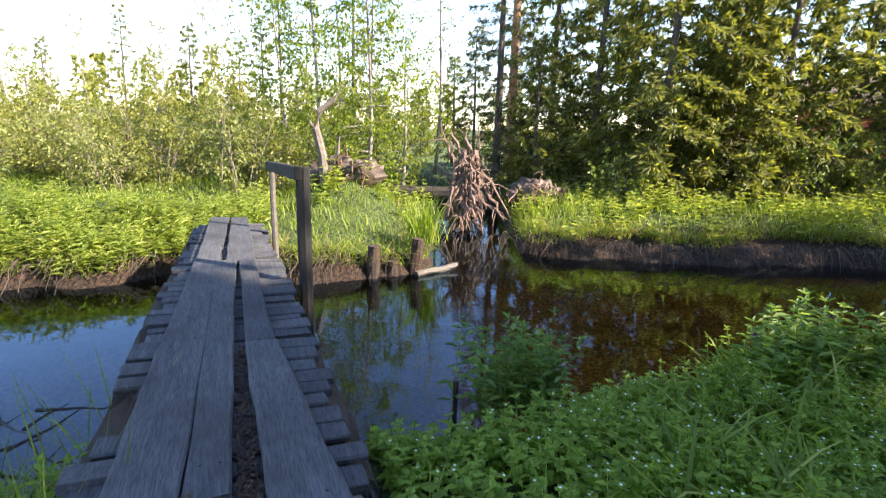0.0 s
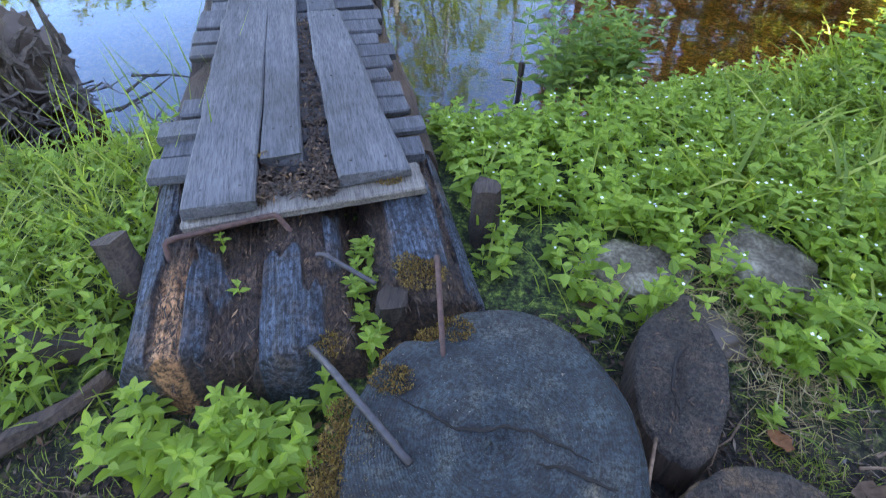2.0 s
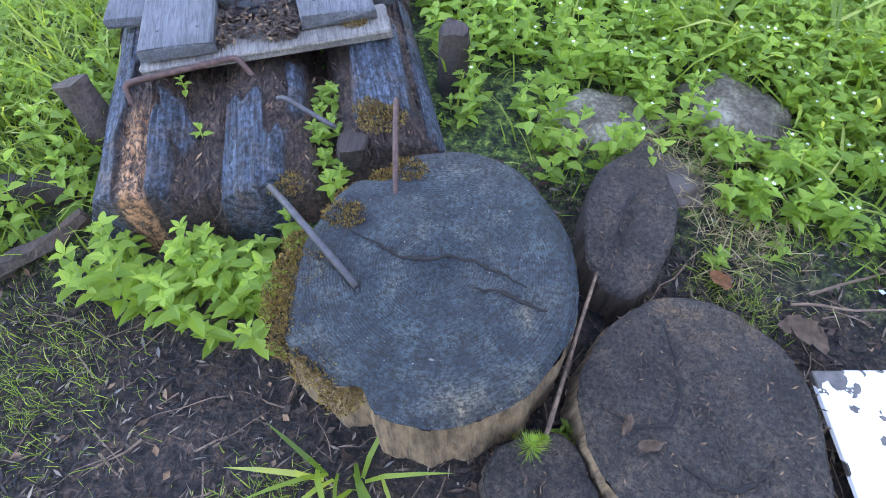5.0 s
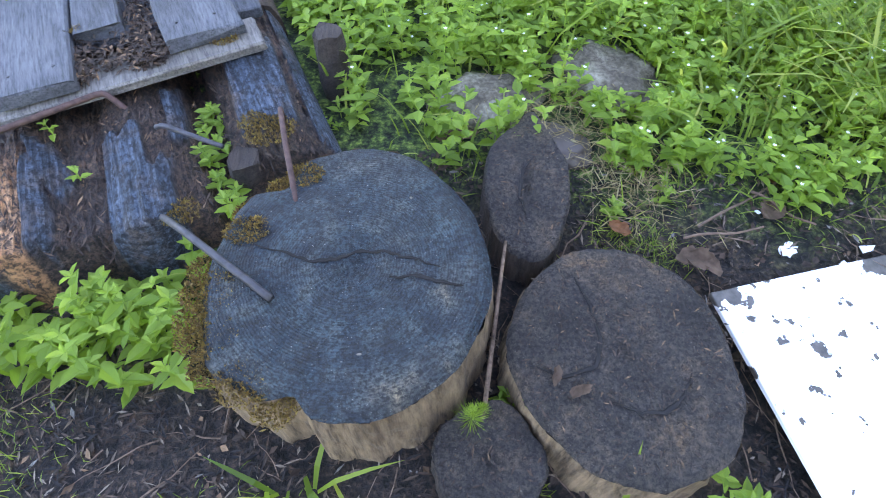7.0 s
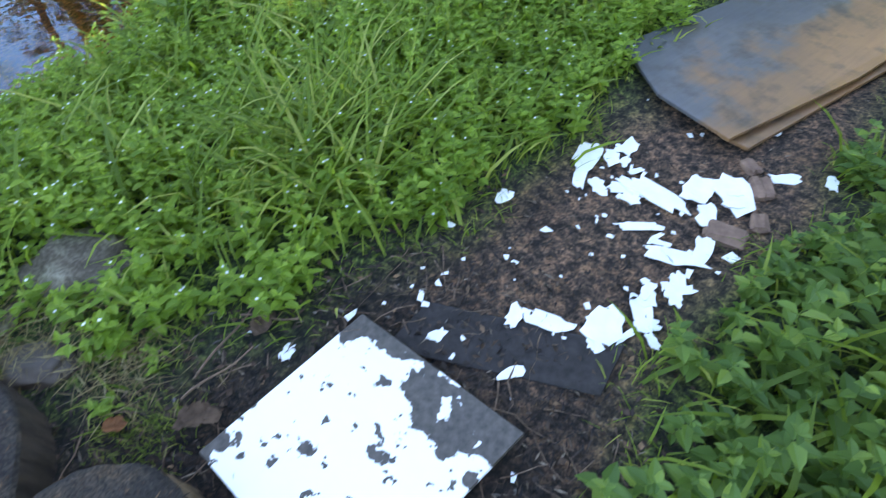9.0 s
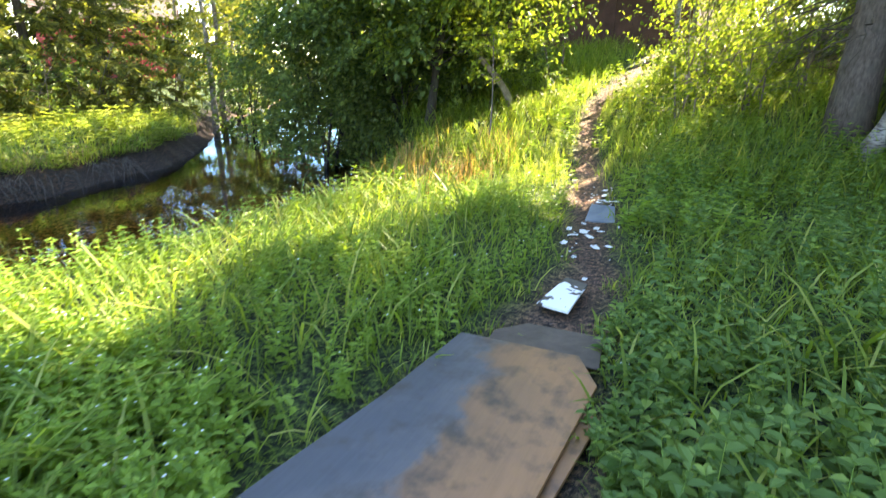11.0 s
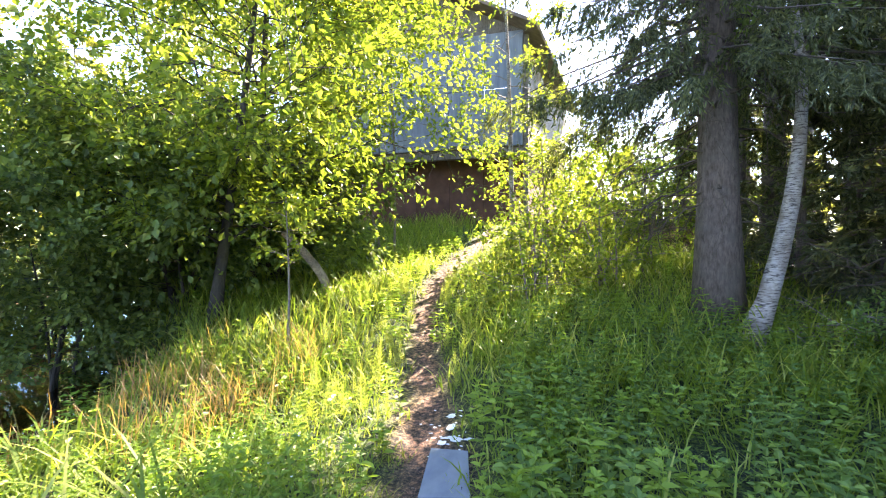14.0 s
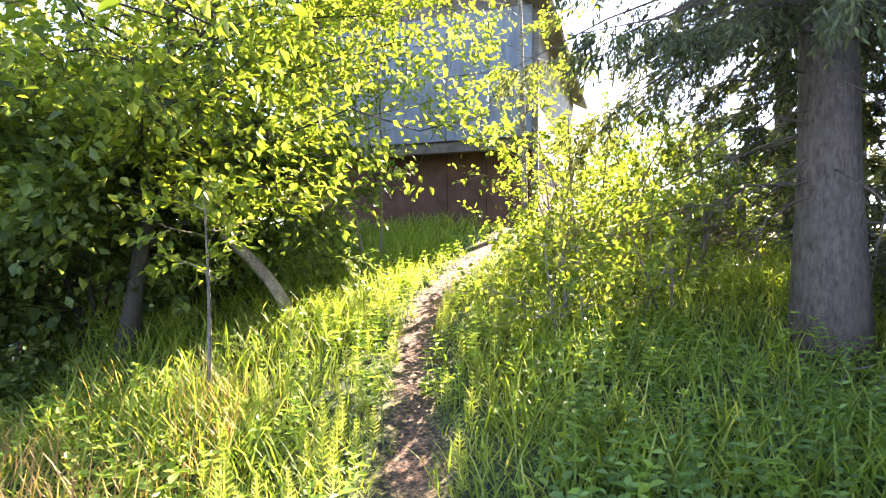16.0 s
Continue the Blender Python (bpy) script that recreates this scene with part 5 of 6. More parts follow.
def spruce(label, x, y, h, r0, spread, low, n_br, n_tw, k_nd, needle_m, needle=(0.05, 0.009), group="", bark_m="spruce_bark", dead=0, droop=0.35, bias=1.0, hang=0.0):
    z0 = float(ground(x, y)) - 0.1
    e = thing("spruce", (x, y, z0), label, "tree", group)
    t = np.linspace(0, 1, 14)
    P = np.stack([0.03 * np.sin(4 * t + x), 0.03 * np.cos(3 * t + y), h * t], 1)
    R = r0 * (1 - t) ** 0.85 + 0.008
    R[0] *= 1.35
    R[1] *= 1.05
    soup("trunk", [tube(P, R, 14)], M[bark_m], e, True)
    tw, pos, dirs, lens = [], [], [], []
    for k in range(n_br):
        f = low + (1 - low) * ((k + rng.uniform(0, 1)) / n_br) ** bias
        az = k * 2.399 + rng.uniform(-0.4, 0.4)
        L = spread * (1 - f) ** 0.75 / (1 - low) ** 0.75 * rng.uniform(0.6, 1.08) + 0.12
        out = np.array([math.cos(az), math.sin(az), 0.0])
        u = np.linspace(0, 1, 7)[:, None]
        young = f > 0.75
        B = np.array([0, 0, h * f]) + out * L * u + np.array([0, 0, 1.0]) * L * ((0.35 if young else 0.05) * u - droop * u ** 1.6 + 0.18 * u ** 3)
        B[1:] += rng.normal(0, 0.02 * L, (6, 3))
        tw.append(tube(B[::2], np.linspace(max(0.006, r0 * 0.13 * (1 - f)), 0.003, 4), 3, False))
        side = np.array([-out[1], out[0], 0.0])
        m = max(5, int(n_tw * (0.35 + 0.65 * L / spread)))
        uu = np.sqrt(rng.uniform(0.03, 1.0, m))
        bi = np.minimum((uu * 6).astype(int), 5)
        bp = B[bi] + (B[bi + 1] - B[bi]) * (uu * 6 - bi)[:, None]
        sgn = rng.choice([-1.0, 1.0], m)[:, None]
        td = unit(out * rng.uniform(0.3, 1.0, (m, 1)) + side * sgn * rng.uniform(0.3, 1.1, (m, 1)) + np.array([0, 0, -1.0]) * (rng.uniform(0.1, 0.95, (m, 1)) + hang * rng.uniform(0.2, 1.6, (m, 1))))
        tl = (0.10 + 0.16 * L) * rng.uniform(0.5, 1.2, m) * (1.15 - 0.5 * uu)
        q = rng.uniform(0.0, 1.0, (m, k_nd, 1))
        pp = bp[:, None] + td[:, None] * tl[:, None, None] * q + np.array([0, 0, -0.08]) * tl[:, None, None] * q ** 2
        dd = td[:, None] * 0.9 + rng.normal(0, 0.38, (m, k_nd, 3))
        pos.append(pp.reshape(-1, 3))
        dirs.append(dd.reshape(-1, 3))
    for k in range(dead):
        f = rng.uniform(0.06, low + 0.12)
        az = rng.uniform(0, 6.28)
        d = np.array([math.cos(az), math.sin(az), rng.uniform(-0.35, 0.05)])
        L = rng.uniform(0.5, 1.7)
        B, br = limb((0, 0, h * f), d, L, -0.25, 0.014, 7)
        tw.append(tube(B, br, 4, False))
        for _ in range(7):
            i = rng.integers(2, 7)
            C, cr = limb(B[i], d + rng.normal(0, 0.7, 3) + [0, 0, -0.6], L * rng.uniform(0.15, 0.45), -0.3, 0.005, 4)
            tw.append(tube(C, cr, 3, False))
    tagged(soup("branchwork", tw, M["dead_twig"], e), kind="stuff")
    pos, dirs = np.concatenate(pos), np.concatenate(dirs)
    n = len(pos)
    soup("crown", [chip_soup(pos, dirs, rng.normal(0, 1, (n, 3)), needle[0] * rng.uniform(0.6, 1.3, n), needle[1])], M[needle_m], e)
    return e


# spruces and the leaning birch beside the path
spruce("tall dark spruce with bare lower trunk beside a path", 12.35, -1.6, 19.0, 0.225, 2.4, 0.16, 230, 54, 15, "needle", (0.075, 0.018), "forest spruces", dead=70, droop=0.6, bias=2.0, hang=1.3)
# high crowns out of view, placed to keep sun off stumps and bridge
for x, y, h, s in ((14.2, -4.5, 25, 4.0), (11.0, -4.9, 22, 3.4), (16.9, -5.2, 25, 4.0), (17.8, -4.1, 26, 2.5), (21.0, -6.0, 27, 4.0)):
    spruce("tall dark spruce in the wood, unseen high crown for shade", x, y, h, 0.2, s, 0.24, 160, 26, 5, "needle", (0.35, 0.13), "forest spruces", dead=40, droop=0.5)
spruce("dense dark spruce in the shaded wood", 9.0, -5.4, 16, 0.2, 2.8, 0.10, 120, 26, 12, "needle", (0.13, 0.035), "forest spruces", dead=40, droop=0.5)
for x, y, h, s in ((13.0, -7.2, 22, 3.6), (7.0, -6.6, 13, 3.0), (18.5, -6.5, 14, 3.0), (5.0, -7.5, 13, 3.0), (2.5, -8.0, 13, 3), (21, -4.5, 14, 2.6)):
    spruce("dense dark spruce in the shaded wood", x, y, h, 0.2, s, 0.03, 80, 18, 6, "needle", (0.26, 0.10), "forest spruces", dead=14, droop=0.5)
broadleaf("leaning white-barked birch beside a spruce", 11.72, -1.76, 4.6, 0.115, 1.0, 0.6, 1500, 0.06, "leaf_mid", "birch_bark", lean=(0.02, 0.0), bow=-0.40, group="birches", n_br=24)

for x, y, h, s in ((14.0, -3.1, 6.5, 1.7), (12.4, -3.5, 5.5, 1.6), (10.5, -4.0, 5.0, 1.5), (15.8, -2.9, 6.0, 1.6), (8.6, -4.3, 5.0, 1.5)):
    spruce("young dense spruce in the shade of taller ones", x, y, h, 0.06, s, 0.02, 80, 22, 11, "needle", (0.115, 0.03), "forest spruces", dead=10, droop=0.4)

for x, y, h, s in ((11.5, -5.8, 6.0, 1.8), (13.4, -5.2, 6.5, 1.9), (15.4, -5.0, 6.5, 1.9), (9.9, -6.2, 6.0, 1.8), (17.0, -6.4, 6.5, 2.0), (12.4, -6.6, 7.0, 2.0), (14.6, -6.8, 7.0, 2.0)):
    spruce("young dense spruce in the shade of taller ones", x, y, h, 0.06, s, 0.02, 70, 16, 6, "needle", (0.22, 0.07), "forest spruces", dead=6, droop=0.4)

# bright tree left of the path and its neighbours
broadleaf("bright green broad-leaved tree over the bank", 11.74, 4.48, 5.5, 0.08, 2.8, 0.17, 31000, 0.085, "leaf_bright", "alder_bark", lean=(0.06, -0.12), group="bank trees", n_br=70)
broadleaf("bright green broad-leaved tree over the bank", 13.3, 4.9, 7.0, 0.085, 2.4, 0.16, 11000, 0.09, "leaf_bright", "alder_bark", lean=(-0.04, -0.06), group="bank trees", n_br=50)
broadleaf("dense dark alder bush hanging over the water", 11.2, 6.4, 3.6, 0.03, 1.7, 0.12, 24000, 0.08, "leaf_mid", "alder_bark", stems=4, group="bank trees", n_br=60, fine=False, name="shrub")
broadleaf("dense dark alder bush hanging over the water", 12.8, 6.4, 4.2, 0.03, 1.8, 0.03, 14000, 0.11, "leaf_mid", "alder_bark", stems=4, group="bank trees", n_br=60, fine=False, name="shrub")
broadleaf("dense dark alder bush hanging over the water", 12.3, 5.5, 3.3, 0.03, 1.7, 0.02, 17000, 0.105, "leaf_mid", "alder_bark", stems=5, group="bank trees", n_br=60, fine=False, name="shrub")
broadleaf("dense dark alder bush under bright trees", 13.4, 4.6, 2.8, 0.03, 1.5, 0.02, 9000, 0.11, "leaf_mid", "alder_bark", stems=5, group="bank trees", n_br=50, fine=False, name="shrub")
broadleaf("slender tree with sunlit leaves before a shed", 15.6, 0.95, 7.0, 0.05, 1.3, 0.22, 4200, 0.075, "leaf_bright", "birch_bark", lean=(0.0, 0.02), group="bank trees", n_br=34)
broadleaf("slender tree with sunlit leaves before a shed", 15.3, 3.3, 6.4, 0.03, 1.6, 0.4, 4000, 0.08, "leaf_bright", "grey_twig", lean=(-0.02, 0.0), stems=2, group="bank trees", n_br=40)
broadleaf("slender tree with sunlit leaves before a shed", 16.5, 5.2, 7.0, 0.07, 2.0, 0.25, 5000, 0.09, "leaf_bright", "alder_bark", group="bank trees", n_br=40)
broadleaf("small sapling with thin grey stem in grass", 10.74, 2.95, 1.7, 0.014, 0.38, 0.55, 170, 0.07, "leaf_bright", "grey_twig", group="saplings", n_br=9)
for x, y, h in ((13.2, -0.35, 1.8), (13.9, 0.55, 2.6), (14.2, 0.3, 2.4), (14.6, -1.0, 2.2), (15.8, 0.3, 2.5), (16.5, -0.8, 2.6), (12.6, 0.5, 1.3), (17.5, 0.2, 2.6)):
    broadleaf("sunlit leafy bush beside the path", x, y, h * 0.9, 0.02, 0.9, 0.08, 1700, 0.07, "leaf_bright", "grey_twig", stems=4, group="path bushes", n_br=28, name="shrub")
for x, y, h in ((17.4, -1.6, 2.0), (18.8, -1.0, 2.2), (19.6, -2.2, 2.8), (18.2, -2.6, 2.4)):
    broadleaf("leafy young trees behind the bushes", x, y, h, 0.03, 1.2, 0.06, 2600, 0.085, "leaf_mid", "grey_twig", stems=3, group="path bushes", n_br=36, fine=False, name="shrub")
for x, y, h in ((10.4, -3.0, 1.0), (9.2, -3.3, 0.9), (11.0, -3.2, 0.9)):
    broadleaf("low shaded bramble bush under spruces", x, y, h, 0.012, 0.6, 0.05, 900, 0.06, "nettle", "grey_twig", stems=4, group="shade bushes", n_br=24, name="shrub")
tl = [(12.1 + 0.55 * t, 3.75 - 0.45 * math.sin(1.5 * t), float(ground(12.4, 3.4)) + 1.0 * (1 - t) ** 0.8) for t in np.linspace(0, 1, 7)]
tagged(soup("dead_tree", [tube(tl, np.linspace(0.045, 0.075, 7), 8)], M["grey_twig"], None, True), "leaning dead grey trunk under leaves", "trunk")

# trees across the brook
for x, y, h, s, n in ((-2.6, 11.4, 5.2, 1.15, 5200), (-1.5, 11.0, 4.7, 1.0, 4200), (-3.6, 12.6, 4.6, 1.1, 3600), (-0.9, 12.4, 3.4, 0.8, 2200)):
    broadleaf("bright leafy birch on the far bank", x, y, h, 0.045, s, 0.05, int(n * 1.25), 0.07, "leaf_bright", "birch_bark", group="far bank birches", n_br=46, fine=False)
for k in range(20):
    x = -9.8 + 0.36 * k + rng.uniform(-0.25, 0.25)
    y = 10.6 + rng.uniform(-0.8, 2.6)
    broadleaf("grey-green willow bush on the far bank", x, y, rng.uniform(1.2, 2.0), 0.015, 0.75, 0.04, 2300, 0.062, "leaf_willow" if k % 3 else "leaf_far", "grey_twig", stems=5, group="willow bushes", n_br=40, fine=False, name="shrub")
for k in range(16):
    broadleaf("grey-green willow bush on the far bank", -13.5 + 0.82 * k, 15.0 + rng.uniform(-1, 2), rng.uniform(2.0, 2.9), 0.022, 1.1, 0.02, 2600, 0.085, "leaf_far" if k % 3 else "leaf_willow", "grey_twig", stems=5, group="willow bushes", n_br=40, fine=False, name="shrub")
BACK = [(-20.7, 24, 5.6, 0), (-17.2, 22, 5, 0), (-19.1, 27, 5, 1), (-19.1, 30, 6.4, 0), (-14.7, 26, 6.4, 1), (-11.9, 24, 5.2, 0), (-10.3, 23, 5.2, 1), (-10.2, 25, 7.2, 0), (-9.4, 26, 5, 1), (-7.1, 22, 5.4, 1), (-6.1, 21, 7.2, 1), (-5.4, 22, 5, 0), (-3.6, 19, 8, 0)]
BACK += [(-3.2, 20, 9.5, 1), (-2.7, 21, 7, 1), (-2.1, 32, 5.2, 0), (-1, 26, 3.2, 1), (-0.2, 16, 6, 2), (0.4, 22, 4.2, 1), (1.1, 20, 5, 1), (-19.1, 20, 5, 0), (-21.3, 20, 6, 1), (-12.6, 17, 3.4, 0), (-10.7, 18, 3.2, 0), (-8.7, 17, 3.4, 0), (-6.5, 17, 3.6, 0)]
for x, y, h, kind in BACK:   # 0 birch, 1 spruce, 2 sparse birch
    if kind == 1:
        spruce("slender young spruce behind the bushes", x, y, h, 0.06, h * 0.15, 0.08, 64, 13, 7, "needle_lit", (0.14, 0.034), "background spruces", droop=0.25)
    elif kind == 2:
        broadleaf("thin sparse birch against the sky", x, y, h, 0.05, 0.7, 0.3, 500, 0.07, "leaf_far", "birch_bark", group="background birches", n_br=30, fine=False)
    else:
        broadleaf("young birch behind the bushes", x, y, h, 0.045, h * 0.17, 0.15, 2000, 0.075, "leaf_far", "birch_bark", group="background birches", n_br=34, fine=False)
spruce("slim dark spruce with long branches by the inlet", 1.35, 14.0, 9.5, 0.10, 1.15, 0.06, 110, 22, 12, "needle", (0.10, 0.02), "far bank spruces", droop=0.3)
spruce("tall pine with orange bark behind a spruce", 2.0, 16.5, 13.0, 0.15, 1.6, 0.72, 40, 16, 7, "needle", (0.12, 0.03), "far bank spruces", "pine_bark", droop=0.1)
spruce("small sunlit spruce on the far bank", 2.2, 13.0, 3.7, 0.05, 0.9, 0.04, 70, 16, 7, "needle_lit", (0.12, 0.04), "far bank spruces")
# most of these wear the paler needles that stand for sun
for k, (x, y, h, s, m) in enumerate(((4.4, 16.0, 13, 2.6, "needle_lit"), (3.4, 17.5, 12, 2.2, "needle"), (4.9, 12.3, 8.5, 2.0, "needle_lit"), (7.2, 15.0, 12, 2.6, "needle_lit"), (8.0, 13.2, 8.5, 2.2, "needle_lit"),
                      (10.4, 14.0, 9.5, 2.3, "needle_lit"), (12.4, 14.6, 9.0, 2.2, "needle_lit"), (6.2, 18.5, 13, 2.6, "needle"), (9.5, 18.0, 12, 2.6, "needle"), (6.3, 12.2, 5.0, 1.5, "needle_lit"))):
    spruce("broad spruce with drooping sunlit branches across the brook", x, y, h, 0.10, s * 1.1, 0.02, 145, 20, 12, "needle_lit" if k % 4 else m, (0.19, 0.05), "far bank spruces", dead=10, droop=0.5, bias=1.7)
for x, y, h in ((7.6, 11.6, 1.6), (8.5, 11.9, 1.8), (9.3, 12.2, 1.7), (3.6, 11.0, 1.1), (10.6, 12.5, 1.8)):
    broadleaf("leafy shrub under spruces on the far bank", x, y, h, 0.015, 0.6, 0.05, 1100, 0.08, "leaf_mid", "grey_twig", stems=4, group="far bank shrubs", n_br=28, fine=False, name="shrub")
for x, y, h in ((15.5, 13.8, 9.0), (13.8, 12.2, 7.0), (17.5, 12.5, 8.0), (19.5, 11.5, 9.0), (18.0, 9.0, 8.0), (22.5, 11, 9.0), (17.0, 17.5, 8.0), (14.0, 17, 8.0), (20, 18, 8)):
    broadleaf("tall birch beyond the bend of the brook", x, y, h, 0.08, 1.6, 0.15, 4200, 0.15, "leaf_far", "birch_bark", group="bend birches", n_br=44, fine=False)
for x, y in ((15.0, 10.6), (16.4, 10.0), (13.8, 10.9), (17.6, 15.6), (15.8, 16.2)):
    broadleaf("leafy bush on the bank of the bend", x, y, 2.6, 0.03, 1.1, 0.04, 2000, 0.11, "leaf_mid", "alder_bark", stems=5, group="bend bushes", n_br=40, fine=False, name="shrub")


def far_wood():
    """Woods all round, far behind everything else."""
    pos, dirs, size = [], [], []
    for k in range(260):
        a = rng.uniform(0, 2 * np.pi)
        d = rng.uniform(38, 80)
        x, y = 4 + d * math.cos(a), 4 + d * math.sin(a)
        h = rng.uniform(5, 10) * (0.75 if math.pi * 0.35 < a < math.pi * 0.9 else 1.3)
        seen = 0.3 < a / math.pi < 0.95
        n = 380 if seen else 110
        f = rng.uniform(0, 1, n) ** 1.4
        ang = rng.uniform(0, 6.28, n)
        r = h * 0.2 * (1.05 - f) * rng.uniform(0.4, 1, n)
        pos.append(np.stack([x + r * np.cos(ang), y + r * np.sin(ang), h * (0.05 + 0.95 * f)], 1))
        dirs.append(np.stack([np.cos(ang), np.sin(ang), np.full(n, -0.5)], 1) + rng.normal(0, 0.5, (n, 3)))
        size.append(rng.uniform(0.25, 0.6, n) if seen else rng.uniform(0.6, 1.5, n))
    pos, dirs, size = np.concatenate(pos), np.concatenate(dirs), np.concatenate(size)
    n = len(pos)
    o = soup("far_wood", [chip_soup(pos, dirs, rng.normal(0, 1, (n, 3)), size, size * 0.5)], M["leaf_far"])
    tagged(o, "distant mixed wood of birch and spruce", "woods", kind="stuff")


far_wood()


# ---- uprooted stumps and dead wood ----
def root_plate(label, x, y, z, w, h, n, seed, up=0.6, mound=True, m="root"):
    e = thing("root_plate", (x, y, z), label, "roots")
    ch = []
    for k in range(n):
        a = rng.uniform(0, 6.28)
        q = rng.uniform(0.1, 1.0)
        p = np.array([w * 0.35 * q * math.cos(a), -0.1 * rng.uniform(0, 1), h * 0.45 + h * 0.4 * q * math.sin(a)])
        d = np.array([rng.normal(0, 0.3), -0.2 + rng.normal(0, 0.3), rng.choice([-1.0, 1.0], p=[0.6, 0.4]) * rng.uniform(0.3, 1.0) + 0.3 * (up - 0.6)])
        L = rng.uniform(0.25, 0.75) * h * 0.6
        B, br = limb(p, d, L, rng.uniform(-0.5, 0.3), rng.uniform(0.012, 0.045) * h, 7)
        ch.append(tube(B, br, 5, False))
        for _ in range(3):
            i = rng.integers(2, 6)
            C, cr = limb(B[i], d + rng.normal(0, 0.8, 3), L * rng.uniform(0.2, 0.6), rng.uniform(-0.6, 0.1), 0.008 * h, 5)
            ch.append(tube(C, cr, 4, False))
    tagged(soup("root_tangle", ch, M[m], e), kind="stuff")
    if mound:
        bm = bmesh.new()
        bmesh.ops.create_icosphere(bm, subdivisions=4, radius=1.0)
        for v in bm.verts:
            k = 1 + 0.3 * noise.noise(v.co * 2 + Vector((seed, 0, 0))) + 0.15 * noise.noise(v.co * 6)
            v.co = Vector((v.co.x * w * 0.42, v.co.y * 0.3 + 0.22, v.co.z * h * 0.42 + h * 0.38)) * k
        part("soil_clod", bm, M["mud"], e)
    return e


root_plate("reddish uprooted root plate at the inlet's mouth", 0.50, 10.6, WATER - 0.05, 0.8, 1.95, 110, 3, mound=False, m="root_pale")
root_plate("low uprooted roots on the inlet's bank", 2.0, 11.2, -0.25, 1.4, 0.9, 40, 5, m="root_pale")
root_plate("old root mound with soil among birches", -1.75, 9.7, 0.30, 1.5, 0.75, 40, 7)
lr = root_plate("dark tangled root stump hanging over the water", -3.0, 2.6, WATER - 0.1, 1.2, 0.95, 50, 9, m="dead_twig")
lr.rotation_euler = (0, 0, 1.1)
snag = thing("dead_snag", (-2.05, 9.6, 0.45), "broken dead grey snag rising from roots", "snag")
ch = [tube([(0, 0, 0), (-0.05, 0, 0.5), (-0.16, 0, 0.95), (-0.10, 0, 1.25), (0.15, 0, 1.45), (0.28, 0, 1.62)], [0.10, 0.08, 0.07, 0.06, 0.035, 0.01], 8, False),
      tube([(-0.14, 0, 0.9), (-0.25, 0, 1.05), (-0.3, 0.05, 1.2)], [0.04, 0.025, 0.008], 6, False),
      tube([(0.05, 0, 0.2), (0.22, 0, 0.55), (0.25, 0, 0.85)], [0.06, 0.04, 0.01], 6, False),
      tube([(0.4, 0, 0.25), (0.6, -0.05, 0.4), (0.8, -0.05, 0.42)], [0.03, 0.025, 0.01], 6, False)]
soup("broken_trunk", ch, M["grey_twig"], snag)
tagged(soup("fallen_log", [tube([(-1.3, 12.2, 0.0), (-0.5, 12.0, 0.03), (0.5, 11.7, 0.1)], [0.22, 0.2, 0.16], 10)], M["alder_bark"]), "fallen trunk lying across the inlet", "log")


def twig_heap(label, x, y, z, w, h, n, m="grey_twig", name="brush_pile", cat="brushwood"):
    ch = []
    for k in range(n):
        p = np.array([rng.normal(0, w * 0.4), rng.normal(0, w * 0.3), rng.uniform(0, h)])
        d = np.array([rng.normal(0, 1), rng.normal(0, 1), rng.normal(0, 0.25)])
        B, br = limb(p, d, rng.uniform(0.3, 1.0) * w, rng.uniform(-0.2, 0.1), rng.uniform(0.004, 0.014), 5)
        ch.append(tube(B, br, 4, False))
    o = soup(name, ch, M[m])
    o.location = (x, y, z)
    return tagged(o, label, cat, kind="stuff")


twig_heap("heap of dead brown brushwood under spruces", 16.3, -1.9, float(ground(16.3, -1.9)), 0.9, 0.45, 150, "root")
twig_heap("dead twigs lying on the shaded ground", 12.3, -2.9, float(ground(12.3, -2.9)), 1.2, 0.15, 90)
twig_heap("tangle of dead sticks above the water", -2.55, 2.5, WATER + 0.05, 0.6, 0.3, 60, "dead_twig")


# ---- ground cover ----
def patch(a, b):
    """Slow lumpiness from 0 to 1 that gathers plants in clumps."""
    return 0.5 + 0.25 * np.sin(a * 2.1 + 1.3 * np.sin(b * 1.7)) + 0.25 * np.sin(b * 2.6 + 1.1 * np.sin(a * 1.9 + 2))


COVERED = [(1.05, 1.9, -0.05, 0.70), (3.35, 5.65, 0.22, 1.0)]


def free_spots(n, x0, x1, y0, y1, keep, margin=0.0):
    """Random places off the trail, the water, the boards, stumps and logs."""
    x, y = rng.uniform(x0, x1, n), rng.uniform(y0, y1, n)
    ok = (trail_dist(x, y) + 0.10 * np.sin(x * 9) * np.sin(y * 8 + 1) > margin) & (river_dist(x, y) + mud_shelf(x, y) < np.where(y > 5, -0.04, -0.12))
    for a, b, c, d in COVERED:
        ok &= ~((x > a) & (x < b) & (y > c) & (y < d))
    al, la = (x - BO.x) * BD.x + (y - BO.y) * BD.y, (x - BO.x) * BR.x + (y - BO.y) * BR.y
    ok &= ~((al > -0.65) & (al < 5.6) & (np.abs(la) < 0.60))
    for cx, cy, r in ((0.12, 0.58, 0.44), (0.79, 0.36, 0.36), (0.63, 0.91, 0.2), (0.58, 1.40, 0.13), (1.03, 1.48, 0.15), (0.80, 1.18, 0.16), (12.25, -1.6, 0.3)):
        ok &= np.hypot(x - cx, y - cy) > r
    ok &= keep(x, y) > rng.uniform(0, 1, n)
    x, y = x[ok], y[ok]
    return np.stack([x, y, ground(x, y) - 0.01], 1)


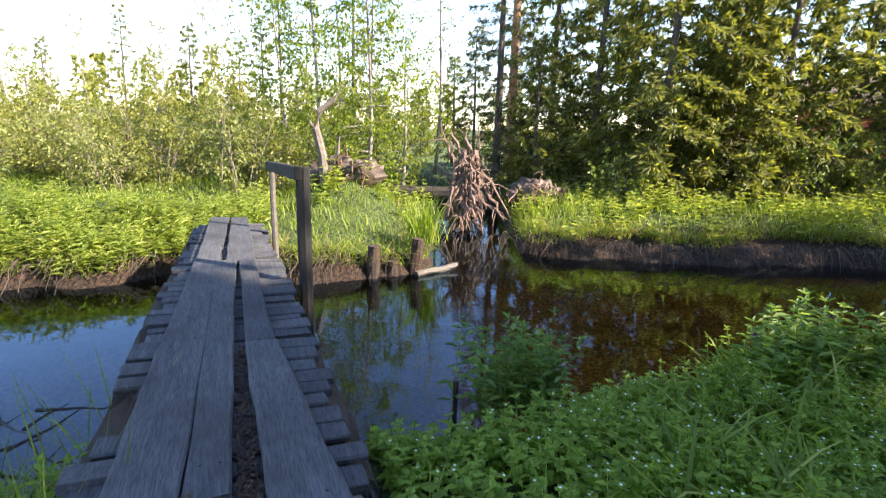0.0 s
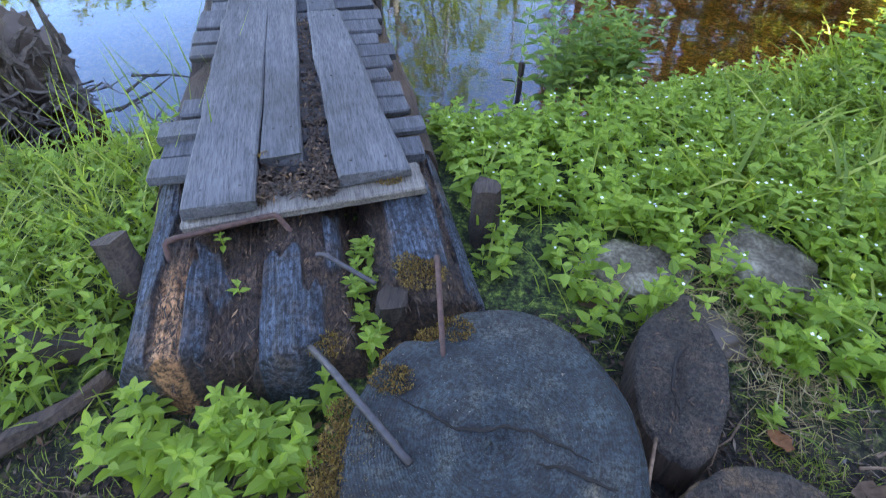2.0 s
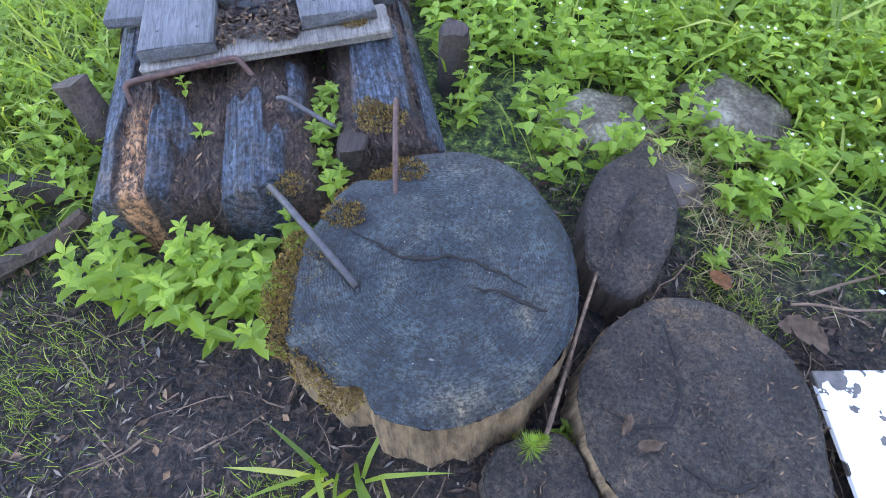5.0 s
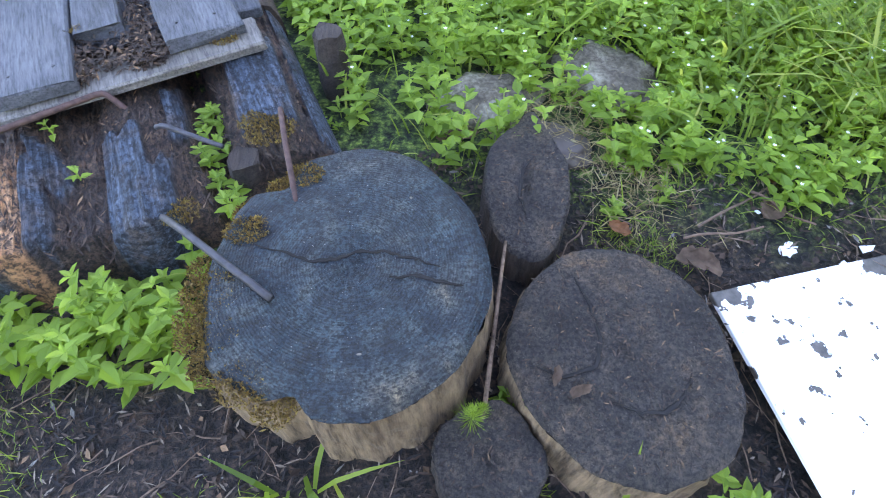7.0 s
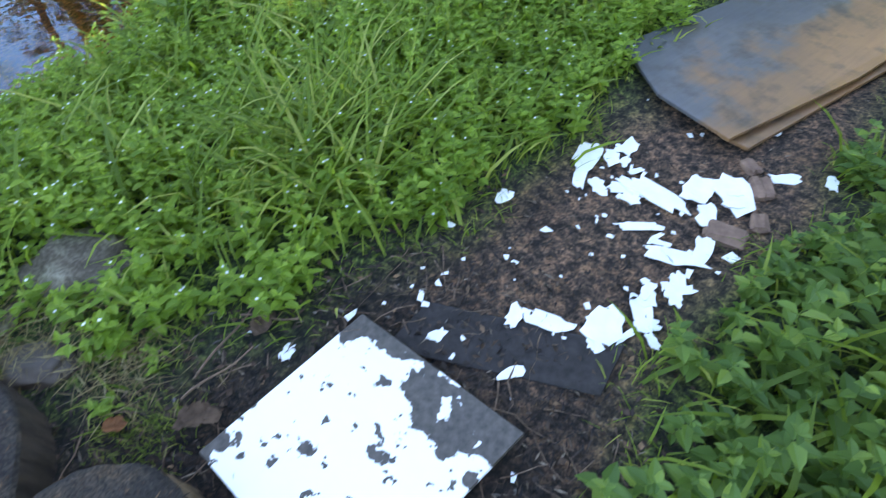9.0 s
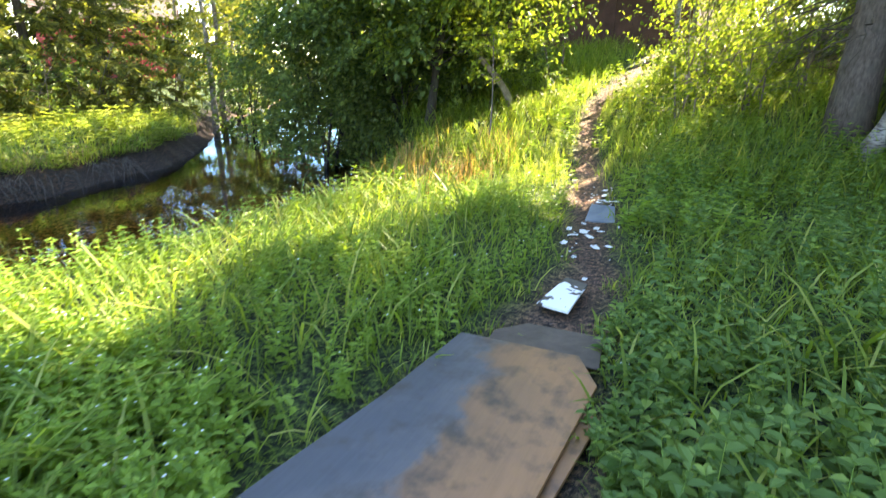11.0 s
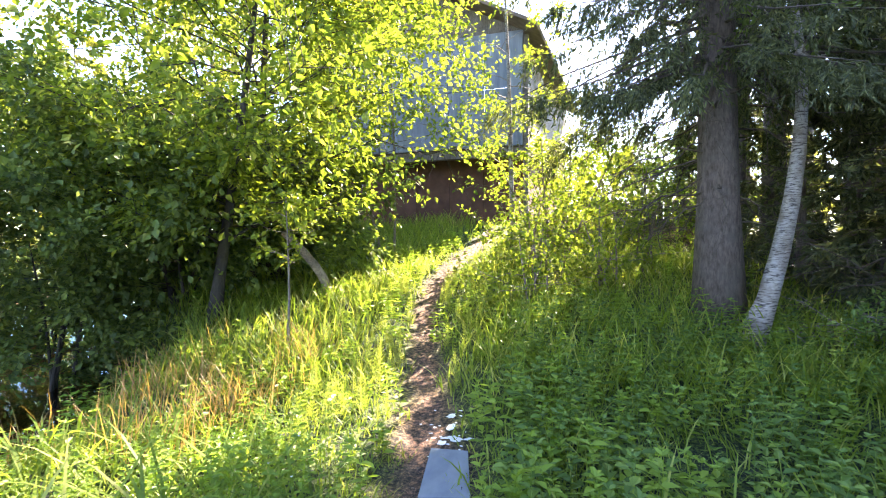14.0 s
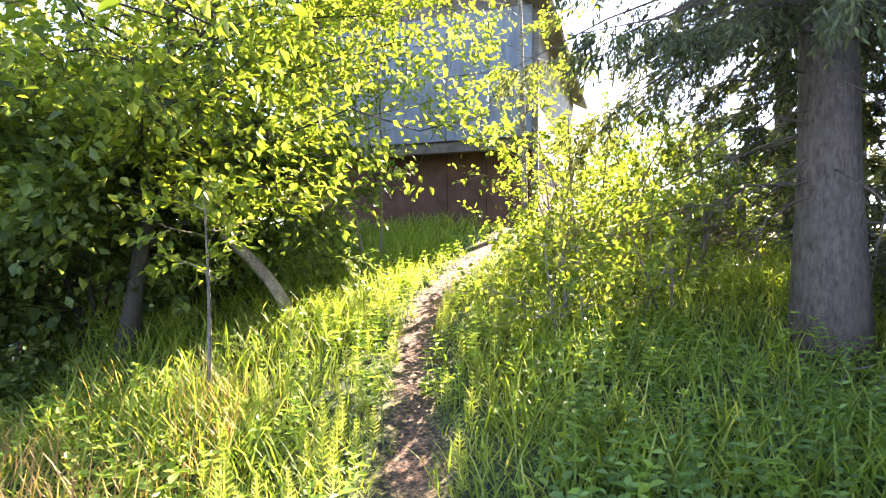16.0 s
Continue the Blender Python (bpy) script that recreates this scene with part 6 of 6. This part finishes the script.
def grow(name, label, pos, length, width, bend, m, lean=0.25):
    n = len(pos)
    o = soup(name, [blade_soup(pos, length(n, pos), width(n), bend(n), lean)], M[m])
    tagged(o, label, "grass", kind="stuff")


U = lambda a, b: (lambda n, *k: rng.uniform(a, b, n))
one = lambda x, y: np.ones_like(x)
edge = lambda x, y: 0.6 + 0.4 * sstep(0.0, 0.4, trail_dist(x, y))
tall = lambda lo, hi: (lambda n, p: rng.uniform(lo, hi, n) * (0.45 + 0.55 * sstep(0.0, 0.8, trail_dist(p[:, 0], p[:, 1]))) * (0.55 + 0.45 * sstep(-0.3, -1.2, river_dist(p[:, 0], p[:, 1]))))
# the trail side: lush blades, tallest a step away from the trail
grow("grass", "lush green grass along the trodden path", free_spots(52000, 1.2, 11, -3.2, 4.6, lambda x, y: edge(x, y) * np.where(y < -0.1, 0.6, 0.85) * (0.35 + 0.65 * patch(x, y))), tall(0.14, 0.38), U(0.006, 0.013), U(0.3, 0.9), "grass")
grow("grass", "lush green grass on the sloping ground", free_spots(36000, 10, 19, -3.0, 7.5, lambda x, y: edge(x, y) * (0.4 + 0.6 * patch(x, y))), tall(0.25, 0.60), U(0.008, 0.016), U(0.25, 0.8), "grass")
grow("grass", "green grass beside the bridge's logs", free_spots(24000, -3.5, 1.2, -1.8, 3.0, lambda x, y: edge(x, y) * np.where(x < -0.9, 0.9, 0.10)), tall(0.14, 0.42), U(0.005, 0.011), U(0.3, 0.9), "grass")
grow("broad_grass", "broad arching blades of grass by stumps and path", free_spots(4200, 0.9, 8.5, -1.5, 4.0, lambda x, y: patch(x * 1.7, y * 1.7)), tall(0.35, 0.65), U(0.012, 0.02), U(0.5, 1.0), "grass")
grow("broad_grass", "broad arching grass clump beside bare soil", np.stack([rng.normal(2.05, 0.30, 260), rng.normal(1.45, 0.22, 260), np.full(260, -0.02)], 1), U(0.3, 0.6), U(0.010, 0.017), U(0.4, 0.9), "grass")
grow("reddish_grass", "reddish dry grass on the sunny bank", free_spots(2300, 8.2, 10.8, 2.3, 3.8, lambda x, y: patch(x * 2, y * 2) ** 2), U(0.3, 0.6), U(0.004, 0.007), U(0.1, 0.5), "red_grass")
# across the brook
grow("grass", "tall sunlit grass on the far bank", free_spots(44000, -11, 13, 5.6, 13, lambda x, y: 0.35 + 0.65 * patch(x, y)), lambda n, p: rng.uniform(0.16, 0.36, n) * (0.7 + 0.9 * sstep(1.2, 1.6, p[:, 0]) * sstep(3.2, 2.4, p[:, 0]) + 0.5 * sstep(4.0, 7.0, p[:, 0])), U(0.009, 0.017), U(0.2, 0.7), "grass")
grow("dry_grass", "pale dry grass hanging over the banks", free_spots(26000, -9, 12, 5.4, 10.5, lambda x, y: sstep(-0.75, -0.2, river_dist(x, y) + mud_shelf(x, y))), U(0.15, 0.36), U(0.006, 0.010), U(0.6, 1.3), "dry_grass")
grow("grass", "green grass overhanging the cut far bank", free_spots(60000, -9, 12, 5.4, 10.5, lambda x, y: sstep(-0.5, -0.15, river_dist(x, y) + mud_shelf(x, y))), U(0.14, 0.34), U(0.008, 0.016), U(0.8, 1.6), "grass", 0.7)
grow("sedge", "stiff sedge tuft at the water's edge", np.stack([rng.normal(-0.22, 0.12, 130), rng.normal(7.55, 0.1, 130), np.full(130, -0.1)], 1), U(0.5, 0.85), U(0.012, 0.02), U(0.05, 0.5), "grass")
grow("thin_moss_grass", "short sparse grass on bare soil", np.concatenate([np.stack([rng.normal(a, s, 900), rng.normal(b, s, 900), np.full(900, -0.04)], 1) for a, b, s in ((-1.2, 0.1, 0.22), (-0.95, 0.25, 0.16), (-0.2, -0.05, 0.08), (0.98, 0.8, 0.08), (0.5, 0.0, 0.05))]), U(0.02, 0.06), U(0.0015, 0.003), U(0.2, 0.8), "grass")
grow("grass_tuft", "arching broad grass blades before a stump", np.stack([rng.normal(-0.03, 0.06, 13), rng.normal(0.12, 0.03, 13), np.full(13, -0.02)], 1), U(0.12, 0.24), U(0.010, 0.016), U(0.5, 1.1), "grass", 0.35)
grow("grass_tuft", "few upright grass blades before a stump", np.stack([rng.normal(0.74, 0.04, 5), rng.normal(0.0, 0.02, 5), np.full(5, -0.02)], 1), U(0.14, 0.26), U(0.010, 0.016), U(0.2, 0.8), "grass", 0.3)
grow("path_edge_grass", "short trodden grass at the path's edge", free_spots(16000, 0.3, 9.0, -1.0, 2.0, lambda x, y: sstep(0.5, 0.05, trail_dist(x, y)), -0.06), U(0.03, 0.11), U(0.002, 0.005), U(0.3, 1.0), "grass", 0.4)
reeds = np.stack([rng.uniform(-2.0, -1.2, 60), rng.uniform(1.6, 2.4, 60), np.full(60, -0.3)], 1)
grow("reed", "thin dark reeds standing in shallow water", reeds, U(0.5, 0.9), U(0.005, 0.008), U(0.05, 0.4), "grass")


def herbs(name, label, pos, height, pairs, size, m, shape=0.55, stem=0.0022, single=""):
    """Upright stems with crossed pairs of pointed leaves and a top rosette."""
    n = len(pos)
    H = rng.uniform(*height, n) * (0.65 + 0.55 * patch(pos[:, 0] * 1.6, pos[:, 1] * 1.6))
    lean = rng.normal(0, 0.16, (n, 2))
    P, D, S = [], [], []
    az0 = rng.uniform(0, 6.28, n)
    for k in range(pairs + 2):
        t = min(1.0, 0.22 + 0.78 * k / pairs)
        p = pos + np.stack([lean[:, 0] * H * t, lean[:, 1] * H * t, H * t], 1)
        for s in (0, 1):
            az = az0 + k * 1.571 + s * 3.1416 + rng.normal(0, 0.25, n)
            top = k >= pairs
            P.append(p)
            D.append(np.stack([np.cos(az), np.sin(az), rng.uniform(0.1, 0.5, n) * (2.2 if top else 1) - 0.05], 1))
            S.append(rng.uniform(*size, n) * (0.75 if top else 1.0) * (0.65 + 0.35 * math.sin(math.pi * (0.2 + 0.75 * t))))
    P, D, S = np.concatenate(P), np.concatenate(D), np.concatenate(S)
    ch = [leaf_soup(P, D, np.tile([0, 0, 1.0], (len(P), 1)) + rng.normal(0, 0.15, (len(P), 3)), S, S * shape, 0.2, 0.12)]
    tip = pos + np.stack([lean[:, 0] * H, lean[:, 1] * H, H], 1)
    a = rng.uniform(0, 6.28, n)
    sd = np.stack([np.cos(a), np.sin(a), np.zeros(n)], 1) * stem
    V = np.stack([pos - sd, pos + sd, tip + sd * 0.6, tip - sd * 0.6], 1).reshape(-1, 3)
    o = np.arange(n)[:, None] * 4
    ch.append((V, np.concatenate([o + [[0, 1, 2]], o + [[0, 2, 3]]])))
    ob = soup(name, ch, M[m])
    tagged(ob, label, "plant" if single else "weeds", single, "" if single else "stuff")
    return tip


t1 = herbs("chickweed", "fresh green leafy weeds with tiny white flowers", free_spots(7600, -0.5, 4.6, 0.85, 4.0, lambda x, y: 0.35 + 0.65 * patch(x * 1.4 + 2, y * 1.4), 0.12), (0.07, 0.27), 4, (0.04, 0.075), "herb")
t2 = herbs("chickweed", "fresh green leafy weeds with tiny white flowers", free_spots(6400, 1.6, 9.0, 0.8, 4.6, lambda x, y: 0.6 * patch(x * 1.2, y * 1.3), 0.15), (0.12, 0.35), 5, (0.035, 0.065), "herb")
herbs("nettles", "dark green broad-leaved weeds right by the path", free_spots(4500, 1.9, 12.0, -3.4, 0.9, lambda x, y: (0.35 + 0.65 * patch(x * 1.3 + 4, y * 1.5)) * sstep(0.05, 0.4, trail_dist(x, y)) * (y < 0.6) * np.where(x > 5.5, 0.42, 1.0), 0.08), (0.15, 0.5), 6, (0.05, 0.10), "nettle", shape=0.6)
herbs("nettles", "broad-leaved dark weeds leaning over the path", free_spots(1500, 1.7, 6.5, -1.6, 0.3, lambda x, y: 0.4 + 0.6 * patch(x * 2 + 1, y * 2), 0.03), (0.07, 0.24), 5, (0.04, 0.085), "nettle", shape=0.6)
herbs("weeds", "leafy weeds beside the bridge's logs", free_spots(260, -2.6, -0.95, 0.3, 2.0, one, 0.1), (0.08, 0.25), 4, (0.04, 0.08), "herb")
def single_plants(label, spots, height, pairs, size, group):
    """Plants that stand apart, each a thing of its own."""
    for p in spots:
        herbs("leafy_plant", label, p[None], height, pairs, size, "herb", shape=0.5, single=group)


single_plants("bright leafy weed growing from under logs", np.stack([rng.normal(-0.62, 0.18, 46), rng.normal(0.56, 0.085, 46), np.full(46, -0.03)], 1), (0.07, 0.25), 4, (0.045, 0.09), "leafy clump by the logs")
single_plants("small leafy weed growing between logs", np.stack([np.linspace(-0.41, -0.24, 12) + rng.normal(0, 0.03, 12), np.linspace(1.33, 0.90, 12) + rng.normal(0, 0.03, 12), np.full(12, 0.08)], 1), (0.05, 0.14), 3, (0.04, 0.065), "weeds between the logs")
single_plants("tiny seedling growing on a rotten log", np.array([(-0.83, 1.17, 0.18), (-0.71, 1.0, 0.16), (-0.36, 1.28, 0.15)]), (0.05, 0.08), 2, (0.03, 0.045), "seedlings")
single_plants("small bright seedling between stumps", np.concatenate([np.stack([rng.normal(a, 0.02, 3), rng.normal(b, 0.02, 3), np.full(3, -0.02)], 1) for a, b in ((0.50, 0.30), (0.93, 0.92), (1.0, 0.0), (1.35, -0.12), (1.05, 0.05), (-0.75, 1.12), (0.06, 1.38), (0.0, 1.32), (1.12, 0.95))]), (0.04, 0.12), 2, (0.03, 0.06), "seedlings")
cl = np.concatenate([np.stack([rng.normal(a, 0.16, k), rng.normal(b, 0.14, k), np.full(k, -0.05)], 1) for a, b, k in ((2.3, 3.2, 30), (2.75, 3.35, 30), (3.2, 3.45, 26))])
herbs("meadowsweet", "tall meadowsweet clump on the bank's edge", np.stack([rng.normal(0.42, 0.14, 40), rng.normal(2.78, 0.10, 40), np.full(40, -0.12)], 1), (0.45, 0.72), 9, (0.07, 0.12), "nettle", shape=0.36)
herbs("meadowsweet", "tall bushy meadowsweet on the bank's edge", cl, (0.26, 0.48), 7, (0.08, 0.14), "nettle", shape=0.42)
herbs("fern_weeds", "lush sunlit leafy weeds on the far bank", free_spots(4300, -10, -2.6, 5.9, 9.2, lambda x, y: sstep(-2.6, -0.6, river_dist(x, y)) * (0.3 + 0.7 * patch(x * 2, y * 2)), 0.0), (0.14, 0.42), 5, (0.08, 0.16), "fern", shape=0.3)
herbs("fern_weeds", "leafy weeds among the far grass", free_spots(2500, -3, 12, 8.5, 12.5, lambda x, y: 0.6 * patch(x, y)), (0.2, 0.5), 4, (0.10, 0.18), "fern", shape=0.5)
herbs("path_weeds", "sunlit weeds along the rising path", free_spots(2500, 8, 18, -2.4, 5.0, lambda x, y: 0.8 * patch(x * 1.3, y + 3)), (0.15, 0.45), 5, (0.06, 0.11), "herb")


def horsetail(x, y, z, h):
    """Thin stem with whorls of fine upswept green needles."""
    e = thing("horsetail", (x, y, z), "small bright green horsetail between stumps", "plant")
    soup("stem", [tube([(0, 0, 0), (0.004, 0, h * 0.5), (0.0, 0.003, h)], [0.0025, 0.002, 0.0008], 5)], M["herb"], e)
    n = 190
    t = np.repeat(np.linspace(0.15, 0.98, 19), 10)
    az = np.tile(np.linspace(0, 5.65, 10), 19) + rng.normal(0, 0.15, n)
    d = np.stack([np.cos(az), np.sin(az), 0.6 + 0.5 * t], 1)
    soup("needle_whorl", [chip_soup(np.stack([0 * t, 0 * t, t * h], 1), d, rng.normal(0, 1, (n, 3)), h * 0.42 * (1.15 - t), 0.0022)], M["herb"], e)


horsetail(0.40, 0.235, 0.03, 0.17)
horsetail(0.43, 0.255, 0.03, 0.12)


def horsetail_stand(n):
    """Many pale green horsetail spikes at the sunny edge of the rising path."""
    p = free_spots(n, 8.8, 15.5, 1.0, 4.4, lambda x, y: sstep(1.5, 0.3, trail_dist(x, y)) * (0.2 + 0.8 * patch(x * 2.2, y * 2.2 + 1)), 0.06)
    m, k = len(p), 110
    h = rng.uniform(0.22, 0.45, m)
    t = np.repeat(np.linspace(0.2, 0.98, 11), 10)
    az = np.tile(np.linspace(0, 5.65, 10), 11)[None] + rng.uniform(0, 6.28, (m, 1))
    d = np.stack([np.cos(az), np.sin(az), np.broadcast_to(0.5 + 0.6 * t, az.shape)], -1).reshape(-1, 3)
    q = np.repeat(p, k, 0) + np.stack([np.zeros(m * k), np.zeros(m * k), (h[:, None] * t[None]).ravel()], 1)
    ch = [chip_soup(q, d, rng.normal(0, 1, (m * k, 3)), (0.26 * h[:, None] * (1.15 - t)[None]).ravel(), 0.005)]
    up = np.tile([0.0, 0.0, 1.0], (m, 1))
    ch.append(chip_soup(p, up, rng.normal(0, 1, (m, 3)), h, 0.007))
    tagged(soup("horsetails", ch, M["fern"]), "pale green horsetails along the sunny path", "horsetails", kind="stuff")


horsetail_stand(700)


def thatch():
    """Dead grass stalks matted round the stones by the stumps."""
    n = 1500
    c = np.array([(0.82, 1.18), (0.62, 1.36), (1.0, 1.42), (1.0, 1.0)])[rng.integers(0, 4, n)]
    x, y = c[:, 0] + rng.normal(0, 0.11, n), c[:, 1] + rng.normal(0, 0.09, n)
    ok = np.hypot(x - 0.63, y - 0.91) > 0.26
    x, y = x[ok], y[ok]
    n = len(x)
    pos = np.stack([x, y, ground(x, y) + rng.uniform(0.008, 0.05, n)], 1)
    d = np.stack([rng.normal(0, 1, n), rng.normal(0, 1, n), rng.normal(0, 0.15, n)], 1)
    tagged(soup("dead_grass", [chip_soup(pos, d, np.tile([0, 0, 1.0], (n, 1)) + rng.normal(0, 0.4, (n, 3)), rng.uniform(0.03, 0.12, n), rng.uniform(0.002, 0.004, n))], M["dry_grass"]), "matted dead grass stalks round stones", "dead grass", kind="stuff")


thatch()


def flowers(tips, n):
    t = tips[rng.choice(len(tips), n)]
    ch = []
    for k in range(5):
        a = rng.uniform(0, 0.5, n) + k * 1.2566
        d = np.stack([np.cos(a), np.sin(a), np.full(n, 0.3)], 1)
        ch.append(chip_soup(t + [0, 0, 0.012], d, np.tile([0, 0, 1.0], (n, 1)), 0.0075, 0.0045))
    tagged(soup("flowers", ch, M["petal"]), "tiny white flowers on leafy weeds", "flowers", kind="stuff")


flowers(np.concatenate([t1, t1, t2]), 1300)


def litter():
    """Needles, bark scraps and twigs trodden into the bare soil."""
    n = 80000
    x, y = -1.9 + 11.0 * rng.uniform(0, 1, n) ** 2, rng.uniform(-1.3, 1.5, n)
    ok = (trail_dist(x, y) < 0.15) & (rng.uniform(0, 1, n) < np.where(x < 2.2, 1.0, 0.3))
    x, y = x[ok], y[ok]
    n = len(x)
    pos = np.stack([x, y, ground(x, y) + rng.uniform(0.004, 0.014, n)], 1)
    d = np.stack([rng.normal(0, 1, n), rng.normal(0, 1, n), rng.normal(0, 0.15, n)], 1)
    tagged(soup("litter", [chip_soup(pos, d, np.tile([0, 0, 1.0], (n, 1)) + rng.normal(0, 0.3, (n, 3)), rng.uniform(0.01, 0.055, n), rng.uniform(0.002, 0.009, n))], M["litter"]), "needles and bark scraps on bare soil", "litter", kind="stuff")
    n = 7000
    x, y = rng.uniform(-1.9, 2.6, n), rng.uniform(-1.2, 1.3, n)
    ok = trail_dist(x, y) < 0.2
    x, y = x[ok], y[ok]
    n = len(x)
    pos = np.stack([x, y, ground(x, y) + rng.uniform(0.002, 0.016, n)], 1)
    d = rng.normal(0, 1, (n, 3)) * [1, 1, 0.35]
    tagged(soup("bark_chip", [chip_soup(pos, d, np.tile([0, 0, 1.0], (n, 1)) + rng.normal(0, 0.5, (n, 3)), rng.uniform(0.01, 0.045, n), rng.uniform(0.008, 0.024, n))], M["fibre"]), "dark broken bark chips on bare soil", "litter", kind="stuff")
    n = 480
    x, y = rng.uniform(-1.9, 2.0, n), rng.uniform(-1.2, 1.2, n)
    ok = trail_dist(x, y) < 0.15
    x, y = x[ok], y[ok]
    n = len(x)
    pos = np.stack([x, y, ground(x, y) + rng.uniform(0.008, 0.022, n)], 1)
    d = rng.normal(0, 1, (n, 3)) * [1, 1, 0.3]
    tagged(soup("wood_chip", [chip_soup(pos, d, np.tile([0, 0, 1.0], (n, 1)) + rng.normal(0, 0.5, (n, 3)), 0.008 + 0.05 * rng.uniform(0, 1, n) ** 2, rng.uniform(0.004, 0.013, n))], M["pale_wood"]), "pale grey wood chips on bare soil", "litter", kind="stuff")
    k = 520
    ch = []
    for _ in range(k):
        a, b = rng.uniform(-1.6, 2.2), rng.uniform(-1.0, 1.0)
        if trail_dist(np.array(a), np.array(b)) > 0.1:
            continue
        B, br = limb((a, b, float(ground(a, b)) + 0.012), (rng.normal(), rng.normal(), rng.normal(0, 0.08)), rng.uniform(0.06, 0.28), 0, rng.uniform(0.0015, 0.004), 5)
        ch.append(tube(B, br, 4, False))
    tagged(soup("twigs", ch, M["root"]), "thin brown twigs scattered on bare soil", "twigs", kind="stuff")


litter()


def hanging_roots():
    """Pale dead stalks and roots hanging over the cut far bank."""
    ch = []
    x = rng.uniform(-9, 9, 500)
    y = np.interp(x, FAR_X, FAR_Y) + rng.uniform(-0.05, 0.25, 500)
    for a, b in zip(x, y):
        z = float(ground(a, b))
        B, br = limb((a, b, max(z, -0.2) + rng.uniform(0, 0.1)), (rng.normal(0, 0.5), -0.8, rng.uniform(-0.8, 0.2)), rng.uniform(0.15, 0.45), -0.7, rng.uniform(0.004, 0.010), 5)
        ch.append(tube(B, br, 4, False))
    tagged(soup("bank_roots", ch, M["dead_twig"]), "roots and dead stalks over the cut bank", "roots", kind="stuff")


hanging_roots()
